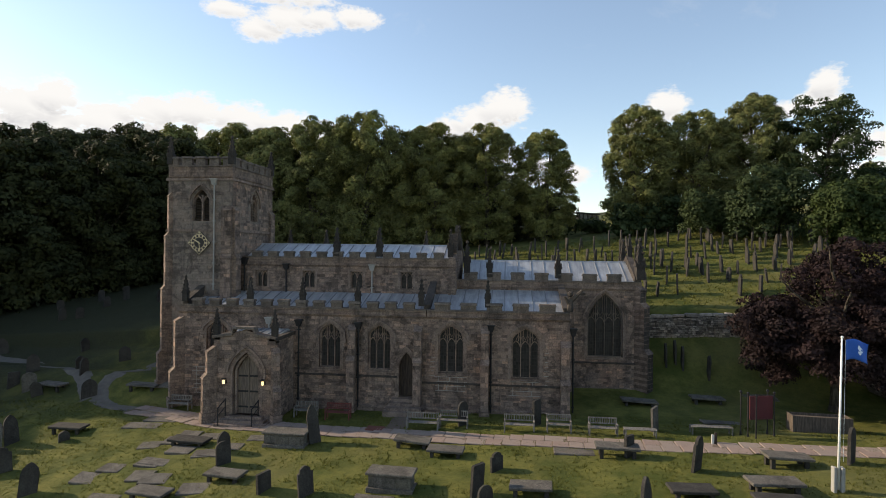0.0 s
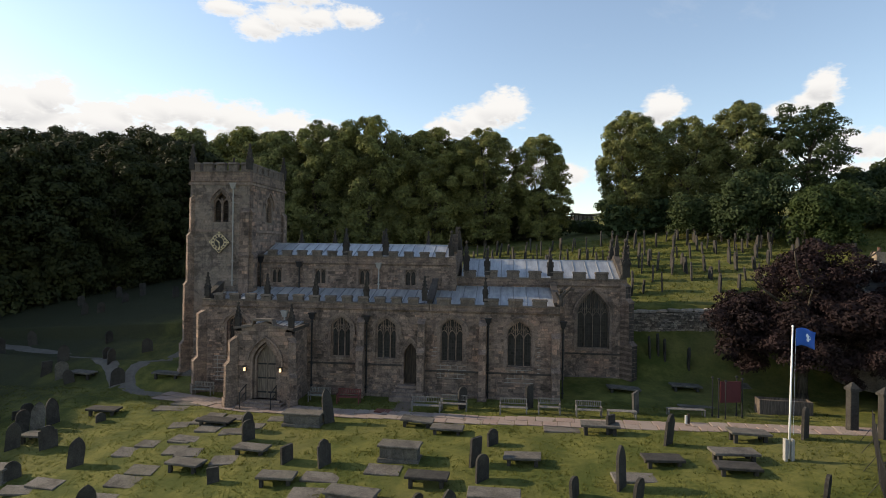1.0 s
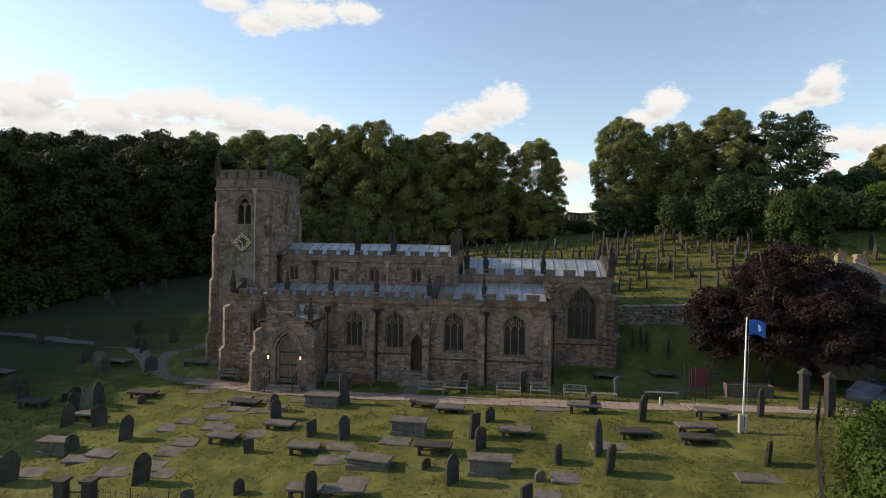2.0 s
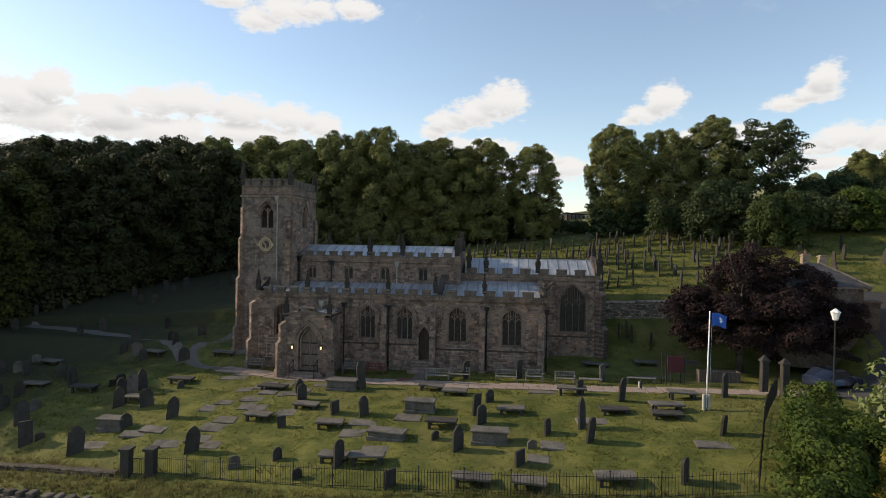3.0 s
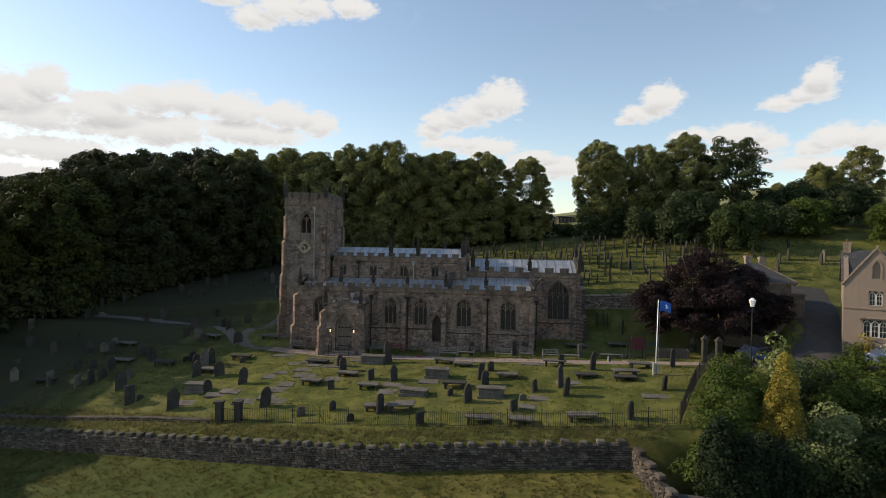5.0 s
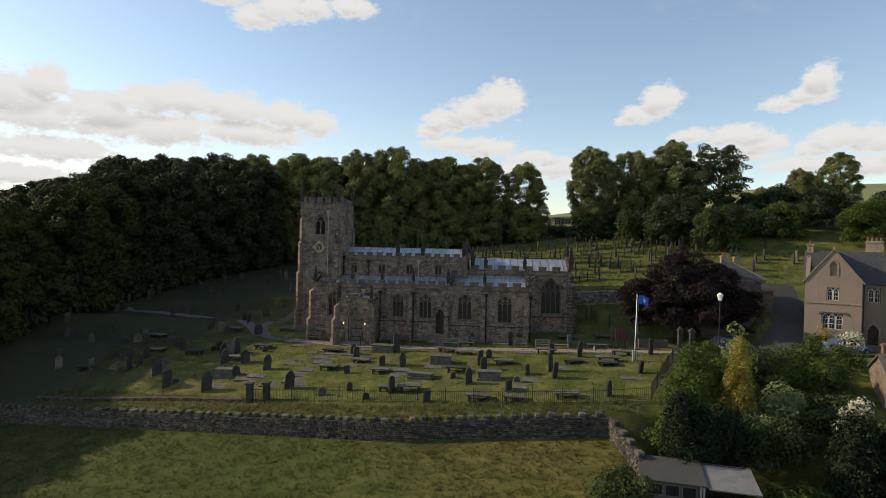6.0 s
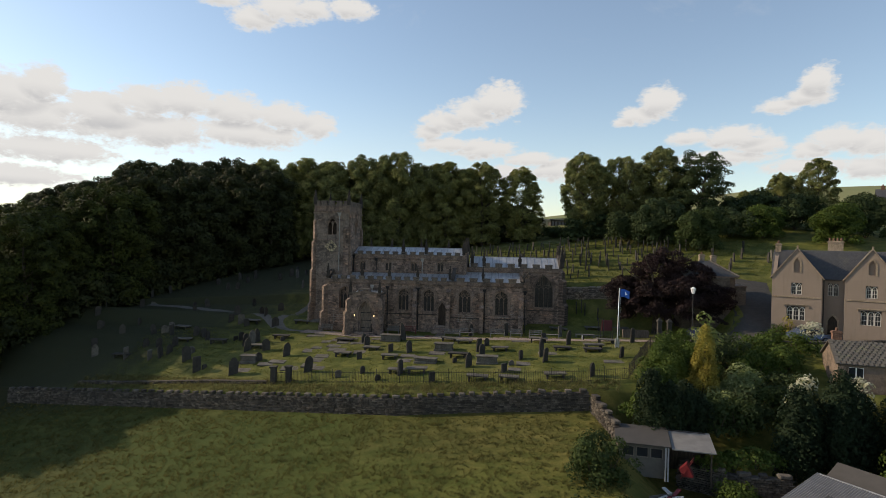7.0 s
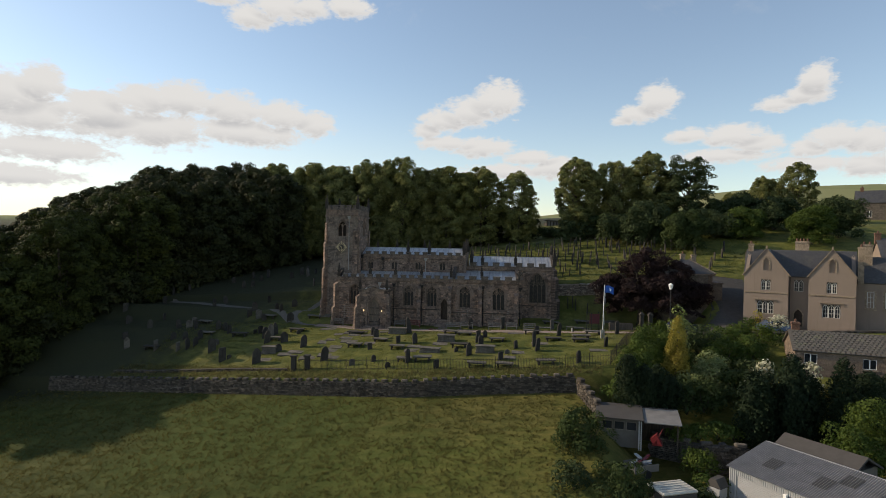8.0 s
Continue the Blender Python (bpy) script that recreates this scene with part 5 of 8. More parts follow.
def rough_stone_mesh(seed, w, d, h):
    rng = np.random.default_rng(seed)
    bm = bmesh.new()
    made = box(bm, -w / 2, w / 2, -d / 2, d / 2, 0, h, bevel=min(w, d, h) * 0.16)
    for v in bm.verts:
        v.co += Vector(rng.normal(size=3)) * 0.012
    return mesh_of("stone", bm, FIELDSTONE)


def stone_colour_varied(k):
    base = stone_colour((0.27 * k, 0.235 * k, 0.195 * k), (0.12 * k, 0.105 * k, 0.09 * k), (0.25 * k, 0.19 * k, 0.14 * k), soot=0.3)

    def make(n, place):
        tone, height = base(n, place)
        geo = n.add("ShaderNodeNewGeometry")
        r = n.math("FRACT", n.math("ADD", geo.outputs["Random Per Island"], rand(n)))
        return n.mix(1.0, tone, n.ramp(r, [(0.0, 0.45), (0.5, 0.9), (0.85, 1.25), (1.0, 1.6)]), "MULTIPLY"), height

    return make


WALLSTONE = surface("drystone", stone_colour_varied(0.5), 0.95, bump=0.6, grain=0.03)
WALLSTONE_PALE = surface("pale_drystone", stone_colour_varied(1.5), 0.95, bump=0.6, grain=0.03)


def drystone(name, line, height, label, coping=True, thick=0.5, below=0.5, face=-1, singles=0, base=None, stone_w=0.36, stone_h=0.15, cope=0.75, gap=0.5, rock=None):
    """A rubble wall: a core, faced with single stones, capped with coping stones set one by one."""
    rng = np.random.default_rng(len(name) + int(abs(line[0][0])))
    wall = thing(name, label, "wall", kind="structure")
    total = length_of(line)
    k = max(2, int(total / 0.8))
    core_v, core_f = [], []
    for i in range(k + 1):
        x, y, a = along(line, total * i / k - 1e-6)
        nx, ny = -math.sin(a), math.cos(a)
        z = (base or ground)(x, y)
        for s, up in ((-1, -below), (-1, height), (1, height), (1, -below)):
            core_v.append((x + nx * s * thick * 0.44, y + ny * s * thick * 0.44, z + up))
    for i in range(k):
        for j in range(3):
            q = i * 4 + j
            core_f.append((q, q + 4, q + 5, q + 1))
    data = bpy.data.meshes.new("wall_core")
    data.from_pydata(core_v, [], core_f)
    data.materials.append(DARKSTONE)
    core = new("wall_core", data)
    core.parent = wall
    verts, faces, count = [], [], 0
    kit = [rough_stone_mesh(i, 1, 1, 1) for i in range(4)]
    for data in kit:
        data.materials.clear()
        data.materials.append(rock or WALLSTONE)
    for side in ((face,) if face else (-1, 1)):
        z = -below
        while z < height - 0.04:
            h = min(stone_h * (0.7 + 0.7 * rng.random()), height - z)
            s = -0.3 * rng.random()
            while s < total:
                w = stone_w * (0.55 + 0.9 * rng.random())
                mid = min(max(s + w / 2, 0), total - 1e-6)
                x, y, a = along(line, mid)
                out = thick * 0.44 * side
                px, py = x - math.sin(a) * out, y + math.cos(a) * out
                pz = (base or ground)(x, y) + z
                if count < singles and z > 0.2:
                    ob = new("stone", kit[count % 4])
                    ob.parent = wall
                    ob.matrix_basis = pose(px, py, pz, 0, 0, math.degrees(a)) @ Matrix.Diagonal((w - 0.02, 0.16 + 0.06 * rng.random(), h - 0.02, 1))
                    count += 1
                else:
                    i0 = len(verts)
                    p = 0.05 + 0.06 * rng.random()
                    ca, sa = math.cos(a), math.sin(a)
                    for u, o, v in ((-0.5, 0, 0), (0.5, 0, 0), (0.5, 0, 1), (-0.5, 0, 1), (-0.42, p, 0.12), (0.42, p, 0.12), (0.42, p, 0.86), (-0.42, p, 0.86)):
                        lx, ly = u * (w - 0.02), o * side
                        verts.append((px + ca * lx - sa * ly, py + sa * lx + ca * ly, pz + v * (h - 0.015)))
                    faces += [(i0 + 4, i0 + 5, i0 + 6, i0 + 7), (i0, i0 + 1, i0 + 5, i0 + 4), (i0 + 1, i0 + 2, i0 + 6, i0 + 5), (i0 + 2, i0 + 3, i0 + 7, i0 + 6), (i0 + 3, i0, i0 + 4, i0 + 7)]
                s += w
            z += h
    data = bpy.data.meshes.new("wall_face")
    data.from_pydata(verts, [], faces)
    data.materials.append(rock or WALLSTONE)
    ob = new("wall_face", data)
    ob.parent = wall
    tagged(ob, kind="stuff")
    if coping:
        s = 0.0
        while s < total - 0.3:
            w = cope * (0.7 + 0.6 * rng.random())
            x, y, a = along(line, min(s + w / 2, total - 1e-6))
            ob = new("coping_stone", kit[int(rng.integers(4))])
            ob.parent = wall
            ob.matrix_basis = pose(x, y, (base or ground)(x, y) + height - 0.02 + 0.05 * rng.random(), rng.normal() * 4, rng.normal() * 3, math.degrees(a) + rng.normal() * 5) @ Matrix.Diagonal((w - 0.02, thick * (0.95 + 0.2 * rng.random()), 0.22 + 0.08 * rng.random(), 1))
            s += w + gap * (0.6 + 0.8 * rng.random())
    return wall


def field_base(x, y):
    return level(x, 12.9)


FIELD_LINE = [(x, 13.0 + wall_bend(x) - 0.05 * max(0.0, x)) for x in (-55, -48, -42, -36, -30, -24, -18, -12, -8, -2, 4, 8.6)]
drystone("field_wall", FIELD_LINE, 1.45, "long weathered drystone wall with rough coping stones along the meadow", singles=280, base=field_base, cope=0.55, gap=0.48)
drystone("back_wall", [(9.9, 45.0), (16, 44.9), (22, 44.8), (27, 44.6)], 1.55, "rubble retaining wall below the upper graveyard", base=lambda x, y: level(x, 44.6), cope=0.9, stone_w=0.3, gap=0.0, rock=WALLSTONE_PALE)
drystone("yard_wall", [(-46.0, 22.9), (-40, 21.6), (-34, 20.6), (-28, 19.6), (-22.3, 18.4)], 0.22, "low stone kerb along the churchyard edge", coping=False, below=0.3, cope=0.9, face=-1)


def railings(line, label, high=1.05, gap=0.155, post_gap=2.4):
    """Iron railings: standards, two rails and single bars."""
    rail = thing("railings", label, "railings", kind="structure")
    total = length_of(line)
    bm = bmesh.new()
    tube(bm, (0, 0, -0.05), (0, 0, high + 0.02), 0.011, sides=4)
    tube(bm, (0, 0, high), (0, 0, high + 0.09), 0.016, 0.002, 4)
    bar = mesh_of("bar", bm, IRON)
    bm = bmesh.new()
    tube(bm, (0, 0, -0.2), (0, 0, high + 0.14), 0.028, sides=6)
    bmesh.ops.transform(bm, matrix=Matrix.Translation((0, 0, high + 0.2)), verts=bmesh.ops.create_icosphere(bm, subdivisions=1, radius=0.055)["verts"])
    tube(bm, (0, 0.02, high * 0.7), (0, 0.55, -0.05), 0.014, sides=5)
    standard = mesh_of("standard", bm, IRON)
    n = int(total / gap)
    for i in range(n + 1):
        x, y, a = along(line, total * i / n - 1e-6)
        big = i % int(post_gap / gap) == 0
        ob = new("standard" if big else "bar", standard if big else bar)
        ob.parent = rail
        ob.matrix_basis = pose(x, y, ground(x, y) + 0.02, 0, 0, math.degrees(a))
    bm = bmesh.new()
    k = int(total / 0.8)
    for i in range(k):
        (x0, y0, _), (x1, y1, _) = along(line, total * i / k), along(line, total * (i + 1) / k - 1e-6)
        for h in (0.12, high - 0.06):
            tube(bm, (x0, y0, ground(x0, y0) + h), (x1, y1, ground(x1, y1) + h), 0.014, sides=4)
    part("rail", bm, IRON, rail)
    return rail


railings([(-19.7, 18.15), (-14, 16.9), (-8.7, 15.9), (0.8, 14.85), (8.0, 14.4), (12.3, 14.6)], "low black iron railings with ball-topped standards")
railings([(12.4, 14.7), (15.9, 22.3), (19.6, 29.0)], "black iron railings climbing the yard's edge", 1.2)


def pier(x, y, high, wide, label, cap=True, material=SLATE_GRAVE, name="gate_pier"):
    ob = thing(name, label, "gate pier", (x, y, ground(x, y)), 3)
    bm = bmesh.new()
    box(bm, -wide / 2, wide / 2, -wide / 2, wide / 2, -0.2, high, bevel=0.02)
    part("shaft", bm, material, ob)
    bm = bmesh.new()
    made = box(bm, -wide * 0.66, wide * 0.66, -wide * 0.66, wide * 0.66, high, high + 0.14)
    if cap:
        made = bmesh.ops.create_cone(bm, cap_ends=True, segments=4, radius1=wide * 0.85, radius2=wide * 0.12, depth=0.3)["verts"]
        bmesh.ops.transform(bm, matrix=Matrix.Translation((0, 0, high + 0.29)) @ Matrix.Rotation(math.pi / 4, 4, "Z"), verts=made)
    part("cap", bm, material, ob)
    return ob


pier(-21.5, 18.2, 1.55, 0.52, "dark square stone gate pier beside the lower gate", False)
pier(-19.9, 18.1, 1.5, 0.52, "dark square stone gate pier beside the lower gate", False)
gate = thing("iron_gate", "black iron hand gate between two stone piers", "gate", (-20.7, 18.1, ground(-20.7, 18.1)), -2)
for i in range(8):
    bm = bmesh.new()
    tube(bm, (-0.5 + i * 0.143, 0, 0.05), (-0.5 + i * 0.143, 0, 1.1), 0.013, sides=4)
    part("bar", bm, IRON, gate)
for z in (0.12, 1.02):
    bm = bmesh.new()
    box(bm, -0.52, 0.52, -0.02, 0.02, z, z + 0.04)
    part("rail", bm, IRON, gate)
for x, y in ((19.6, 28.0), (19.0, 29.7)):
    pier(x, y, 2.2, 0.44, "tall moulded stone gate pier with pyramid cap", True, SLATE_GRAVE)

# ---- gravestones ----
def headstone_mesh(kind, material):
    """One upright slab, 1 m high and 0.6 m wide: rounded, shouldered, pointed or square."""
    w = 0.3
    if kind == 0:
        pts = [(-w, -0.25), (w, -0.25), (w, 0.72)] + [(w * math.cos(a), 0.72 + 0.28 * math.sin(a)) for a in (0.35, 0.75, 1.2, 1.57, 1.95, 2.4, 2.8)] + [(-w, 0.72)]
    elif kind == 1:
        pts = [(-w, -0.25), (w, -0.25), (w, 0.78), (w * 0.72, 0.8), (w * 0.66, 0.9), (w * 0.3, 0.98), (0, 1.0), (-w * 0.3, 0.98), (-w * 0.66, 0.9), (-w * 0.72, 0.8), (-w, 0.78)]
    elif kind == 2:
        pts = [(-w, -0.25), (w, -0.25), (w, 0.66), (w * 0.8, 0.82), (w * 0.45, 0.93), (0, 1.0), (-w * 0.45, 0.93), (-w * 0.8, 0.82), (-w, 0.66)]
    else:
        pts = [(-w, -0.25), (w, -0.25), (w, 0.96), (w * 0.9, 1.0), (-w * 0.9, 0.98), (-w, 0.94)]
    bm = bmesh.new()
    plate(bm, pts, [], 0.13, Matrix.Translation((0, -0.065, 0)))
    bmesh.ops.bevel(bm, geom=[e for e in bm.edges if e.calc_face_angle(0) > 0.9], offset=0.012, segments=1, affect="EDGES")
    return mesh_of("headstone", bm, material)


HEADS = [headstone_mesh(k, m) for m in (SLATE_GRAVE, GREY_GRAVE) for k in range(4)]
STONE_WORDS = ("dark weathered round-topped headstone standing in the grass", "dark weathered headstone with shouldered top standing in grass",
               "dark weathered pointed headstone standing in the grass", "dark weathered square headstone standing in the grass",
               "grey lichened round-topped headstone standing in the grass", "grey lichened headstone with shouldered top standing in grass",
               "grey lichened pointed headstone standing in the grass", "grey lichened square headstone standing in the grass")
GRNG = np.random.default_rng(8)


def headstone(x, y, high, wide, turn, kind=None, group="headstones of the lower yard", lean=2.5):
    k = int(GRNG.integers(4)) + (4 if GRNG.random() > 0.82 else 0) if kind is None else kind
    ob = new("headstone", HEADS[k])
    ob.matrix_basis = pose(x, y, ground(x, y) - 0.03, GRNG.normal() * lean, GRNG.normal() * lean, turn) @ Matrix.Diagonal((wide / 0.6, 1.0, high, 1))
    tagged(ob, STONE_WORDS[k], "headstone", group)


# rows of x, y, height, width as it shows, west to east
YARD_WEST = [(-38.6, 26.3, 1.4, 0.6), (-37.9, 26.9, 1.1, 0.65), (-40.4, 28.8, 1.1, 0.7), (-38.2, 28.6, 1.2, 0.67), (-34.7, 25.1, 1.7, 0.95), (-34.9, 26.6, 0.9, 0.7),
             (-32.0, 22.5, 1.7, 0.83), (-27.1, 21.0, 1.8, 0.94), (-31.4, 23.0, 0.5, 0.5), (-28.1, 26.5, 1.6, 0.72), (-28.6, 28.8, 1.75, 0.75), (-28.2, 29.6, 1.7, 0.62),
             (-29.2, 28.3, 1.5, 0.65), (-25.8, 26.5, 1.35, 0.9), (-22.7, 24.7, 1.55, 0.76), (-18.7, 20.3, 1.7, 0.83), (-25.5, 23.8, 1.0, 0.75), (-42.1, 28.8, 1.05, 0.7)]
YARD_NORTHWEST = [(-28.8, 36.4, 1.3, 0.95), (-33.7, 36.8, 1.35, 0.9), (-35.2, 38.7, 1.3, 0.8), (-30.3, 42.2, 1.2, 0.85), (-35.3, 37.1, 1.1, 0.67), (-31.3, 30.2, 0.55, 0.5), (-25.2, 29.9, 0.6, 0.5), (-42.1, 32.8, 1.05, 0.85)]
YARD_MIDDLE = [(-14.9, 18.3, 0.75, 0.63), (-14.8, 28.5, 1.15, 0.54), (-14.1, 27.1, 1.2, 0.62), (-10.8, 24.5, 0.9, 0.5), (-8.7, 24.1, 1.35, 0.57), (-13.9, 22.9, 0.8, 0.56), (-8.6, 18.0, 1.5, 0.5), (-12.6, 19.0, 0.8, 0.5),
               (-10.6, 16.9, 0.57, 0.54), (-5.2, 15.8, 0.95, 0.52), (-3.5, 20.8, 0.55, 0.4), (-2.0, 19.4, 1.45, 0.56), (-1.2, 24.1, 1.4, 0.47), (-0.8, 22.7, 1.25, 0.53), (-0.4, 26.6, 0.9, 0.5)]
headstone(-10.3, 29.9, 2.1, 0.62, 38, 2, lean=4.0)
YARD_EAST = [(3.2, 21.2, 0.95, 0.3), (2.2, 19.5, 0.5, 0.5), (1.5, 17.7, 0.85, 0.46), (5.3, 22.0, 1.9, 0.33), (5.5, 20.1, 1.45, 0.35), (8.5, 26.6, 1.65, 0.37), (6.0, 28.4, 1.05, 0.4),
             (13.0, 20.8, 1.15, 0.21), (15.6, 27.7, 1.7, 0.29), (9.4, 15.7, 1.3, 0.24), (8.3, 32.9, 1.4, 0.33), (1.8, 33.5, 1.55, 0.4), (-2.5, 33.2, 1.45, 0.5)]
for row in (YARD_WEST, YARD_NORTHWEST, YARD_MIDDLE, YARD_EAST):
    for x, y, h, w in row:
        true = 0.72 if h > 0.8 else 0.55
        sight = math.degrees(math.atan2(x, y + 15))
        share = min(1.0, max(0.22, w / true))
        headstone(x, y, h, max(true, w), -sight + math.degrees(math.acos(share)), None if w > 0.3 else 0)


def upper_yard():
    """Rows of old stones on the slope behind the chancel, all facing east and west."""
    rng = np.random.default_rng(14)
    for row in range(8):
        y = 48.5 + row * 2.7
        x = 4.0 + 3 * rng.random() - row * 1.6
        while x < 27 + row * 1.2:
            if rng.random() > 0.22:
                headstone(x, y + rng.normal() * 0.5, 1.15 + 0.8 * rng.random(), 0.65 + 0.2 * rng.random(), 90 - math.degrees(math.atan2(x, y + 12)) * 0.6 + rng.normal() * 7, int(rng.integers(4)), "headstones of the upper yard", 3.5)
            x += 0.95 + 1.0 * rng.random()
    for x, y in ((33.5, 48), (34.5, 50), (36, 53), (37.5, 54), (39, 57), (34, 56), (36, 60), (40.5, 52), (41.5, 53), (32, 62)):
        headstone(x, y, 1.3 + 0.5 * rng.random(), 0.7, 85, None, "headstones of the upper yard", 3.5)
    for x, y in ((9.9 + 1.6, 42.8), (12.2, 43.0), (12.6, 42.6), (14.2, 42.0)):
        headstone(x, y, 1.5, 0.7, 84, 0)
    # the dim slope beside and below the wood
    for _ in range(46):
        x, y = -58 + 30 * rng.random(), 26 + 34 * rng.random()
        if x < -30 or y > 46:
            headstone(x, y, 0.8 + 0.7 * rng.random(), 0.7, 70 + rng.normal() * 25, None, "headstones of the shaded slope", 4)


upper_yard()


def slab_mesh(w, d, h, material, edge=0.025):
    bm = bmesh.new()
    box(bm, -w / 2, w / 2, -d / 2, d / 2, 0, h, bevel=edge)
    return mesh_of("slab", bm, material)


LEDGER = [slab_mesh(1.9, 0.85, 0.14, m) for m in (PALE_SLAB, GREY_GRAVE, GREY_GRAVE)]


def ledger(x, y, wide, turn=0.0):
    ob = new("ledger_stone", LEDGER[int(GRNG.integers(3))])
    slope = math.degrees(math.atan2(ground(x, y + 0.5) - ground(x, y - 0.5), 1.0))
    ob.matrix_basis = pose(x, y, ground(x, y) - 0.10 + 0.05 * GRNG.random(), slope * 0.9 + GRNG.normal(), GRNG.normal() * 1.5, turn + GRNG.normal() * 4) @ Matrix.Diagonal((wide / 1.9, 0.9 + 0.3 * GRNG.random(), 1, 1))
    tagged(ob, "flat grey ledger stone lying in the grass", "grave slab", "ledger stones")


def table_tomb(x, y, wide, turn=0.0, high=0.5):
    ob = thing("table_tomb", "grey stone table tomb, a slab raised on stone legs", "tomb", (x, y, ground(x, y)), turn + GRNG.normal() * 4, "table tombs")
    d = 0.95
    bm = bmesh.new()
    box(bm, -wide / 2, wide / 2, -d / 2, d / 2, high - 0.13, high, Matrix.Rotation(GRNG.normal() * 0.03, 4, "Y"), bevel=0.025)
    part("slab", bm, GREY_GRAVE if GRNG.random() > 0.35 else SLATE_GRAVE, ob)
    for sx in (-0.36, 0.36):
        for sy in (-0.3, 0.3):
            bm = bmesh.new()
            box(bm, sx * wide - 0.09, sx * wide + 0.09, sy * d - 0.09, sy * d + 0.09, -0.15, high - 0.12, bevel=0.015)
            part("leg", bm, SLATE_GRAVE, ob)
    return ob


def chest_tomb(x, y, wide, turn=0.0, high=0.75):
    ob = thing("chest_tomb", "grey stone chest tomb with overhanging slab and panelled sides", "tomb", (x, y, ground(x, y)), turn + GRNG.normal() * 3, "chest tombs")
    d = 1.0
    bm = bmesh.new()
    box(bm, -wide / 2, wide / 2, -d / 2, d / 2, -0.2, 0.12, bevel=0.02)
    part("plinth", bm, GREY_GRAVE, ob)
    bm = bmesh.new()
    box(bm, -wide / 2 + 0.1, wide / 2 - 0.1, -d / 2 + 0.1, d / 2 - 0.1, 0.1, high - 0.1)
    part("body", bm, GREY_GRAVE, ob)
    for k in range(3):
        bm = bmesh.new()
        w = (wide - 0.4) / 3
        box(bm, -wide / 2 + 0.2 + k * w + 0.04, -wide / 2 + 0.2 + (k + 1) * w - 0.04, -d / 2 + 0.07, -d / 2 + 0.12, 0.2, high - 0.2, bevel=0.01)
        part("side_panel", bm, GREY_GRAVE, ob)
    bm = bmesh.new()
    box(bm, -wide / 2 - 0.02, wide / 2 + 0.02, -d / 2 - 0.02, d / 2 + 0.02, high - 0.12, high, bevel=0.03)
    part("slab", bm, GREY_GRAVE, ob)
    return ob


for x, y, w in ((-33.0, 29.2, 2.2), (-38.1, 30.1, 2.2), (-25.8, 31.0, 2.0), (-27.3, 27.3, 1.6), (-32.2, 37.1, 1.9), (-25.5, 37.5, 2.1), (-16.1, 24.2, 1.9), (-17.3, 29.5, 2.2), (-13.2, 25.6, 1.85), (-4.9, 29.6, 1.9),
                (-3.0, 28.5, 1.85), (-3.3, 22.4, 2.0), (-10.6, 22.7, 1.8), (-9.1, 18.7, 1.7), (-7.0, 18.2, 2.0), (-1.0, 15.9, 2.0), (1.9, 15.5, 1.8), (6.1, 15.7, 2.0), (1.1, 24.3, 1.8), (7.6, 24.2, 1.85),
                (10.9, 24.5, 2.1), (10.6, 23.3, 1.9), (12.7, 30.6 - 3.2, 2.0), (5.4, 28.4, 2.1), (13.1, 39.0, 2.1), (8.6, 38.2, 2.3), (-44, 27, 2.0), (-41, 35, 2.0)):
    table_tomb(x, y, w, 0.0, 0.34 + 0.22 * GRNG.random())
for x, y, w in ((-26.6, 23.8, 1.85), (-5.0, 24.7, 2.1), (-0.2, 20.4, 2.2), (-6.5, 21.1, 2.35), (-11.8, 29.6, 2.4)):
    chest_tomb(x, y, w, 0.0, 0.5 if x in (-6.5,) else 0.78)
for x, y, w in ((-24.0, 22.8, 2.2), (-23.1, 23.2, 1.85), (-26.0, 21.9, 2.4), (-21.0, 21.4, 1.95), (-21.7, 31.9, 2.2), (-21.1, 33.0, 2.2), (-24.1, 38.0, 1.7), (-18.4, 24.1, 1.5), (-18.8, 23.2, 1.6), (-17.9, 27.3, 1.5),
                (-17.7, 25.9, 1.15), (-18.2, 29.9, 1.6), (-17.3, 28.7, 1.4), (-19.1, 21.8, 1.6), (-17.8, 21.1, 1.2), (-5.6, 23.6, 1.75), (-8.5, 23.0, 1.9), (-8.7, 21.7, 1.75), (-6.9, 19.6, 1.6), (-13.6, 30.4, 1.4),
                (3.6, 19.6, 1.8), (2.5, 18.3, 1.2), (6.1, 22.9, 2.1), (3.4, 28.9, 2.0), (12.1, 19.4, 2.05), (12.7, 35.3, 2.3), (17.0, 40.3, 2.1)):
    ledger(x, y, w)
for i in range(5):
    for j in range(4):
        if (i * 3 + j * 5) % 7 < 4:
            ledger(-20.0 + 1.9 * j + 0.4 * GRNG.normal(), 25.6 + 1.3 * i + 0.3 * GRNG.normal(), 1.1 + 0.4 * GRNG.random(), 3)

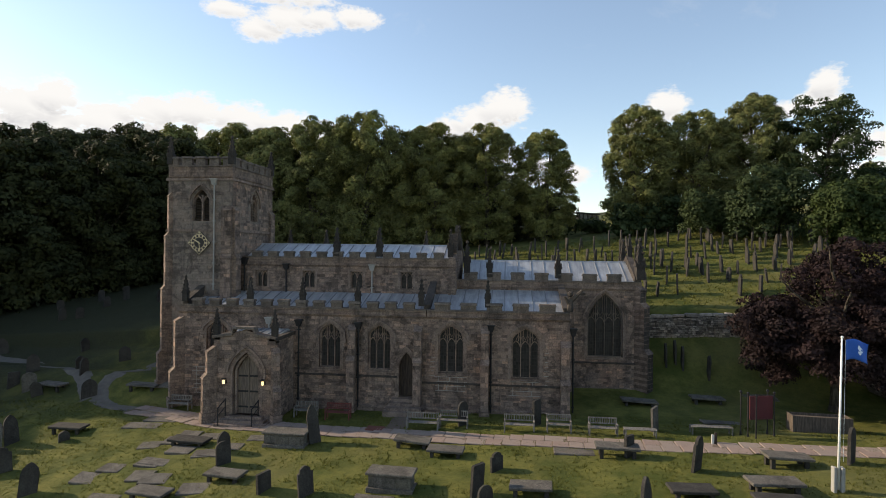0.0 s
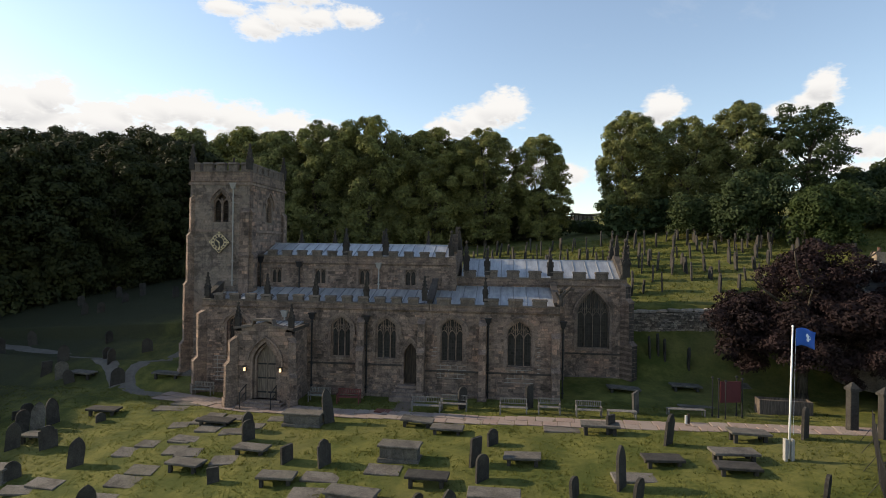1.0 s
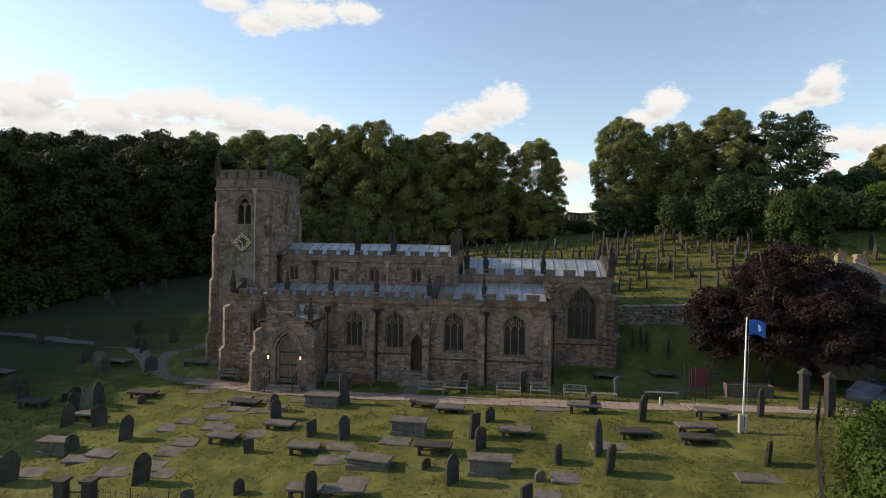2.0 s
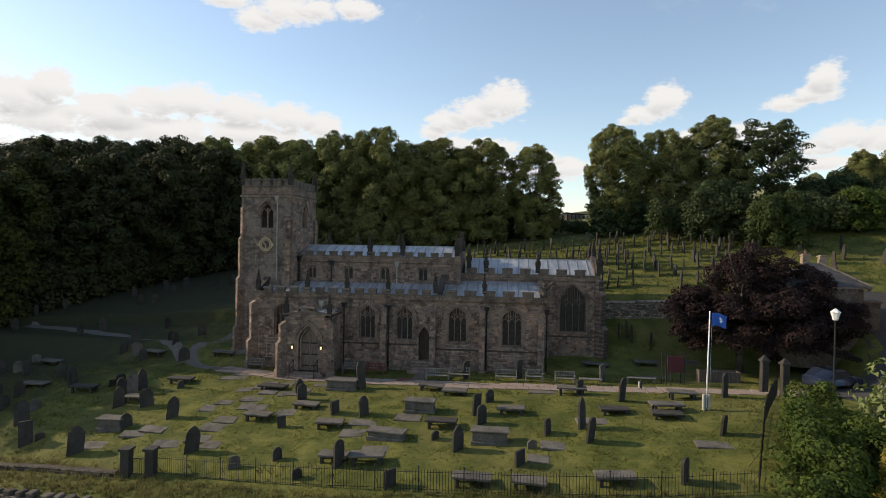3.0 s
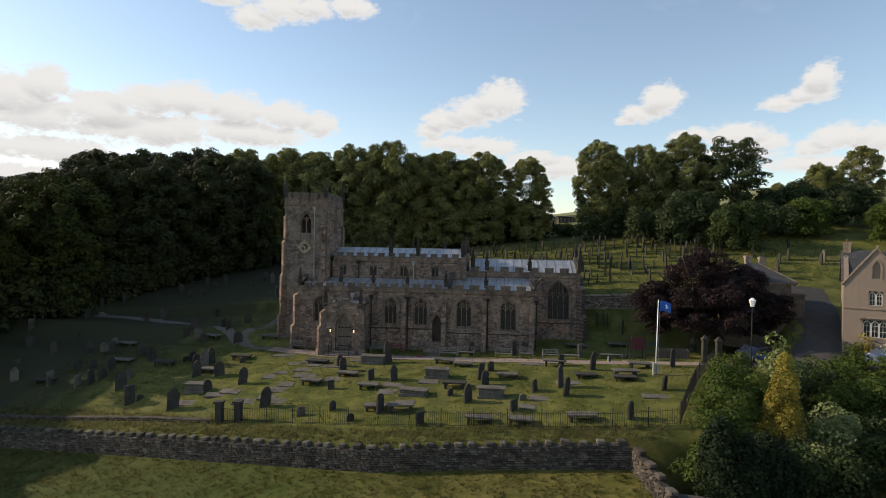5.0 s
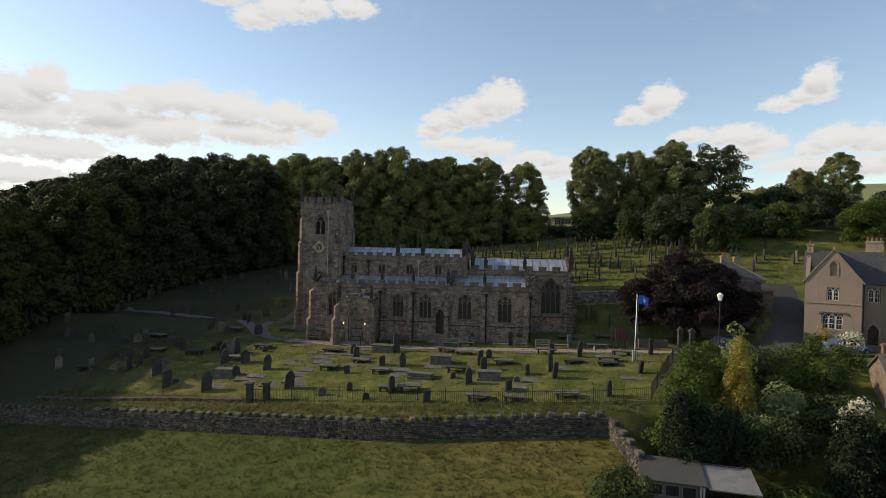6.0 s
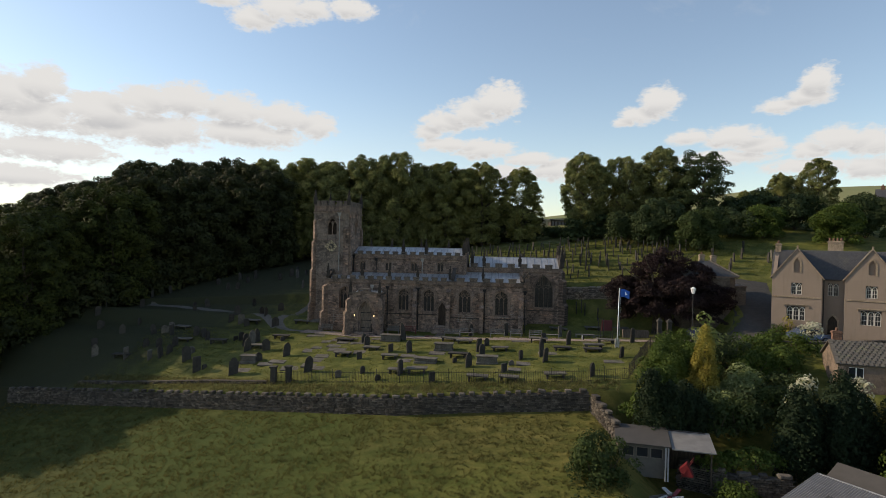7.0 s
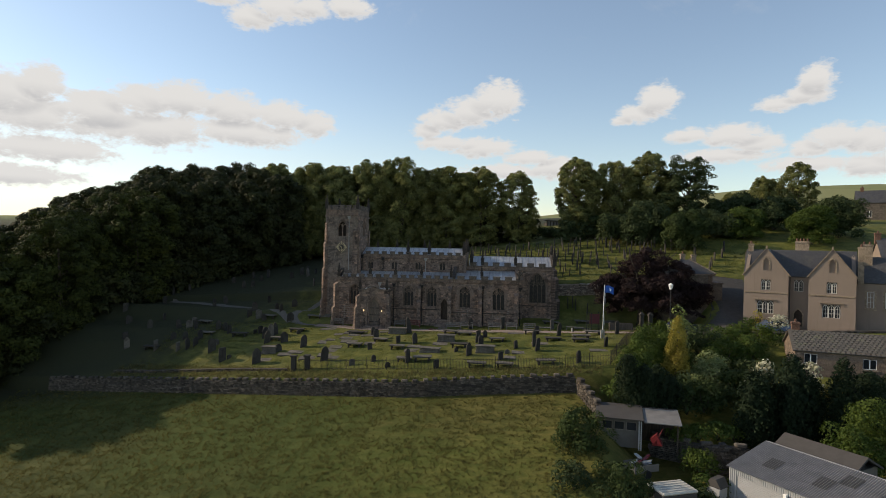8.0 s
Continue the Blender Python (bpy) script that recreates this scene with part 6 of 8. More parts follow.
# ---- furniture of the churchyard ----
def bench(x, y, turn, wood, label, wide=1.7, back=True):
    ob = thing("bench", label, "bench", (x, y, ground(x, y)), turn, "benches along the church wall")
    for i in range(4):
        bm = bmesh.new()
        box(bm, -wide / 2, wide / 2, -0.25 + i * 0.125, -0.15 + i * 0.125, 0.42, 0.455, bevel=0.006)
        part("seat_slat", bm, wood, ob)
    for sx in (-1, 1):
        for y0 in (-0.24, 0.2):
            bm = bmesh.new()
            box(bm, sx * (wide / 2 - 0.06) - 0.035, sx * (wide / 2 - 0.06) + 0.035, y0, y0 + 0.07, -0.1, (0.92 if y0 > 0 and back else 0.62 if back else 0.43), bevel=0.006)
            part("leg", bm, wood, ob)
        if back:
            bm = bmesh.new()
            box(bm, sx * (wide / 2 - 0.06) - 0.04, sx * (wide / 2 - 0.06) + 0.04, -0.27, 0.24, 0.62, 0.665, bevel=0.006)
            part("armrest", bm, wood, ob)
    if back:
        for z in (0.56, 0.86):
            bm = bmesh.new()
            box(bm, -wide / 2 + 0.05, wide / 2 - 0.05, 0.215, 0.25, z, z + 0.07, bevel=0.006)
            part("back_rail", bm, wood, ob)
        for i in range(11):
            bm = bmesh.new()
            px = -wide / 2 + 0.17 + i * (wide - 0.34) / 10
            box(bm, px - 0.025, px + 0.025, 0.222, 0.243, 0.6, 0.87)
            part("back_slat", bm, wood, ob)
    return ob


OLD = "weathered grey wooden bench with slatted back beside the path"
for x, y, w in ((-4.75, 32.2, 1.9), (-3.0, 32.75, 1.7), (0.75, 32.2, 1.75), (2.95, 32.2, 1.4), (5.3, 31.9, 1.6)):
    bench(x, y, 0, GREY_WOOD, OLD, w)
bench(-12.4, 34.2, 0, GREY_WOOD, OLD, 1.5)
bench(-21.3, 35.1, 0, GREY_WOOD, OLD, 1.5)
bench(-10.25, 33.9, 0, RED_WOOD, "red-stained wooden bench against the aisle wall", 1.6)
for x, y, w in ((7.2, 31.6, 1.7), (11.2, 32.6, 2.2)):
    bench(x, y, 0, GREY_WOOD, "backless grey plank bench beside the path", w, False)

cover = thing("drain_cover", "rust-red iron grating lying on the path", "grating", (-7.5, 32.1, ground(-7.5, 32.1) + 0.03), -4)
for i in range(6):
    bm = bmesh.new()
    box(bm, -0.5 + i * 0.17, -0.37 + i * 0.17, -0.35, 0.35, 0, 0.06, bevel=0.008)
    part("bar", bm, RUST, cover)
bm = bmesh.new()
box(bm, -0.52, 0.52, -0.37, 0.37, -0.04, 0.02)
part("tray", bm, RUST, cover)

OFF_WHITE = plain("aged_white_paint", (0.50, 0.49, 0.46), 0.5, 0.0, 0.15)
WHITE = plain("white_paint", (0.78, 0.78, 0.76), 0.45, 0.0, 0.06)
CONCRETE = plain("concrete", (0.34, 0.33, 0.30), 0.9, 0.0, 0.3)
FLAG_BLUE = plain("blue_flag_cloth", (0.02, 0.10, 0.42), 0.8, 0.0, 0.15)
FLAG_WHITE = plain("white_flag_print", (0.66, 0.74, 0.85), 0.8, 0.0, 0.1)


def flagpole(x, y):
    ob = thing("flagpole", "white flagpole flying a blue flag with a white emblem", "flagpole", (x, y, ground(x, y)))
    bm = bmesh.new()
    tube(bm, (0, 0, 0.1), (0.12, 0.05, 6.2), 0.055, 0.035, 12)
    part("pole", bm, WHITE, ob, "white pole", True)
    bm = bmesh.new()
    bmesh.ops.transform(bm, matrix=Matrix.Translation((0.12, 0.05, 6.22)), verts=bmesh.ops.create_icosphere(bm, subdivisions=2, radius=0.055)["verts"])
    part("finial", bm, WHITE, ob)
    for sx in (-1, 1):
        bm = bmesh.new()
        box(bm, sx * 0.15 - 0.07, sx * 0.15 + 0.07, -0.12, 0.12, -0.3, 1.0, bevel=0.02)
        part("base_post", bm, CONCRETE, ob, "grey concrete base post")
    bm = bmesh.new()
    tube(bm, (0.2, 0.02, 1.2), (0.26, 0.05, 6.1), 0.008, sides=4)
    part("halyard", bm, WHITE, ob)

    def cloth(u, v):
        sag = 0.16 * u * u
        return Vector((0.2 + 1.02 * u, -0.1 + 0.30 * u + 0.13 * math.sin(7 * u + 2.2 * v) * u, 5.32 + 0.82 * v - sag + 0.05 * math.sin(5 * u)))

    bm = bmesh.new()
    grid = [[bm.verts.new(cloth(i / 16, j / 9)) for j in range(10)] for i in range(17)]
    for i in range(16):
        for j in range(9):
            bm.faces.new((grid[i][j], grid[i + 1][j], grid[i + 1][j + 1], grid[i][j + 1]))
    flag = part("flag", bm, FLAG_BLUE, ob, "blue flag", True)
    solid = flag.modifiers.new("thickness", "SOLIDIFY")
    solid.thickness = 0.006
    for side in (-0.012, 0.012):
        bm = bmesh.new()
        ring = []
        for k in range(18):
            a = k * math.pi / 9
            r = 0.72 + 0.22 * math.sin(3 * a + 1) + 0.08 * math.sin(7 * a)
            ring.append(bm.verts.new(cloth(0.58 + 0.17 * r * math.cos(a), 0.52 + 0.27 * r * math.sin(a)) + Vector((0, side, 0))))
        mid = bm.verts.new(cloth(0.58, 0.52) + Vector((0, side, 0)))
        for k in range(18):
            bm.faces.new((ring[k], ring[(k + 1) % 18], mid))
        part("emblem", bm, FLAG_WHITE, flag, "plain white emblem")


flagpole(13.32, 24.5)

MAROON = plain("maroon_board", (0.085, 0.018, 0.022), 0.6, 0.0, 0.2)
board = thing("notice_board", "maroon church notice board on black iron standards", "notice board", (13.7, 32.4, ground(13.7, 32.4)), 12)
bm = bmesh.new()
box(bm, -0.62, 0.62, -0.03, 0.03, 0.95, 2.15, bevel=0.01)
panel = part("board", bm, MAROON, board)
bm = bmesh.new()
strip(bm, [(-0.62, 0.95), (0.62, 0.95), (0.62, 2.15), (-0.62, 2.15)], 0.07, -0.05, 0.05, True)
part("frame", bm, MAROON, panel)
for x, y in ((-0.75, 0), (0.75, 0), (-0.62, -0.5), (0.72, 0.5), (-0.9, 0.4)):
    bm = bmesh.new()
    tube(bm, (x, y, -0.2), (x, y, 2.25), 0.035, sides=7)
    bmesh.ops.transform(bm, matrix=Matrix.Translation((x, y, 2.33)), verts=bmesh.ops.create_icosphere(bm, subdivisions=1, radius=0.09)["verts"])
    tube(bm, (x, y, -0.1), (x, y, 0.15), 0.07, 0.05, 7)
    part("standard", bm, IRON, board)
post = thing("white_post", "short white-topped marker post beside the tombs", "post", (10.6, 30.6, ground(10.6, 30.6)), 5)
bm = bmesh.new()
box(bm, -0.06, 0.06, -0.06, 0.06, -0.1, 0.5, bevel=0.01)
part("post", bm, OFF_WHITE, post)
bm = bmesh.new()
box(bm, 0.09, 0.2, -0.06, 0.06, -0.1, 0.6, bevel=0.01)
part("stub", bm, DARK_WOOD, post)
BROWN_WOOD = surface("damp_brown_timber", wood_colour((0.14, 0.11, 0.085), (0.065, 0.05, 0.04)), 0.85, bump=0.5, grain=0.01)
grit = thing("planter_box", "long dark timber planter box beside the lane", "planter", (17.3, 33.3, ground(17.3, 33.3)), -4)
bm = bmesh.new()
plate(bm, [(-1.5, -0.2), (1.5, -0.2), (1.5, 0.85), (-1.5, 0.85)], [], 0.08)
plate(bm, [(-1.5, -0.2), (1.5, -0.2), (1.5, 0.85), (-1.5, 0.85)], [], 0.08, Matrix.Translation((0, 0.8, 0)))
part("side_board", bm, BROWN_WOOD, grit)
bm = bmesh.new()
box(bm, -1.5, -1.42, 0.08, 0.8, -0.2, 0.85)
part("end_board", bm, BROWN_WOOD, grit)
bm = bmesh.new()
box(bm, 1.42, 1.5, 0.08, 0.8, -0.2, 0.85)
part("end_board", bm, BROWN_WOOD, grit)
bm = bmesh.new()
box(bm, -1.42, 1.42, 0.08, 0.8, -0.1, 0.72)
part("soil", bm, EARTH, grit)


def street_lamp(x, y, top):
    ob = thing("street_lamp", "black cast-iron lamp post with a white lantern", "street lamp", (x, y, ground(x, y)))
    h = top - ground(x, y)
    bm = bmesh.new()
    tube(bm, (0, 0, -0.2), (0, 0, 0.9), 0.11, 0.09, 10)
    tube(bm, (0, 0, 0.9), (0, 0, h - 0.7), 0.055, 0.045, 10)
    tube(bm, (-0.3, 0, h - 1.1), (0.3, 0, h - 1.1), 0.02, sides=6)
    part("post", bm, IRON, ob)
    bm = bmesh.new()
    bmesh.ops.transform(bm, matrix=Matrix.Translation((0, 0, h - 0.42)), verts=bmesh.ops.create_cone(bm, cap_ends=True, segments=6, radius1=0.14, radius2=0.27, depth=0.5)["verts"])
    lantern = part("lantern", bm, WHITE, ob, "white glazed lantern")
    bm = bmesh.new()
    bmesh.ops.transform(bm, matrix=Matrix.Translation((0, 0, h - 0.06)), verts=bmesh.ops.create_cone(bm, cap_ends=True, segments=6, radius1=0.31, radius2=0.05, depth=0.22)["verts"])
    part("cap", bm, WHITE, lantern)


street_lamp(21.0, 24.8, 6.25)

# ---- houses ----
def house_wall_colour(n, place):
    """Smooth-dressed buff stone: broad weather stains, thin damp streaks and fine grain."""
    tone = n.mix(n.noise(place, 0.5, 5.0, 0.6), (0.185, 0.145, 0.118), (0.268, 0.212, 0.172))
    streak = n.noise(stretched(n, place, 2.2, 2.2, 0.25), 1.0, 4.0, 0.6)
    tone = n.mix(n.math("MULTIPLY", n.step(streak, 0.5, 0.75), 0.35), tone, (0.13, 0.105, 0.088))
    fine = n.noise(place, 9.0, 4.0, 0.6)
    return n.mix(n.math("MULTIPLY", fine, 0.3), tone, (0.26, 0.20, 0.155)), fine


RENDER = surface("buff_house_stone", house_wall_colour, 0.9, bump=0.25, grain=0.02)
TRIMSTONE = stone("house_trim_stone", (0.345, 0.277, 0.209), (0.210, 0.168, 0.122), (0.300, 0.219, 0.144), soot=0.25)


def slate_colour(n, place):
    geo = n.add("ShaderNodeNewGeometry")
    r = geo.outputs["Random Per Island"]
    tone = n.mix(r, (0.062, 0.062, 0.066), (0.082, 0.081, 0.085))
    return n.mix(n.math("MULTIPLY", n.step(n.noise(place, 1.0, 5.0), 0.5, 0.75), 0.5), tone, (0.12, 0.115, 0.09)), n.noise(place, 8.0)


SLATE = surface("roof_slate", slate_colour, 0.6, bump=0.3, grain=0.02)


def stone_slate_colour(n, place):
    geo = n.add("ShaderNodeNewGeometry")
    tone = n.mix(geo.outputs["Random Per Island"], (0.092, 0.082, 0.071), (0.118, 0.105, 0.09))
    return n.mix(n.math("MULTIPLY", n.step(n.noise(place, 1.4, 5.0), 0.5, 0.75), 0.6), tone, (0.15, 0.15, 0.09)), n.noise(place, 8.0)


STONE_SLATE = surface("stone_slate", stone_slate_colour, 0.85, bump=0.4, grain=0.02)
BRICK = stone("chimney_brick", (0.24, 0.135, 0.095), (0.13, 0.075, 0.056), (0.25, 0.165, 0.12), block=0.6, wide=0.22, high=0.075, soot=0.3)
COTTAGE_STONE = stone("tan_cottage_stone", (0.25, 0.19, 0.148), (0.14, 0.108, 0.084), (0.23, 0.165, 0.12), block=0.4, wide=0.4, high=0.2, soot=0.2)
WATCH_STONE = stone("grey_watch_house_stone", (0.17, 0.145, 0.12), (0.085, 0.072, 0.06), (0.15, 0.12, 0.09), block=0.5, wide=0.45, high=0.24, soot=0.4)
DARK_GLASS = surface("window_glass", lambda n, p: (n.mix(n.noise(p, 1.5), (0.012, 0.014, 0.018), (0.04, 0.045, 0.05)), None), 0.08, spec=0.6)


def slope(name, a, b, c, d, material, parent, course=0.22, width=0.27, thick=0.005):
    """A roof slope of overlapping slates between eaves a-b and ridge d-c."""
    rng = np.random.default_rng(4)
    a, b, c, d = (Vector(p) for p in (a, b, c, d))
    normal = (b - a).cross(d - a).normalized()
    if normal.z < 0:
        normal = -normal
    bm = bmesh.new()
    vs = [bm.verts.new(p - normal * 0.06) for p in (a, b, c, d)] + [bm.verts.new(p - normal * 0.16) for p in (a, b, c, d)]
    for q in ((0, 1, 2, 3), (7, 6, 5, 4), (0, 4, 5, 1), (1, 5, 6, 2), (2, 6, 7, 3), (3, 7, 4, 0)):
        bm.faces.new([vs[i] for i in q])
    roof = part(name, bm, material, parent)
    verts, faces = [], []
    rows = max(2, int((d - a).length / course))
    for r in range(rows):
        k0, k1 = r / rows, min(1.0, (r + 1.25) / rows)
        l0, l1 = a.lerp(d, k0), a.lerp(d, k1)
        r0, r1 = b.lerp(c, k0), b.lerp(c, k1)
        n = max(1, int((r0 - l0).length / width))
        for i in range(n):
            u0, u1 = (i + 0.5 * (r % 2) * (i > 0)) / n + 0.004, min(1.0, (i + 1 + 0.5 * (r % 2)) / n) - 0.004
            if u1 <= u0:
                continue
            lift = normal * (thick * (0.9 + 0.2 * rng.random()))
            low = normal * -0.012
            p = [l0.lerp(r0, u0) + lift, l0.lerp(r0, u1) + lift, l1.lerp(r1, u1) + low, l1.lerp(r1, u0) + low, l0.lerp(r0, u0) + low, l0.lerp(r0, u1) + low]
            j = len(verts)
            verts += [tuple(q) for q in p]
            faces += [(j, j + 1, j + 2, j + 3), (j + 4, j + 5, j + 1, j), (j + 4, j, j + 3), (j + 5, j + 2, j + 1)]
    data = bpy.data.meshes.new("slate_covering")
    data.from_pydata(verts, [], faces)
    data.materials.append(material)
    ob = new("slate_covering", data)
    ob.parent = roof
    tagged(ob, kind="stuff")
    return roof



def lancets(parent, x0, x1, z0, z1, lights, m, pointed=True):
    """A white-framed window of narrow pointed lights in a stone surround."""
    w = (x1 - x0) / lights
    bm = bmesh.new()
    strip(bm, [(x0 - 0.1, z0 - 0.08), (x1 + 0.1, z0 - 0.08), (x1 + 0.1, z1 + 0.1), (x0 - 0.1, z1 + 0.1)], 0.2, -0.04, 0.08, True)
    box(bm, x0 - 0.25, x1 + 0.25, -0.12, 0.05, z0 - 0.28, z0 - 0.16)
    win = part("window", bm, TRIMSTONE, parent)
    win.matrix_basis = m
    for i in range(lights):
        a, b = x0 + i * w + 0.04, x0 + (i + 1) * w - 0.04
        bm = bmesh.new()
        box(bm, a, b, 0.06, 0.075, z0, z1)
        part("pane", bm, DARK_GLASS, win)
        bm = bmesh.new()
        line = arch(a, b, z0, z1 - 0.4, z1 - 0.03, 4) if pointed else [(a, z0), (b, z0), (b, z1), (a, z1)]
        strip(bm, line, 0.07, 0.0, 0.06, True)
        strip(bm, [((a + b) / 2, z0), ((a + b) / 2, z1 - 0.15)], 0.03, 0.02, 0.06)
        for k in (1, 2):
            strip(bm, [(a, z0 + (z1 - z0) * k / 3), (b, z0 + (z1 - z0) * k / 3)], 0.035, 0.02, 0.06)
        part("frame", bm, OFF_WHITE, win, "white painted glazing bars")
    return win


def chimney(parent, x, y, z0, z1, wx, wy, pots, material=TRIMSTONE, pot_high=0.35):
    bm = bmesh.new()
    box(bm, -wx / 2, wx / 2, -wy / 2, wy / 2, z0, z1)
    box(bm, -wx / 2 - 0.07, wx / 2 + 0.07, -wy / 2 - 0.07, wy / 2 + 0.07, z1 - 0.22, z1 - 0.08)
    ob = part("chimney", bm, material, parent)
    ob.matrix_basis = pose(x, y, 0)
    for i in range(pots):
        px = (i - (pots - 1) / 2) * wx / max(1, pots) if wx >= wy else 0
        py = 0 if wx >= wy else (i - (pots - 1) / 2) * wy / max(1, pots)
        bm = bmesh.new()
        tube(bm, (px, py, z1), (px, py, z1 + pot_high), 0.13, 0.1, 8)
        part("chimney_pot", bm, BRICK, ob, "terracotta chimney pot")


def gabled_house():
    """The stone house with two front gables and a recessed porch between them."""
    ob = thing("house", "buff stone Victorian house with twin gables and slate roofs", "house")
    ob.matrix_basis = Matrix.Translation((32, 31.9, 0)) @ Matrix.Rotation(radians(-28), 4, "Z") @ Matrix.Translation((-32, -31.7, 0))
    g, eave = 0.9, 7.3
    F = 31.7
    for x0, x1, apex, name in ((32.0, 36.8, 10.45, "west_gable"), (38.85, 43.5, 10.45, "east_gable")):
        mid = (x0 + x1) / 2
        attic = arch(mid - 0.3, mid + 0.3, 7.8, 8.8, 9.35)
        bm = bmesh.new()
        up = [(mid - 0.52, 5.35), (mid + 0.52, 5.35), (mid + 0.52, 6.65), (mid - 0.52, 6.65)]
        down = [(mid - 0.9, 2.45), (mid + 0.9, 2.45), (mid + 0.9, 4.0), (mid - 0.9, 4.0)]
        plate(bm, [(x0, g - 0.6), (x1, g - 0.6), (x1, eave), (mid, apex), (x0, eave)], [attic, up, down], 0.4)
        wall = part("gable_wall", bm, RENDER, ob)
        wall.matrix_basis = pose(0, F, 0)
        m = Matrix.Translation((0, 0.14, 0))
        lancets(wall, mid - 0.5, mid + 0.5, 5.37, 6.63, 2, m)
        lancets(wall, mid - 0.88, mid + 0.88, 2.47, 3.98, 3, m)
        bm = bmesh.new()
        plate(bm, attic, [], 0.05, Matrix.Translation((0, 0.2, 0)))
        part("blind_lancet", bm, RENDER, wall)
        bm = bmesh.new()
        strip(bm, arch(mid - 0.38, mid + 0.38, 7.75, 8.8, 9.5)[1:], 0.14, -0.05, 0.1)
        part("lancet_moulding", bm, TRIMSTONE, wall)
        bm = bmesh.new()
        box(bm, x0, x1, -0.08, 0.02, 4.98, 5.12)
        part("string_course", bm, TRIMSTONE, wall)
        bm = bmesh.new()
        strip(bm, [(mid - 1.15, 3.9), (mid - 1.15, 4.2), (mid + 1.15, 4.2), (mid + 1.15, 3.9)], 0.1, -0.12, 0.02)
        part("hood_mould", bm, TRIMSTONE, wall)
        bm = bmesh.new()
        strip(bm, [(x0 - 0.2, eave - 0.18), (mid, apex + 0.12), (x1 + 0.2, eave - 0.18)], 0.11, -0.12, 0.3)
        box(bm, mid - 0.09, mid + 0.09, -0.05, 0.13, apex + 0.1, apex + 0.4)
        part("gable_coping", bm, TRIMSTONE, wall)
        deep = F + 5.2
        slope("roof", (x0 - 0.15, F + 0.1, eave - 0.1), (x0 - 0.15, deep, eave - 0.1), (mid, deep, apex), (mid, F + 0.1, apex), SLATE, ob)
        slope("roof", (x1 + 0.15, F + 0.1, eave - 0.1), (x1 + 0.15, deep, eave - 0.1), (mid, deep, apex), (mid, F + 0.1, apex), SLATE, ob)
        for x in (x0, x1 - 0.35):
            bm = bmesh.new()
            box(bm, x, x + 0.35, F + 0.4, F + 8.5, g - 0.6, eave)
            part("side_wall", bm, RENDER, ob)
    bm = bmesh.new()
    door = arch(37.3, 38.35, 1.0, 2.4, 3.2)
    plate(bm, [(36.8, g - 0.6), (38.85, g - 0.6), (38.85, eave), (36.8, eave)], [door, [(37.3, 5.3), (38.35, 5.3), (38.35, 6.7), (37.3, 6.7)]], 0.4)
    link = part("link_wall", bm, RENDER, ob)
    link.matrix_basis = pose(0, F + 1.3, 0)
    lancets(link, 37.32, 38.33, 5.32, 6.68, 2, Matrix.Translation((0, 0.14, 0)))
    bm = bmesh.new()
    plate(bm, door, [], 0.06, Matrix.Translation((0, 0.25, 0)))
    part("door", bm, DARK_WOOD, link, "dark arched front door")
    bm = bmesh.new()
    strip(bm, door[1:] + door[:1], 0.18, -0.06, 0.12)
    part("door_surround", bm, TRIMSTONE, link)
    slope("roof", (31.8, F + 1.0, eave - 0.15), (43.7, F + 1.0, eave - 0.15), (43.7, F + 4.6, 10.35), (31.8, F + 4.6, 10.35), SLATE, ob)
    slope("roof", (31.8, F + 8.6, eave - 0.15), (43.7, F + 8.6, eave - 0.15), (43.7, F + 4.6, 10.35), (31.8, F + 4.6, 10.35), SLATE, ob)
    bm = bmesh.new()
    box(bm, 32, 43.5, F + 8.1, F + 8.5, g - 0.6, eave)
    part("back_wall", bm, RENDER, ob)
    for x in (32.02, 43.1):
        bm = bmesh.new()
        plate(bm, [(F + 0.5, eave), (F + 8.5, eave), (F + 4.6, 10.2)], [], 0.38, Matrix.Translation((x + 0.38, 0, 0)) @ Matrix.Rotation(math.pi / 2, 4, "Z"))
        part("end_gable", bm, RENDER, ob)
    bm = bmesh.new()
    tube(bm, (36.95, F + 0.2, 1.0), (36.95, F + 0.2, 7.2), 0.05, sides=7)
    part("downpipe", bm, IRON, ob)
    chimney(ob, 32.3, F + 4.6, 9.0, 11.1, 0.6, 0.6, 1)
    chimney(ob, 38.0, F + 5.6, 9.8, 11.5, 1.5, 0.8, 4)
    chimney(ob, 43.95, F + 1.6, 6.5, 10.9, 0.6, 0.6, 1)
    chimney(ob, 44.6, F + 4.2, 6.5, 11.2, 1.1, 0.6, 2)
    # lower wing running back at the east end
    bm = bmesh.new()
    box(bm, 43.52, 48.0, F + 2.0, F + 8.0, g - 0.6, 6.8)
    part("wing_wall", bm, RENDER, ob)
    slope("roof", (43.5, F + 1.8, 6.7), (48.2, F + 1.8, 6.7), (48.2, F + 5.0, 9.7), (43.5, F + 5.0, 9.7), SLATE, ob)
    slope("roof", (43.5, F + 8.2, 6.7), (48.2, F + 8.2, 6.7), (48.2, F + 5.0, 9.7), (43.5, F + 5.0, 9.7), SLATE, ob)
    for x in (44.6, 46.3):
        lancets(ob, x, x + 0.7, 3.8, 5.6, 1, pose(0, F + 1.97, 0), False)


gabled_house()


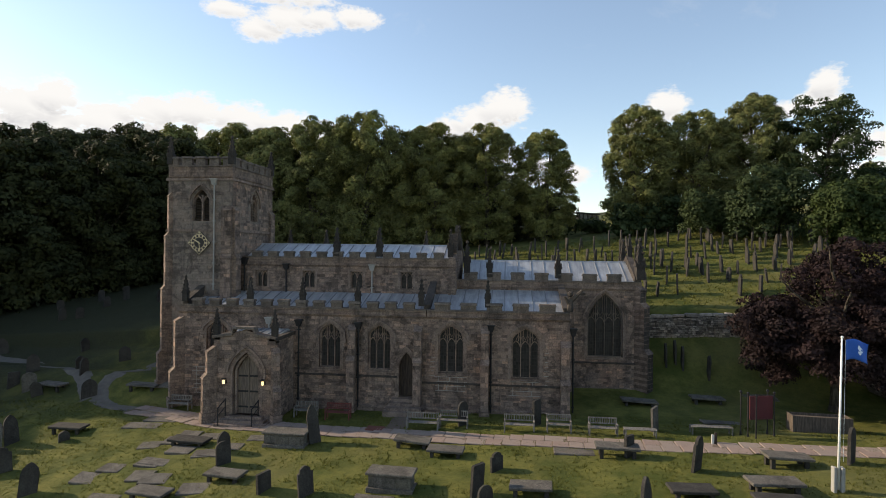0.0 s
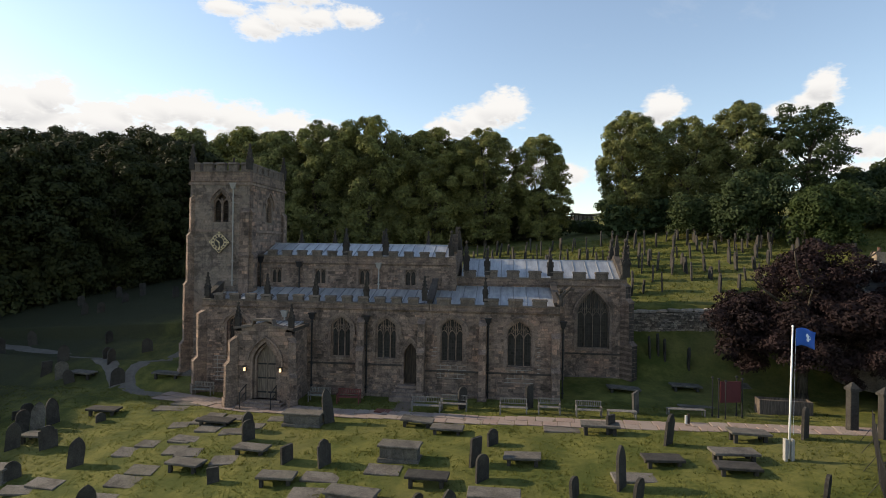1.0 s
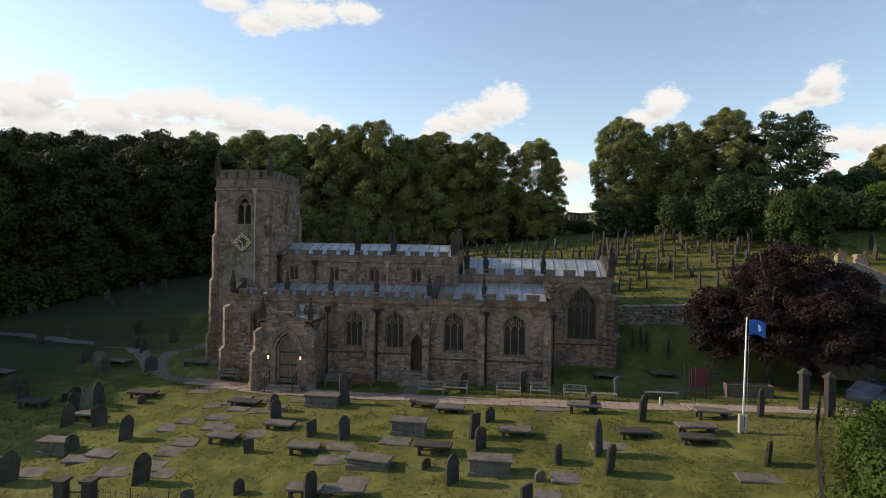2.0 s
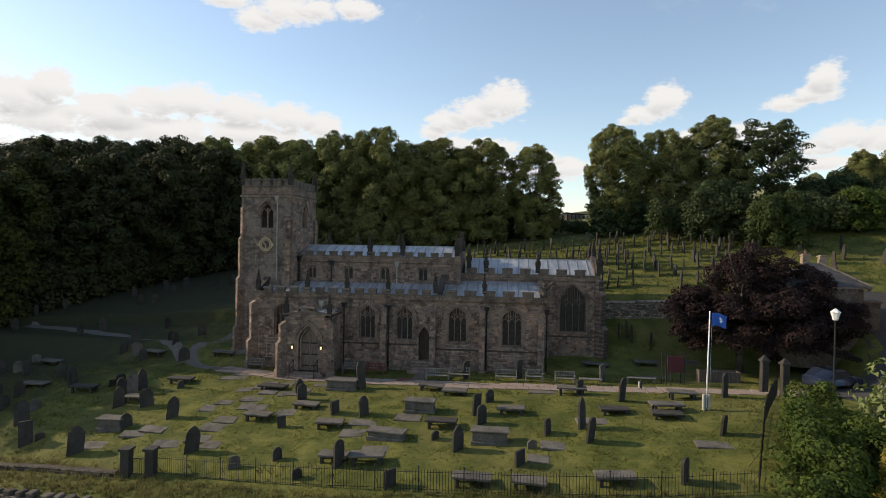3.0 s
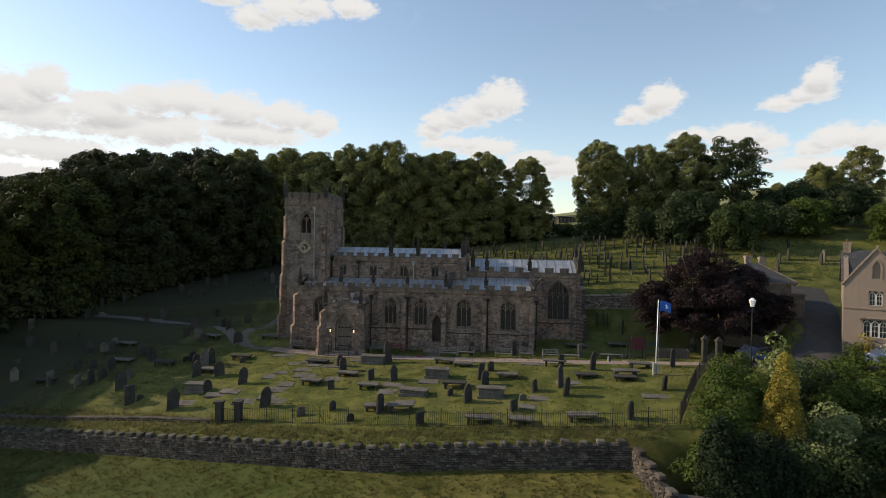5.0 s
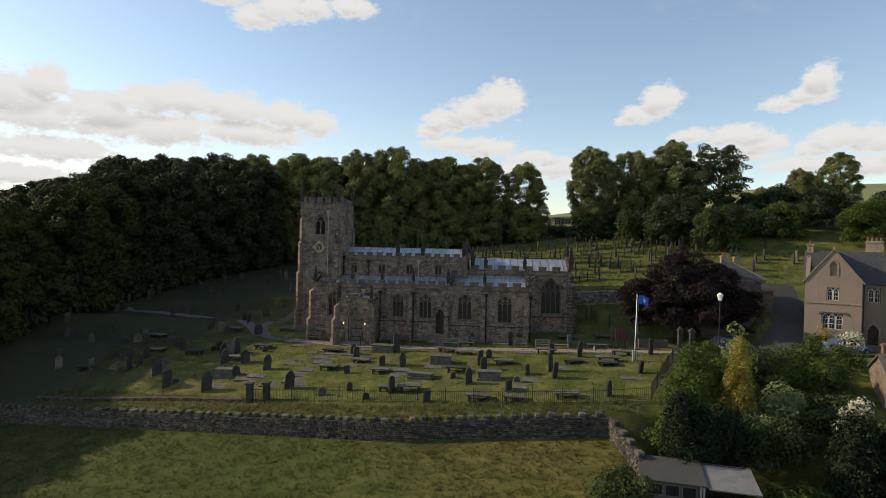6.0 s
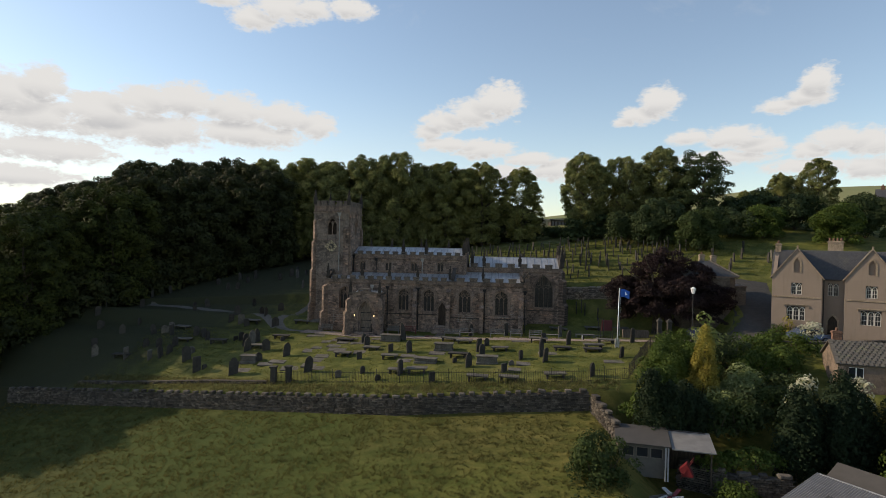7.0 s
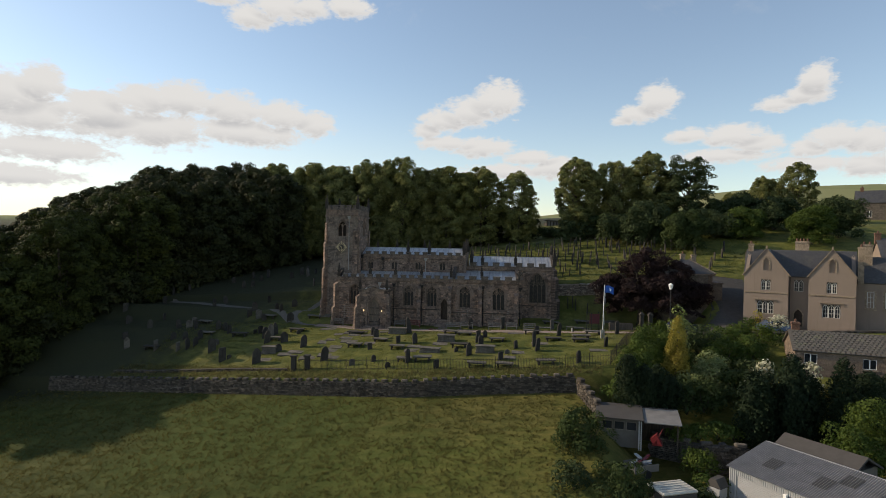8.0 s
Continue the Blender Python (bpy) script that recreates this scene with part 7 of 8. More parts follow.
def plain_house(x, y, w, d, g, eave, ridge, turn, material, roof, label, wins=(), stacks=((0.1, 0.5),)):
    ob = thing("house", label, "house", (x, y, 0), turn)
    bm = bmesh.new()
    plate(bm, [(0, g), (w, g), (w, eave), (0, eave)], [[(a, b), (a + c, b), (a + c, b + e), (a, b + e)] for a, b, c, e in wins], 0.35)
    front = part("front_wall", bm, material, ob)
    for a, b, c, e in wins:
        bm = bmesh.new()
        strip(bm, [(a, b), (a + c, b), (a + c, b + e), (a, b + e)], 0.11, 0.06, 0.16, True)
        strip(bm, [(a + c / 2, b), (a + c / 2, b + e)], 0.09, 0.06, 0.16)
        win = part("window", bm, WHITE, ob, "white window frame")
        for k in (0, 1):
            bm = bmesh.new()
            box(bm, a + k * c / 2 + 0.04, a + (k + 1) * c / 2 - 0.04, 0.12, 0.135, b, b + e)
            part("pane", bm, DARK_GLASS, win)
        bm = bmesh.new()
        box(bm, a - 0.15, a + c + 0.15, -0.06, 0.1, b - 0.14, b - 0.06)
        part("sill", bm, TRIMSTONE, win)
    bm = bmesh.new()
    box(bm, 0, w, d - 0.35, d, g, eave)
    part("back_wall", bm, material, ob)
    for px in (0.0, w - 0.35):
        bm = bmesh.new()
        plate(bm, [(0.35, g), (d - 0.35, g), (d - 0.35, eave), (d / 2, ridge - 0.1), (0.35, eave)], [], 0.35, Matrix.Translation((px + 0.35, 0, 0)) @ Matrix.Rotation(math.pi / 2, 4, "Z"))
        part("gable_wall", bm, material, ob)
    slope("roof", (-0.2, -0.2, eave - 0.1), (w + 0.2, -0.2, eave - 0.1), (w + 0.2, d / 2, ridge), (-0.2, d / 2, ridge), roof, ob, 0.32, 0.4)
    slope("roof", (-0.2, d + 0.2, eave - 0.1), (w + 0.2, d + 0.2, eave - 0.1), (w + 0.2, d / 2, ridge), (-0.2, d / 2, ridge), roof, ob, 0.32, 0.4)
    for u, v in stacks:
        chimney(ob, u * w, v * d, ridge - 0.8, ridge + 0.75, 0.7, 0.6, 1, BRICK, 0.3)
    return ob


plain_house(30.3, 15.77, 17.6, 5.4, -2.6, 0.75, 2.3, -16, COTTAGE_STONE, STONE_SLATE, "low brown cottage with stone-slate roof and white windows", ((0.8, -0.62, 1.1, 0.95), (5.6, -0.75, 1.1, 0.95), (11.4, -0.85, 1.1, 0.95)), ((0.03, 0.55),))
plain_house(52.5, 38.0, 9.0, 9.0, 0.5, 8.5, 12.2, -20, RENDER, SLATE, "pale stone house beyond the twin-gabled one", ((1.5, 5.5, 1.0, 1.4), (5.5, 5.5, 1.0, 1.4)), ((0.0, 0.5), (1.0, 0.5)))
plain_house(85.0, 100.0, 12.0, 8.0, 12.0, 21.5, 24.6, -28, WATCH_STONE, SLATE, "dark stone house among trees on the hillside", ((2, 18, 1.0, 1.5), (6, 18, 1.0, 1.5)), ((0.1, 0.5), (0.9, 0.5)))


def timber_hut(x, y, g):
    """A tall boarded hut with a mono-pitch roof, a canvas lean-to and a rail fence beside it."""
    ob = thing("timber_hut", "weathered boarded timber hut on posts among the far trees", "hut", (x, y, g), 8)
    for i in range(14):
        bm = bmesh.new()
        box(bm, i * 0.3, i * 0.3 + 0.27, 0.0, 0.06, 1.9, 4.6 - 0.03 * i, bevel=0.01)
        part("board", bm, GREY_WOOD if i % 3 else DARK_WOOD, ob)
    for px, py in ((0.05, 0.1), (2.1, 0.1), (4.1, 0.1), (0.05, 3.0), (4.1, 3.0)):
        bm = bmesh.new()
        box(bm, px - 0.1, px + 0.1, py - 0.1, py + 0.1, -0.6, 4.2)
        part("post", bm, DARK_WOOD, ob)
    bm = bmesh.new()
    box(bm, 0.0, 4.2, 0.4, 3.1, -0.5, 4.1)
    part("body", bm, DARK_WOOD, ob)
    bm = bmesh.new()
    made = box(bm, -0.4, 4.6, -0.4, 3.4, 4.55, 4.68)
    for v in made:
        v.co.z += 0.35 - 0.12 * abs(v.co.x - 0.6)
    part("roof", bm, SLATE, ob)
    bm = bmesh.new()
    made = box(bm, -2.4, 0.0, -0.5, 1.6, 2.35, 2.45)
    for v in made:
        v.co.z += 0.25 * math.cos(v.co.x * 1.3)
    part("awning", bm, PALE_SLAB, ob, "pale canvas awning")
    for px in (-4.4, -3.2, -2.0, -0.8):
        bm = bmesh.new()
        box(bm, px - 0.06, px + 0.06, -1.0, -0.88, -0.6, 1.0)
        part("fence_post", bm, GREY_WOOD, ob)
    for z in (0.35, 0.8):
        bm = bmesh.new()
        box(bm, -4.5, -0.6, -1.03, -0.98, z, z + 0.12)
        part("fence_rail", bm, GREY_WOOD, ob)


timber_hut(14.4, 119.0, 12.3)


def watch_house():
    """A squat stone building with dentilled eaves and a hipped roof."""
    ob = thing("watch_house", "squat stone watch house with hipped slate roof by the lane", "house", (24.1, 37.6, 0), -3)
    w, d, g, eave, top = 6.3, 5.6, 0.0, 6.7, 8.7
    bm = bmesh.new()
    for pts in (((0.9, 0), (w - 0.9, 0)), ((w - 0.9, 0), (w, 0.9)), ((w, 0.9), (w, d)), ((w, d), (0, d)), ((0, d), (0, 0.9)), ((0, 0.9), (0.9, 0))):
        (x0, y0), (x1, y1) = pts
        vs = [bm.verts.new(p) for p in ((x0, y0, g), (x1, y1, g), (x1, y1, eave), (x0, y0, eave))]
        bm.faces.new(vs)
    bmesh.ops.remove_doubles(bm, verts=bm.verts, dist=0.01)
    wall = part("wall", bm, WATCH_STONE, ob)
    solid = wall.modifiers.new("thickness", "SOLIDIFY")
    solid.thickness = 0.3
    bm = bmesh.new()
    box(bm, -0.12, w + 0.12, -0.12, d + 0.12, eave, eave + 0.16)
    part("cornice", bm, DRESSED, ob)
    for i in range(14):
        bm = bmesh.new()
        x = 0.1 + i * (w - 0.3) / 13
        box(bm, x, x + 0.16, -0.16, 0.0, eave - 0.16, eave)
        part("dentil", bm, PALE_SLAB, ob)
    a, b, c, e = (-0.15, -0.15, eave + 0.15), (w + 0.15, -0.15, eave + 0.15), (w + 0.15, d + 0.15, eave + 0.15), (-0.15, d + 0.15, eave + 0.15)
    r0, r1 = (w * 0.42, d * 0.5, top), (w * 0.58, d * 0.5, top)
    slope("roof", a, b, r1, r0, SLATE, ob)
    slope("roof", b, c, r1, r1, SLATE, ob)
    slope("roof", c, e, r0, r1, SLATE, ob)
    slope("roof", e, a, r0, r0, SLATE, ob)
    for p in (a, b):
        bm = bmesh.new()
        tube(bm, Vector(p) + Vector((0, 0, 0.06)), Vector(r0 if p == a else r1) + Vector((0, 0, 0.08)), 0.09, sides=6)
        part("hip_ridge", bm, PALE_SLAB, ob)
    chimney(ob, w * 0.5, d * 0.75, 7.2, 9.5, 0.6, 0.6, 1)
    chimney(ob, w * 0.75, d * 0.8, 6.8, 9.4, 0.6, 0.6, 0)
    bm = bmesh.new()
    tube(bm, (w * 0.75, d * 0.8, 9.3), (w * 0.75, d * 0.8, 10.9), 0.025, sides=5)
    tube(bm, (w * 0.75 - 0.5, d * 0.8, 10.85), (w * 0.75 + 0.4, d * 0.8, 10.85), 0.015, sides=4)
    part("aerial", bm, IRON, ob)
    bm = bmesh.new()
    box(bm, w, w + 1.3, 0.9, 4.4, g, 5.5)
    annex = part("annex", bm, WATCH_STONE, ob)
    bm = bmesh.new()
    box(bm, w - 0.02, w + 1.42, 0.78, 4.5, 5.5, 5.66, bevel=0.03)
    part("ledge", bm, DRESSED, annex)


watch_house()


# ---- the yards below the cottage ----
def corrugated(name, a, b, c, d, material, parent, wave=0.15, deep=0.028):
    """A corrugated sheet from eaves a-b up to d-c."""
    a, b, c, d = (Vector(p) for p in (a, b, c, d))
    normal = (b - a).cross(d - a).normalized()
    n = int((b - a).length / wave) * 4
    verts, faces = [], []
    for i in range(n + 1):
        lift = normal * (deep * math.sin(i * math.pi / 2))
        for lo, hi in ((a.lerp(b, i / n), d.lerp(c, i / n)),):
            verts += [tuple(lo + lift), tuple(hi + lift), tuple(lo + lift - normal * 0.012), tuple(hi + lift - normal * 0.012)]
    for i in range(n):
        j = i * 4
        faces += [(j, j + 4, j + 5, j + 1), (j + 2, j + 3, j + 7, j + 6), (j, j + 2, j + 6, j + 4), (j + 1, j + 5, j + 7, j + 3)]
    data = bpy.data.meshes.new(name)
    data.from_pydata(verts, [], faces)
    data.materials.append(material)
    ob = new(name, data)
    ob.parent = parent
    return ob


SHEET = plain("galvanised_sheet", (0.185, 0.178, 0.172), 0.75, 0.1, 0.45, 1.3)
SHEET_WHITE = plain("white_sheet", (0.33, 0.335, 0.34), 0.5, 0.0, 0.12, 1.5)
SHEET_DIRTY = plain("dirty_rooflight", (0.09, 0.085, 0.075), 0.6, 0.0, 0.35, 2.0)
FELT = plain("roofing_felt", (0.062, 0.057, 0.053), 0.9, 0.0, 0.3, 1.5)
PLASTER = plain("grey_boards", (0.12, 0.112, 0.10), 0.85, 0.0, 0.3, 2.0)
RED_PAINT = plain("red_paint", (0.13, 0.014, 0.018), 0.5, 0.0, 0.3, 3.0)


def garage():
    """A white sheet garage with a corrugated roof and a roller door; x runs along its door side."""
    ob = thing("garage", "white corrugated garage with grey sheet roof and roller door", "garage", (18.35, 0.5, 0), -56.5)
    L, D, g, eave, top = 11.0, 4.6, -9.3, -5.5, -4.35
    bm = bmesh.new()
    plate(bm, [(0, g), (L, g), (L, eave), (0, eave)], [[(0.6, g + 0.05), (3.9, g + 0.05), (3.9, eave - 0.55), (0.6, eave - 0.55)]], 0.12)
    part("door_wall", bm, SHEET_WHITE, ob)
    bm = bmesh.new()
    box(bm, 0.62, 3.88, 0.08, 0.1, g + 0.05, eave - 0.56)
    roller = part("roller_door", bm, SHEET_WHITE, ob, "closed white roller door")
    for i in range(26):
        bm = bmesh.new()
        z = g + 0.1 + i * 0.122
        box(bm, 0.62, 3.88, 0.04, 0.08, z, z + 0.105, bevel=0.015)
        part("door_slat", bm, SHEET_WHITE, roller)
    for i in range(70):
        x = 0.02 + i * 0.157
        bm = bmesh.new()
        box(bm, x, x + 0.08, -0.035, 0.0, (eave - 0.5) if 0.5 < x < 3.95 else g, eave - 0.02)
        part("cladding_rib", bm, SHEET_WHITE, ob)
    bm = bmesh.new()
    plate(bm, [(0, g), (D, g), (D, top - 0.05), (0, eave)], [], 0.1, Matrix.Translation((0.1, 0, 0)) @ Matrix.Rotation(math.pi / 2, 4, "Z"))
    part("end_wall", bm, SHEET_WHITE, ob)
    bm = bmesh.new()
    box(bm, 0, L, D - 0.12, D, g, top)
    part("back_wall", bm, SHEET_WHITE, ob)
    corrugated("roof", (-0.15, -0.2, eave), (L, -0.2, eave), (L, D, top), (-0.15, D, top), SHEET, ob)
    for x0, y0 in ((1.6, 1.3), (5.1, 1.2), (6.2, 2.4), (8.6, 1.3)):
        k0, k1 = (y0 + 0.2) / (D + 0.2), (y0 + 1.5) / (D + 0.2)
        z0, z1 = eave + (top - eave) * k0 + 0.045, eave + (top - eave) * k1 + 0.045
        corrugated("rooflight", (x0, y0, z0), (x0 + 1.0, y0, z0), (x0 + 1.0, y0 + 1.3, z1), (x0, y0 + 1.3, z1), SHEET_DIRTY, ob)
    bm = bmesh.new()
    box(bm, 4.1, 4.35, -0.22, 0.0, eave - 0.75, eave - 0.4, bevel=0.03)
    part("floodlight", bm, WHITE, ob)
    barn = thing("shed", "low dark felt-roofed shed behind the garage", "shed", (22.4, 3.2, 0), -56.5)
    bm = bmesh.new()
    box(bm, 0.1, 5.6, 0.1, 3.8, -9, -5.0)
    part("wall", bm, PLASTER, barn)
    bm = bmesh.new()
    plate(bm, [(-0.2, -5.2), (1.9, -4.15), (4.0, -5.2), (4.0, -5.05), (1.9, -3.98), (-0.2, -5.05)], [], 5.9, Matrix.Rotation(-math.pi / 2, 4, "Z") @ Matrix.Scale(-1, 4, (1, 0, 0)))
    part("roof", bm, FELT, barn)
    tank = thing("water_tank", "white plastic tank with a dark lid beside the garage", "tank", (17.4, 0.2, -9.2), -50)
    bm = bmesh.new()
    box(bm, -0.55, 0.55, -0.5, 0.5, 0, 2.3, bevel=0.08)
    part("body", bm, SHEET_WHITE, tank)
    bm = bmesh.new()
    made = box(bm, -0.6, 0.6, -0.55, 0.55, 2.3, 2.9)
    for v in made:
        if v.co.z > 2.8:
            v.co.x *= 0.35
    part("lid", bm, FELT, tank)


garage()


def open_shed():
    """A ramshackle lean-to: a glazed boarded half and an open half."""
    ob = thing("garden_shed", "ramshackle boarded garden shed with a felt roof, half open", "shed", (9.9, 6.2, 0), -10)
    g, lo, hi = -6.4, -3.95, -3.5
    w = 3.3
    bm = bmesh.new()
    plate(bm, [(0, g), (w, g), (w, lo), (0, lo)], [[(0.25 + i * 0.98, lo - 1.0), (1.05 + i * 0.98, lo - 1.0), (1.05 + i * 0.98, lo - 0.3), (0.25 + i * 0.98, lo - 0.3)] for i in range(3)], 0.08)
    part("front_board", bm, PLASTER, ob)
    for i in range(3):
        bm = bmesh.new()
        strip(bm, [(0.25 + i * 0.98, lo - 1.0), (1.05 + i * 0.98, lo - 1.0), (1.05 + i * 0.98, lo - 0.3), (0.25 + i * 0.98, lo - 0.3)], 0.08, -0.03, 0.06, True)
        win = part("window", bm, GREY_WOOD, ob)
        bm = bmesh.new()
        box(bm, 0.3 + i * 0.98, 1.0 + i * 0.98, 0.03, 0.04, lo - 0.97, lo - 0.33)
        part("pane", bm, DARK_GLASS, win)
    for x in (0.0, w - 0.08):
        bm = bmesh.new()
        box(bm, x, x + 0.08, 0.08, 2.3, g, lo)
        part("side_board", bm, PLASTER, ob)
    bm = bmesh.new()
    box(bm, 0, 6.2, 2.3, 2.38, g, hi)
    part("back_board", bm, DARK_WOOD, ob)
    for x0, x1, tag in ((-0.3, w + 0.25, "roof"), (w + 0.3, 6.5, "roof")):
        bm = bmesh.new()
        made = box(bm, x0, x1, -0.55, 2.5, lo + 0.02, lo + 0.1)
        for v in made:
            v.co.z += (hi - lo) * (v.co.y + 0.55) / 3.05 - (0.12 if x0 > 1 else 0)
        part(tag, bm, FELT if x0 < 1 else SHEET, ob)
    for x in (w - 0.15, w + 0.02, 6.15):
        bm = bmesh.new()
        box(bm, x, x + 0.1, -0.45, -0.35, g, lo)
        part("post", bm, SHEET_WHITE if x < 5 else DARK_WOOD, ob)
    barrow = thing("wheelbarrow", "upturned red wheelbarrow leaning inside the shed", "wheelbarrow", (14.15, 4.6, -5.9), -20)
    bm = bmesh.new()
    made = box(bm, -0.5, 0.5, -0.35, 0.35, 0.3, 0.95)
    for v in made:
        if v.co.z < 0.5:
            v.co.x *= 0.55
            v.co.y *= 0.6
    bmesh.ops.rotate(bm, verts=bm.verts, cent=(0, 0, 0.6), matrix=Matrix.Rotation(1.1, 3, "Y"))
    part("tray", bm, RED_PAINT, barrow)
    for y in (-0.28, 0.28):
        bm = bmesh.new()
        tube(bm, (-0.3, y, 0.1), (0.5, y * 1.2, 1.5), 0.025, sides=6)
        part("handle", bm, RED_PAINT, barrow)
    bm = bmesh.new()
    bmesh.ops.transform(bm, matrix=Matrix.Translation((-0.4, 0, 0.05)) @ Matrix.Rotation(math.pi / 2, 4, "X"), verts=bmesh.ops.create_cone(bm, cap_ends=True, segments=14, radius1=0.2, radius2=0.2, depth=0.09)["verts"])
    part("wheel", bm, IRON, barrow)
    trailer = thing("trailer", "old two-wheeled trailer loaded with red junk and white boards", "trailer", (12.2, 1.3, -6.9), 25)
    bm = bmesh.new()
    box(bm, -1.1, 1.1, -0.7, 0.7, 0.45, 0.55)
    for y in (-0.7, 0.66):
        box(bm, -1.1, 1.1, y, y + 0.04, 0.55, 1.0)
    part("bed", bm, PLASTER, trailer)
    for y in (-0.78, 0.78):
        bm = bmesh.new()
        bmesh.ops.transform(bm, matrix=Matrix.Translation((0, y, 0.32)) @ Matrix.Rotation(math.pi / 2, 4, "X"), verts=bmesh.ops.create_cone(bm, cap_ends=True, segments=16, radius1=0.32, radius2=0.32, depth=0.14)["verts"])
        part("wheel", bm, IRON, trailer)
    for i in range(7):
        bm = bmesh.new()
        a = i * 1.3
        box(bm, -0.35, 0.35, -0.12, 0.12, -0.05, 0.05, Matrix.Translation((0.7 * math.cos(a) * 0.8, 0.4 * math.sin(a), 0.85 + 0.08 * i)) @ Matrix.Rotation(a, 4, "Z") @ Matrix.Rotation(0.5 * math.sin(i), 4, "Y"))
        part("load", bm, RED_PAINT if i % 2 else SHEET_WHITE, trailer)
    cab = thing("small_trailer_cabin", "boxy dark trailer cabin with a ridged cream roof", "trailer", (13.6, -1.9, -8.0), 20)
    bm = bmesh.new()
    box(bm, -1.35, 1.35, -0.95, 0.95, 0.3, 1.5, bevel=0.08)
    part("body", bm, FELT, cab)
    bm = bmesh.new()
    box(bm, -1.45, 1.4, -1.0, 1.0, 1.5, 1.72, bevel=0.1)
    top = part("roof", bm, plain("cream_paint", (0.50, 0.47, 0.40), 0.5), cab)
    for i in range(5):
        bm = bmesh.new()
        box(bm, -1.3, 1.25, -0.75 + i * 0.35, -0.69 + i * 0.35, 1.71, 1.75)
        part("rib", bm, CONCRETE, top)
    bm = bmesh.new()
    box(bm, 1.345, 1.36, -0.7, 0.7, 0.85, 1.4)
    part("rear_window", bm, SHEET_WHITE, cab)
    for x in (-0.8, 0.8):
        for y in (-0.9, 0.9):
            bm = bmesh.new()
            bmesh.ops.transform(bm, matrix=Matrix.Translation((x, y, 0.3)) @ Matrix.Rotation(math.pi / 2, 4, "X"), verts=bmesh.ops.create_cone(bm, cap_ends=True, segments=16, radius1=0.3, radius2=0.3, depth=0.18)["verts"])
            part("wheel", bm, IRON, cab)


open_shed()


def brushwood(x, y, z):
    """A heap of cut branches and old boards against the garden wall."""
    rng = np.random.default_rng(19)
    heap = thing("brushwood_heap", "heap of cut branches and old boards against the wall", "brushwood", (x, y, z), 12)
    bm = bmesh.new()
    for _ in range(70):
        a = rng.normal() * 0.5
        p = Vector((rng.normal() * 0.9, rng.normal() * 0.35, 0.1 + 0.7 * rng.random() ** 1.5))
        d = Vector((math.cos(a), math.sin(a), rng.normal() * 0.25)) * (0.4 + 0.5 * rng.random())
        tube(bm, p - d, p + d, 0.03, 0.015, 5)
    ob = part("branches", bm, BARK, heap)
    tagged(ob, kind="stuff")
    for i in range(5):
        bm = bmesh.new()
        box(bm, -0.9, 0.9, -0.09, 0.09, 0, 0.04, Matrix.Translation((1.3 + 0.16 * i, 0.2 * (i % 3), 0.3 + 0.1 * i)) @ Matrix.Rotation(0.5 + 0.25 * i, 4, "Z") @ Matrix.Rotation(0.35, 4, "Y"))
        part("old_board", bm, GREY_WOOD if i % 2 else BROWN_WOOD, heap)


brushwood(19.6, 4.6, ground(19.6, 4.6))


def car(x, y, turn, paint, label):
    ob = thing("car", label, "car", (x, y, ground(x, y) + 0.04), turn)
    bm = bmesh.new()
    prof = [(-2.0, 0.3), (2.0, 0.3), (2.05, 0.62), (1.9, 0.8), (0.95, 0.92), (0.35, 1.4), (-1.0, 1.45), (-1.75, 1.0), (-2.05, 0.9)]
    plate(bm, prof, [], 1.6, Matrix.Translation((0, -0.8, 0)))
    bmesh.ops.bevel(bm, geom=[e for e in bm.edges if e.calc_face_angle(0) > 0.3], offset=0.06, segments=2, affect="EDGES")
    part("body", bm, paint, ob, "", True)
    for y0 in (-0.815, 0.8):
        bm = bmesh.new()
        plate(bm, [(-1.5, 0.95), (0.75, 0.95), (0.3, 1.32), (-0.95, 1.36)], [], 0.015, Matrix.Translation((0, y0, 0)))
        part("side_window", bm, DARK_GLASS, ob)
    bm = bmesh.new()
    vs = [bm.verts.new(p) for p in ((0.42, -0.66, 1.37), (0.42, 0.66, 1.37), (0.93, 0.7, 0.97), (0.93, -0.7, 0.97))]
    bm.faces.new(vs)
    bmesh.ops.translate(bm, vec=(0.03, 0, 0.03), verts=bm.verts)
    part("windscreen", bm, DARK_GLASS, ob)
    for px in (-1.25, 1.25):
        for py in (-0.75, 0.75):
            bm = bmesh.new()
            m = Matrix.Translation((px, py, 0.3)) @ Matrix.Rotation(math.pi / 2, 4, "X")
            bmesh.ops.transform(bm, matrix=m, verts=bmesh.ops.create_cone(bm, cap_ends=True, segments=18, radius1=0.31, radius2=0.31, depth=0.2)["verts"])
            wheel = part("wheel", bm, IRON, ob)
            bm = bmesh.new()
            bmesh.ops.transform(bm, matrix=m, verts=bmesh.ops.create_cone(bm, cap_ends=True, segments=14, radius1=0.19, radius2=0.19, depth=0.215)["verts"])
            part("rim", bm, SHEET, wheel)


def paint(name, colour):
    return surface(name, lambda n, p: (n.mix(n.noise(p, 0.6), colour, tuple(c * 0.9 for c in colour)), None), 0.25, 0.3, spec=0.6)


car(34.5, 28.6, 8, paint("blue_grey_car", (0.10, 0.13, 0.19)), "blue-grey hatchback parked before the house")
car(24.6, 31.5, 25, paint("dark_blue_car", (0.03, 0.04, 0.07)), "dark blue car parked in the lane mouth")

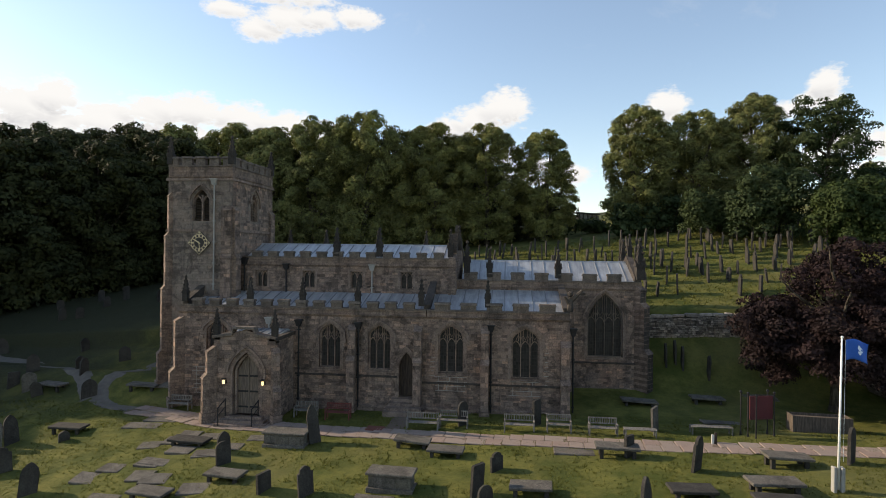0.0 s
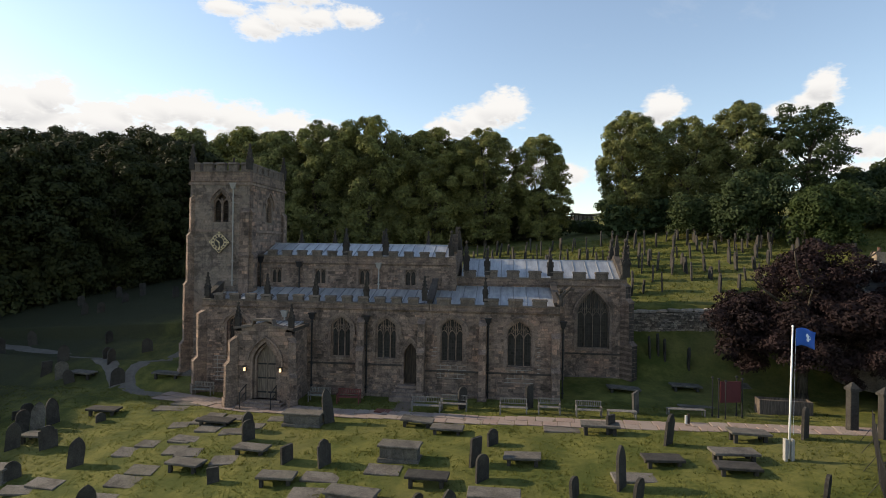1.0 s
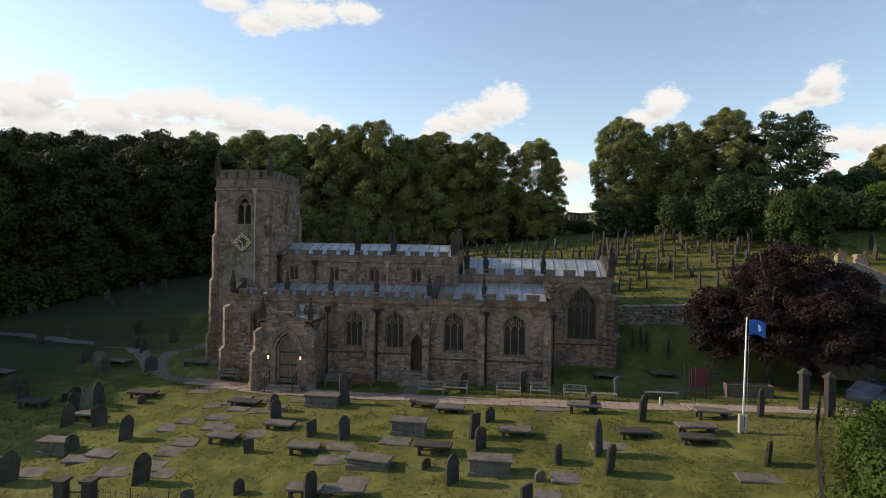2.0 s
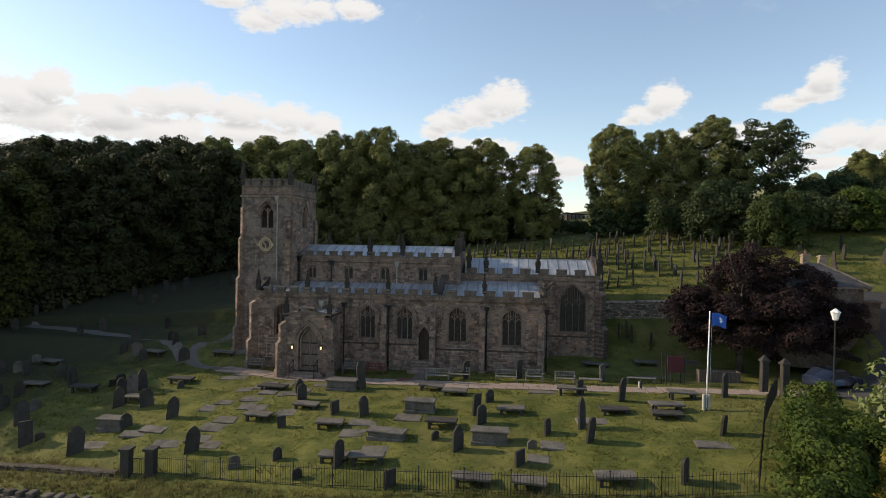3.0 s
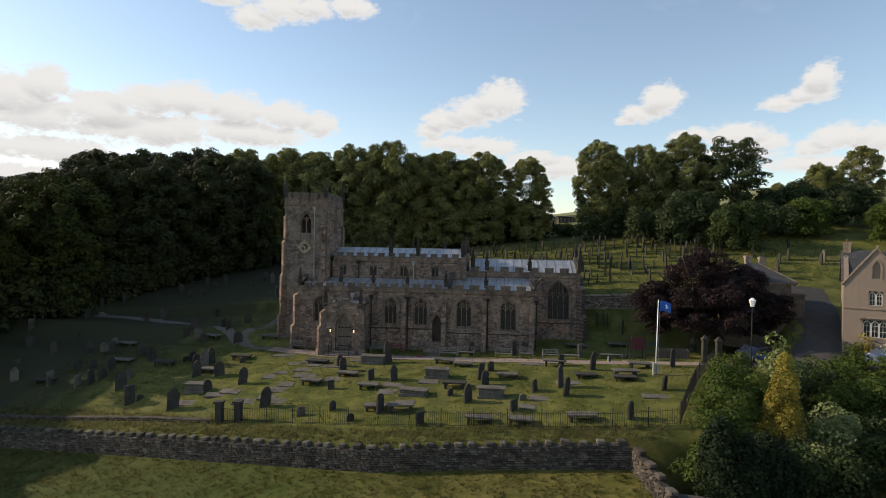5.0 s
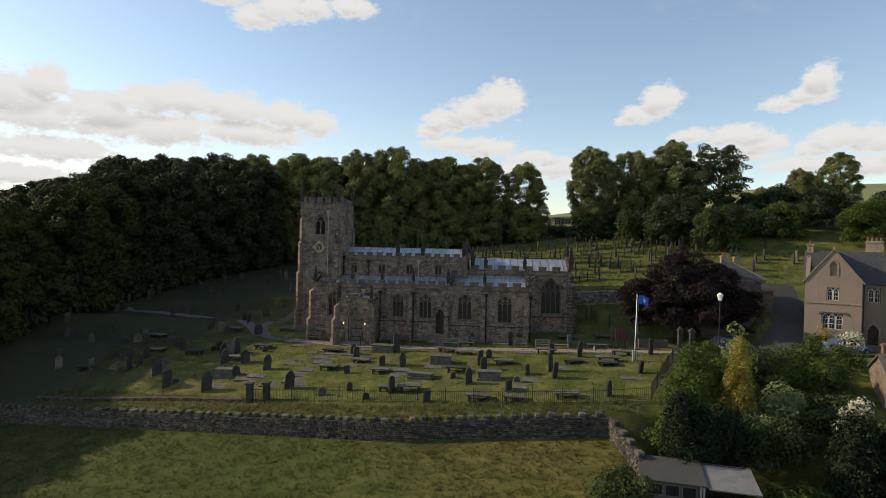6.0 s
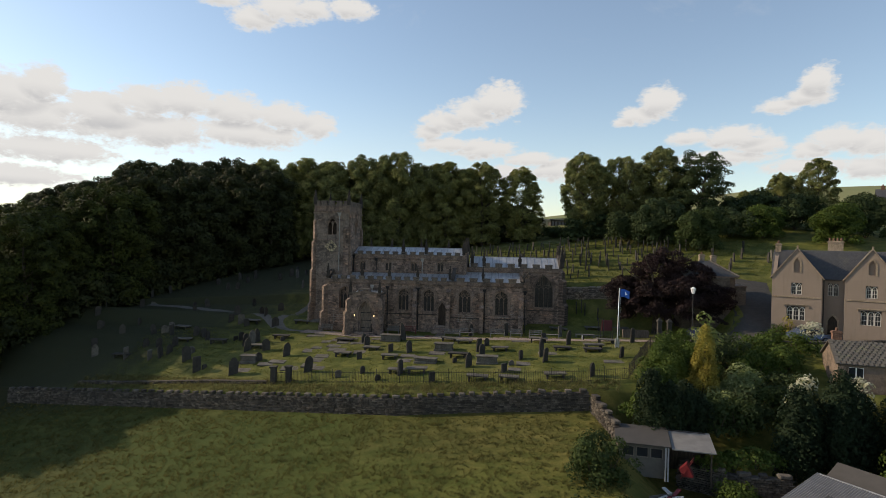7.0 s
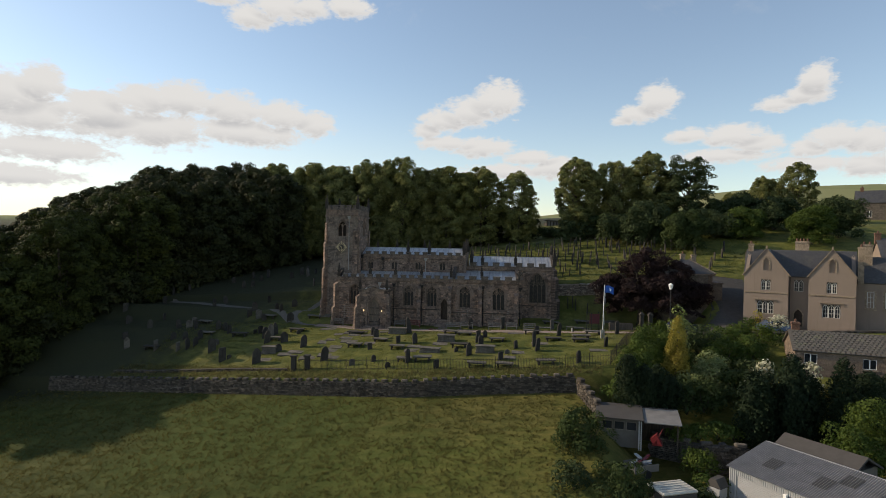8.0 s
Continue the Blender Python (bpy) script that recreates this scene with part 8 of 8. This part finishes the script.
# ---- gardens and other planting ----
def shrub(x, y, rx, high, leaf, label, name="shrub", seed=0, z=None, per=85, size=0.16, lobe=0.8, count=None, category="shrub", group=""):
    rng = np.random.default_rng(seed + int(abs(x * 31 + y * 17)))
    ob = thing(name, label, category, (x, y, (ground(x, y) if z is None else z)), 0, group)
    bm = bmesh.new()
    for i in range(5):
        a = i * 1.3
        tube(bm, (0, 0, -0.3), (math.cos(a) * rx * 0.5, math.sin(a) * rx * 0.5, high * 0.6), 0.07, 0.025, 6)
    part("stem", bm, BARK, ob)
    n = count or max(10, int(rx * rx * high * 0.9 / lobe ** 2))
    lobes = crown_lobes(rng, n, max(0.3, rx - lobe * 0.5), max(0.3, high / 2 - lobe * 0.4), high / 2, lobe, 0.55)
    lobes += [(math.cos(k) * rx * 0.7, math.sin(k) * rx * 0.7, lobe * 0.5, lobe) for k in (0, 1.05, 2.1, 3.14, 4.2, 5.2)]
    part("foliage", leaves_mesh("foliage", rng, lobes, per, size, leaf), None, ob)
    return ob


def conifer(x, y, r, high, leaf, label, z=None, seed=1, size=0.15, per=120, name="conifer", blunt=False):
    """A column of small hanging sprays that narrows to its tip, or a blunt clipped one."""
    rng = np.random.default_rng(seed + int(abs(x * 13 + y * 7)))
    ob = thing(name, label, "conifer", (x, y, (ground(x, y) if z is None else z)))
    bm = bmesh.new()
    tube(bm, (0, 0, -0.3), (0, 0, high * 0.6), 0.14, 0.05, 7)
    part("trunk", bm, BARK, ob)
    lobes = []
    count = int((75 if blunt else 44) * high / 4)
    for i in range(count):
        k = i / count
        wide = r * ((1 - k ** 3.4) ** 0.7 if blunt else (1 - k) ** 0.62) * (min(1.0, 0.75 + 1.2 * k) if blunt else 1.0)
        a = i * 2.4 + rng.random()
        reach = wide * ((0.8 + 0.12 * rng.random()) if blunt else (0.62 + 0.2 * rng.random()))
        lobes.append((math.cos(a) * reach, math.sin(a) * reach, 0.25 + k * (high - 0.6), (0.3 if blunt else 0.24 + 0.30 * r * (1 - k)) * (0.75 + 0.5 * rng.random())))
        if blunt and i % 5 == 0:
            lobes.append((0, 0, 0.4 + k * (high - 1.0), wide * 0.72))
    part("foliage", leaves_mesh("foliage", rng, lobes, per * 2.0, size, leaf, 0.5, 1.5), None, ob)
    return ob


def copper_beech():
    """A lopsided beech: a high dome to the west, tiers of boughs reaching down to the east, ragged ends."""
    rng = np.random.default_rng(77)
    ob = thing("copper_beech", "wide lopsided copper beech with dark purple leaves beside the lane", "tree", (20.9, 38.8, ground(20.9, 38.8) - 0.1))
    part("trunk", trunk_mesh("trunk", rng, 9.5, 0.36, 14, 6.0, 0.22), None, ob)
    lobes = []
    for x, y, z, rx, rz, count in ((0.4, 0.0, 7.3, 3.8, 3.6, 90), (-3.5, -0.4, 4.8, 3.0, 2.7, 60), (3.8, -0.5, 6.2, 3.4, 3.2, 70), (7.2, -1.0, 4.9, 2.8, 2.0, 44), (0.5, -2.4, 4.8, 4.2, 2.6, 70)):
        for px, py, pz, r in crown_lobes(rng, count, rx, rz, z, 0.8, 0.55):
            lobes.append((px + x, py + y, max(pz, 1.6), r))
    for i in range(60):
        a, k = i * 2.4, rng.random()
        reach = 4.6 + 2.2 * rng.random() + 1.6 * max(0.0, math.cos(a))
        for j in range(3):
            lobes.append((0.8 + math.cos(a) * (reach - 0.5 * j), math.sin(a) * (reach - 0.5 * j) * 0.85, 1.7 + 5.2 * k - 0.4 * max(0.0, math.cos(a)) * reach * 0.2 + 0.12 * j, 0.34 + 0.12 * j))
    part("crown", leaves_mesh("crown", rng, lobes, 430, 0.095, LEAF_COPPER, 0.8, 0.85), None, ob)


copper_beech()


def layered_tree(x, y, high, spread):
    """A dark spreading tree whose boughs carry flat plates of leaves with gaps between."""
    rng = np.random.default_rng(61)
    ob = thing("layered_tree", "dark spreading tree with flat layered boughs above the yard", "tree", (x, y, ground(x, y) - 0.1))
    part("trunk", trunk_mesh("trunk", rng, high, 0.36, 12, spread * 0.5, 0.3), None, ob)
    lobes = []
    for i in range(46):
        k = 0.38 + 0.6 * (i / 46)
        reach = spread * (1.05 - 0.85 * (k - 0.38)) * math.sqrt(rng.random())
        a = i * 2.4 + rng.random()
        for _ in range(4):
            lobes.append((math.cos(a) * reach + rng.normal() * 0.8, math.sin(a) * reach + rng.normal() * 0.8, high * k - 0.12 * reach + rng.normal() * 0.55, 0.75 + 0.5 * rng.random()))
    part("crown", leaves_mesh("crown", rng, lobes, 110, 0.15, LEAF_DEEP, 0.45, 0.65), None, ob)


layered_tree(38.0, 73.0, 14.4, 6.0)
SMALL = "dense small green tree at the edge of the upper yard"
for x, y, r, h, leaf in ((27.8, 64.6, 4.2, 8.0, LEAF_DEEP), (33.2, 59.5, 4.2, 6.6, LEAF_MIXED), (45.0, 64.0, 3.6, 6.0, LEAF_SHRUB), (40.5, 66, 4.5, 5.0, LEAF_DEEP), (52, 68, 4.0, 6.0, LEAF_DEEP), (23.5, 69, 4.0, 5.0, LEAF_DEEP), (60, 62, 4.5, 7.0, LEAF_DEEP), (53.5, 58, 4.0, 6.5, LEAF_SHRUB)):
    shrub(x, y, r, h, leaf, SMALL, "small_tree", 3, None, 150, 0.15, 1.0, category="tree", group="small trees above the yard")
for x, y, r, h in ((7, 90, 3.0, 2.0), (12.5, 92, 3, 1.3), (3, 104, 5, 4.5), (21, 108, 4, 5.0), (15.5, 74, 3.0, 4.0), (20.5, 75.5, 3.0, 4.5), (26.5, 75, 3.0, 4.5), (12.5, 84, 2.2, 1.1), (38.5, 72, 3.4, 5.0), (44.5, 74, 4.0, 6.0), (50, 78, 4.0, 6.5)):
    shrub(x, y, r, h, LEAF_DEEP, "dark hedge bush at the top of the graveyard", "bush", 2, None, 60, 0.24, 1.0, None, "bush", "bushes above the yard")
# the undergrowth below the wood, with shade put into its leaf colour
for i in range(34):
    rr = np.random.default_rng(100 + i)
    if i < 16:
        x, y = -46 + i * 3.5, 83 + 3 * rr.random()
    else:
        k = (i - 16) / 17
        x, y = -43.5 - 22 * k - 2 * rr.random(), 71 - 50 * k + 2 * rr.random()
    shrub(x, y, 3.2, (7.5 if i < 16 else 4.5) + 2 * rr.random(), LEAF_WOOD_SHADED, "understorey bush below the trees, leaves coloured dark for shade", "bush", i, None, 50, 0.26, 1.25, 22, "bush", "bushes below the wood")
BRIGHT = "bushy bright green shrub against the railings"
for x, y, r, h, z in ((14.4, 13.0, 2.0, 3.2, -3.2), (15.6, 15.2, 2.3, 3.6, -2.6), (16.6, 18.0, 2.3, 3.6, -1.8), (17.8, 20.6, 2.1, 3.2, -1.2), (19.4, 23.0, 1.9, 2.8, -0.8), (12.4, 11.0, 1.5, 2.2, -3.6), (19.2, 17.5, 2.0, 3.6, -2.0)):
    shrub(x, y, r, h, LEAF_SHRUB, BRIGHT, "shrub", 5, z, 260, 0.095, 0.7, group="shrubs along the railings")
DARKC = "clipped dark green cypress in the garden"
for x, y, r, h, z in ((12.85, 9.0, 1.35, 5.6, -4.6), (14.2, 8.9, 1.2, 4.7, -4.6), (15.7, 10.0, 1.5, 4.6, -4.7), (17.0, 10.6, 1.2, 3.4, -4.6)):
    conifer(x, y, r, h, LEAF_CYPRESS, DARKC, z, 3, 0.085, 150, blunt=True)
for x, y, r, h, z in ((23.2, 8.0, 1.75, 7.4, -7.1), (26.6, 8.4, 1.9, 8.5, -6.9), (30.5, 8.1, 1.55, 8.0, -6.6), (24.9, 9.4, 1.5, 6.4, -6.8), (28.5, 9.2, 1.5, 6.2, -6.6), (33.4, 9.6, 2.2, 5.6, -5.6), (36.5, 10.6, 2.2, 5.2, -5.2)):
    conifer(x, y, r, h, LEAF_CYPRESS, "tall dense dark conifer below the cottage", z, 4, 0.095, 120, blunt=True)
conifer(18.6, 14.2, 1.3, 6.1, LEAF_GOLD, "drooping golden-yellow conifer among green shrubs", -2.1, 9, 0.065, 420, name="golden_conifer")
shrub(20.2, 18.2, 1.5, 5.2, LEAF_PALE, "tall pale grey-green shrub behind the golden conifer", "shrub", 6, -1.2, 70, 0.15, 0.6)
for x, y, r, h, z, leaf in ((22.0, 15.0, 2.2, 2.6, -2.6, LEAF_PALE), (24.5, 18.5, 2.3, 2.6, -1.6, LEAF_SHRUB), (27.5, 19.5, 2.3, 2.4, -1.4, LEAF_SHRUB), (22.8, 20.5, 2.2, 3.0, -1.0, LEAF_DEEP), (25.8, 22.5, 2.0, 2.2, -0.4, LEAF_SHRUB), (30.5, 22.6, 1.8, 2.0, 0.0, LEAF_SHRUB),
                         (21.2, 11.8, 1.8, 2.6, -4.2, LEAF_DEEP), (26.0, 15.2, 2.2, 2.4, -2.8, LEAF_DEEP), (19.6, 13.0, 1.7, 2.6, -3.8, LEAF_PALE), (28.4, 24.6, 1.6, 1.8, 0.2, LEAF_SHRUB), (18.6, 10.9, 1.5, 3.0, -4.6, LEAF_MIXED), (20.2, 11.2, 1.6, 2.8, -4.4, LEAF_MIXED), (23.8, 13.0, 1.7, 2.4, -3.6, LEAF_MIXED)):
    shrub(x, y, r, h, leaf, "rounded garden shrub on the bank below the lane", "shrub", 7, z, 190, 0.105, 0.7, group="garden shrubs")
for x, y, r, h, z in ((25.2, 11.6, 1.2, 2.6, -2.2), (29.6, 11.6, 1.2, 2.8, -2.4), (34.2, 27.9, 1.2, 1.7, 1.0)):
    shrub(x, y, r, h, LEAF_BLOSSOM, "white-flowering shrub in the garden", "flowering_shrub", 8, z, 90, 0.13, 0.5, category="shrub")
for x, y, r, h, leaf in ((33.3, 30.6, 0.7, 1.9, LEAF_GOLD), (35.8, 30.4, 1.2, 1.6, LEAF_BLOSSOM), (42.2, 30.4, 0.8, 1.4, LEAF_GOLD), (43.6, 30.6, 1.2, 1.5, LEAF_PALE), (32.5, 30.9, 0.8, 1.0, LEAF_SHRUB), (41.2, 30.7, 0.9, 0.9, LEAF_SHRUB)):
    shrub(x, y, r, h, leaf, "small garden bush against the house front", "shrub", 9, 0.9, 110, 0.1, 0.4, group="bushes before the house")
for x, y, r, h, z in ((18.2, 6.6, 1.2, 1.1, -5.6), (20.0, 7.2, 1.2, 1.1, -5.6), (16.6, 6.2, 1.1, 1.1, -5.7), (21.6, 7.8, 1.2, 1.1, -5.8)):
    shrub(x, y, r, h, LEAF_SHRUB, "low garden hedge along the yard", "hedge", 10, z, 110, 0.12, 0.5, category="hedge", group="low hedge")
for x, y, r, h, z, leaf in ((8.0, 3.4, 2.6, 4.6, -7.0, LEAF_MIXED), (10.2, -1.6, 2.4, 3.8, -8.6, LEAF_MIXED), (6.4, -1.6, 1.8, 2.6, -7.8, LEAF_DEEP), (17.0, 0.8, 1.6, 2.2, -8.4, LEAF_SHRUB), (15.8, -0.8, 1.4, 1.8, -8.6, LEAF_DEEP), (27.8, 2.4, 2.4, 6.0, -8.6, LEAF_SHRUB), (30.4, 4.0, 2.4, 6.6, -7.6, LEAF_SHRUB), (25.6, 4.6, 1.8, 3.0, -7.8, LEAF_PALE), (17.4, 3.6, 1.5, 1.6, -7.2, LEAF_SHRUB)):
    shrub(x, y, r, h, leaf, "untidy green bush at the edge of the yard", "bush", 12, z, 220, 0.095, 0.65, category="bush", group="bushes round the yards")
drystone("garden_wall", [(14.5, 7.2), (18.0, 5.4), (21.5, 5.2)], 1.3, "rough garden wall behind the sheds", base=lambda x, y: -7.0, stone_w=0.36)
drystone("garden_wall", [(9.0, 12.3), (9.8, 9.5), (10.3, 7.4)], 1.5, "rough wall between meadow and garden", base=lambda x, y: ground(x, y) - 0.2)
drystone("front_wall", [(24.5, 26.4), (30, 25.4), (36, 24.6), (44, 24.2)], 0.35, "low stone wall along the lane before the house", coping=False, base=lambda x, y: ground(x, y) - 0.1, face=-1)


# ---- long grass and turf ----
def blade_material(name, a, b):
    mat = bpy.data.materials.new(name)
    mat.use_nodes = True
    n = Nodes(mat.node_tree)
    geo = n.add("ShaderNodeNewGeometry")
    tone = n.mix(n.math("ADD", n.math("MULTIPLY", geo.outputs["Random Per Island"], 0.6), n.math("MULTIPLY", n.noise(geo.outputs["Position"], 0.35), 0.5)), a, b)
    shader = n.add("ShaderNodeBsdfPrincipled")
    n.link(tone, shader.inputs["Base Color"])
    shader.inputs["Roughness"].default_value = 0.8
    shader.inputs["Specular IOR Level"].default_value = 0.1
    thin = n.add("ShaderNodeBsdfTranslucent")
    n.link(tone, thin.inputs[0])
    both = n.add("ShaderNodeMixShader")
    both.inputs[0].default_value = 0.5
    n.link(shader.outputs[0], both.inputs[1])
    n.link(thin.outputs[0], both.inputs[2])
    out = n.add("ShaderNodeOutputMaterial")
    n.link(both.outputs[0], out.inputs[0])
    return mat


def tufts(name, label, spots, high, wide, blades, material, seed, lean=0.5):
    rng = np.random.default_rng(seed)
    verts, faces = [], []
    for x, y in spots:
        z = ground(x, y)
        s = high * (0.5 + rng.random())
        for _ in range(blades):
            a, r = rng.random() * 6.283, wide * 2 * rng.random()
            bx, by = x + math.cos(a) * r, y + math.sin(a) * r
            k = rng.normal(size=2) * lean * s + np.array((0.25 * s, 0.0))
            px, py = -math.sin(a) * wide / 2, math.cos(a) * wide / 2
            j = len(verts)
            verts += [(bx - px, by - py, z - 0.03), (bx + px, by + py, z - 0.03), (bx + k[0], by + k[1], z + s)]
            faces.append((j, j + 1, j + 2))
    data = bpy.data.meshes.new(name)
    data.from_pydata(verts, [], faces)
    data.materials.append(material)
    tagged(new(name, data), label, "grass", kind="stuff")


def spots_in(seed, count, x0, x1, y0, y1, keep):
    rng = np.random.default_rng(seed)
    out = []
    while len(out) < count:
        x, y = x0 + (x1 - x0) * rng.random(), y0 + (y1 - y0) * rng.random()
        if keep(x, y, rng):
            out.append((x, y))
    return out


def wall_y(x):
    return 13.0 + wall_bend(x) - 0.05 * max(0.0, x)


STRAW = blade_material("straw_grass", (0.055, 0.07, 0.02), (0.21, 0.18, 0.085))
MEADOW = blade_material("meadow_grass", (0.055, 0.066, 0.016), (0.185, 0.16, 0.06))
TURF = blade_material("turf", (0.058, 0.077, 0.016), (0.185, 0.180, 0.050))
tufts("meadow_grass", "long yellowing meadow grass below the field wall", spots_in(1, 17000, -60, 10, -6, 24, lambda x, y, r: y < wall_y(x) - 0.4 and noise.noise(Vector((x * 0.5, y * 0.9, 0))) + 0.8 > r.random() * 1.2), 0.17, 0.05, 6, MEADOW, 2, 0.9)
tufts("rough_grass", "dry rough grass on the bank behind the field wall", spots_in(3, 2600, -46, 11.5, 13, 24, lambda x, y, r: 0.35 < y - wall_y(x) < 2.1 + (0.8 if x < -22 else 0)), 0.34, 0.035, 6, STRAW, 4, 0.45)
tufts("turf", "mown turf of the churchyard lawn", spots_in(5, 24000, -44, 20, 15, 36, lambda x, y, r: y > wall_y(x) + 2.0 and noise.noise(Vector((x * 0.6, y * 0.6, 4))) + 0.5 > r.random()), 0.07, 0.06, 3, TURF, 6, 0.8)
tufts("turf", "rough turf of the upper graveyard", spots_in(7, 9000, -2, 46, 45.6, 72, lambda x, y, r: True), 0.22, 0.06, 3, TURF, 8, 0.6)
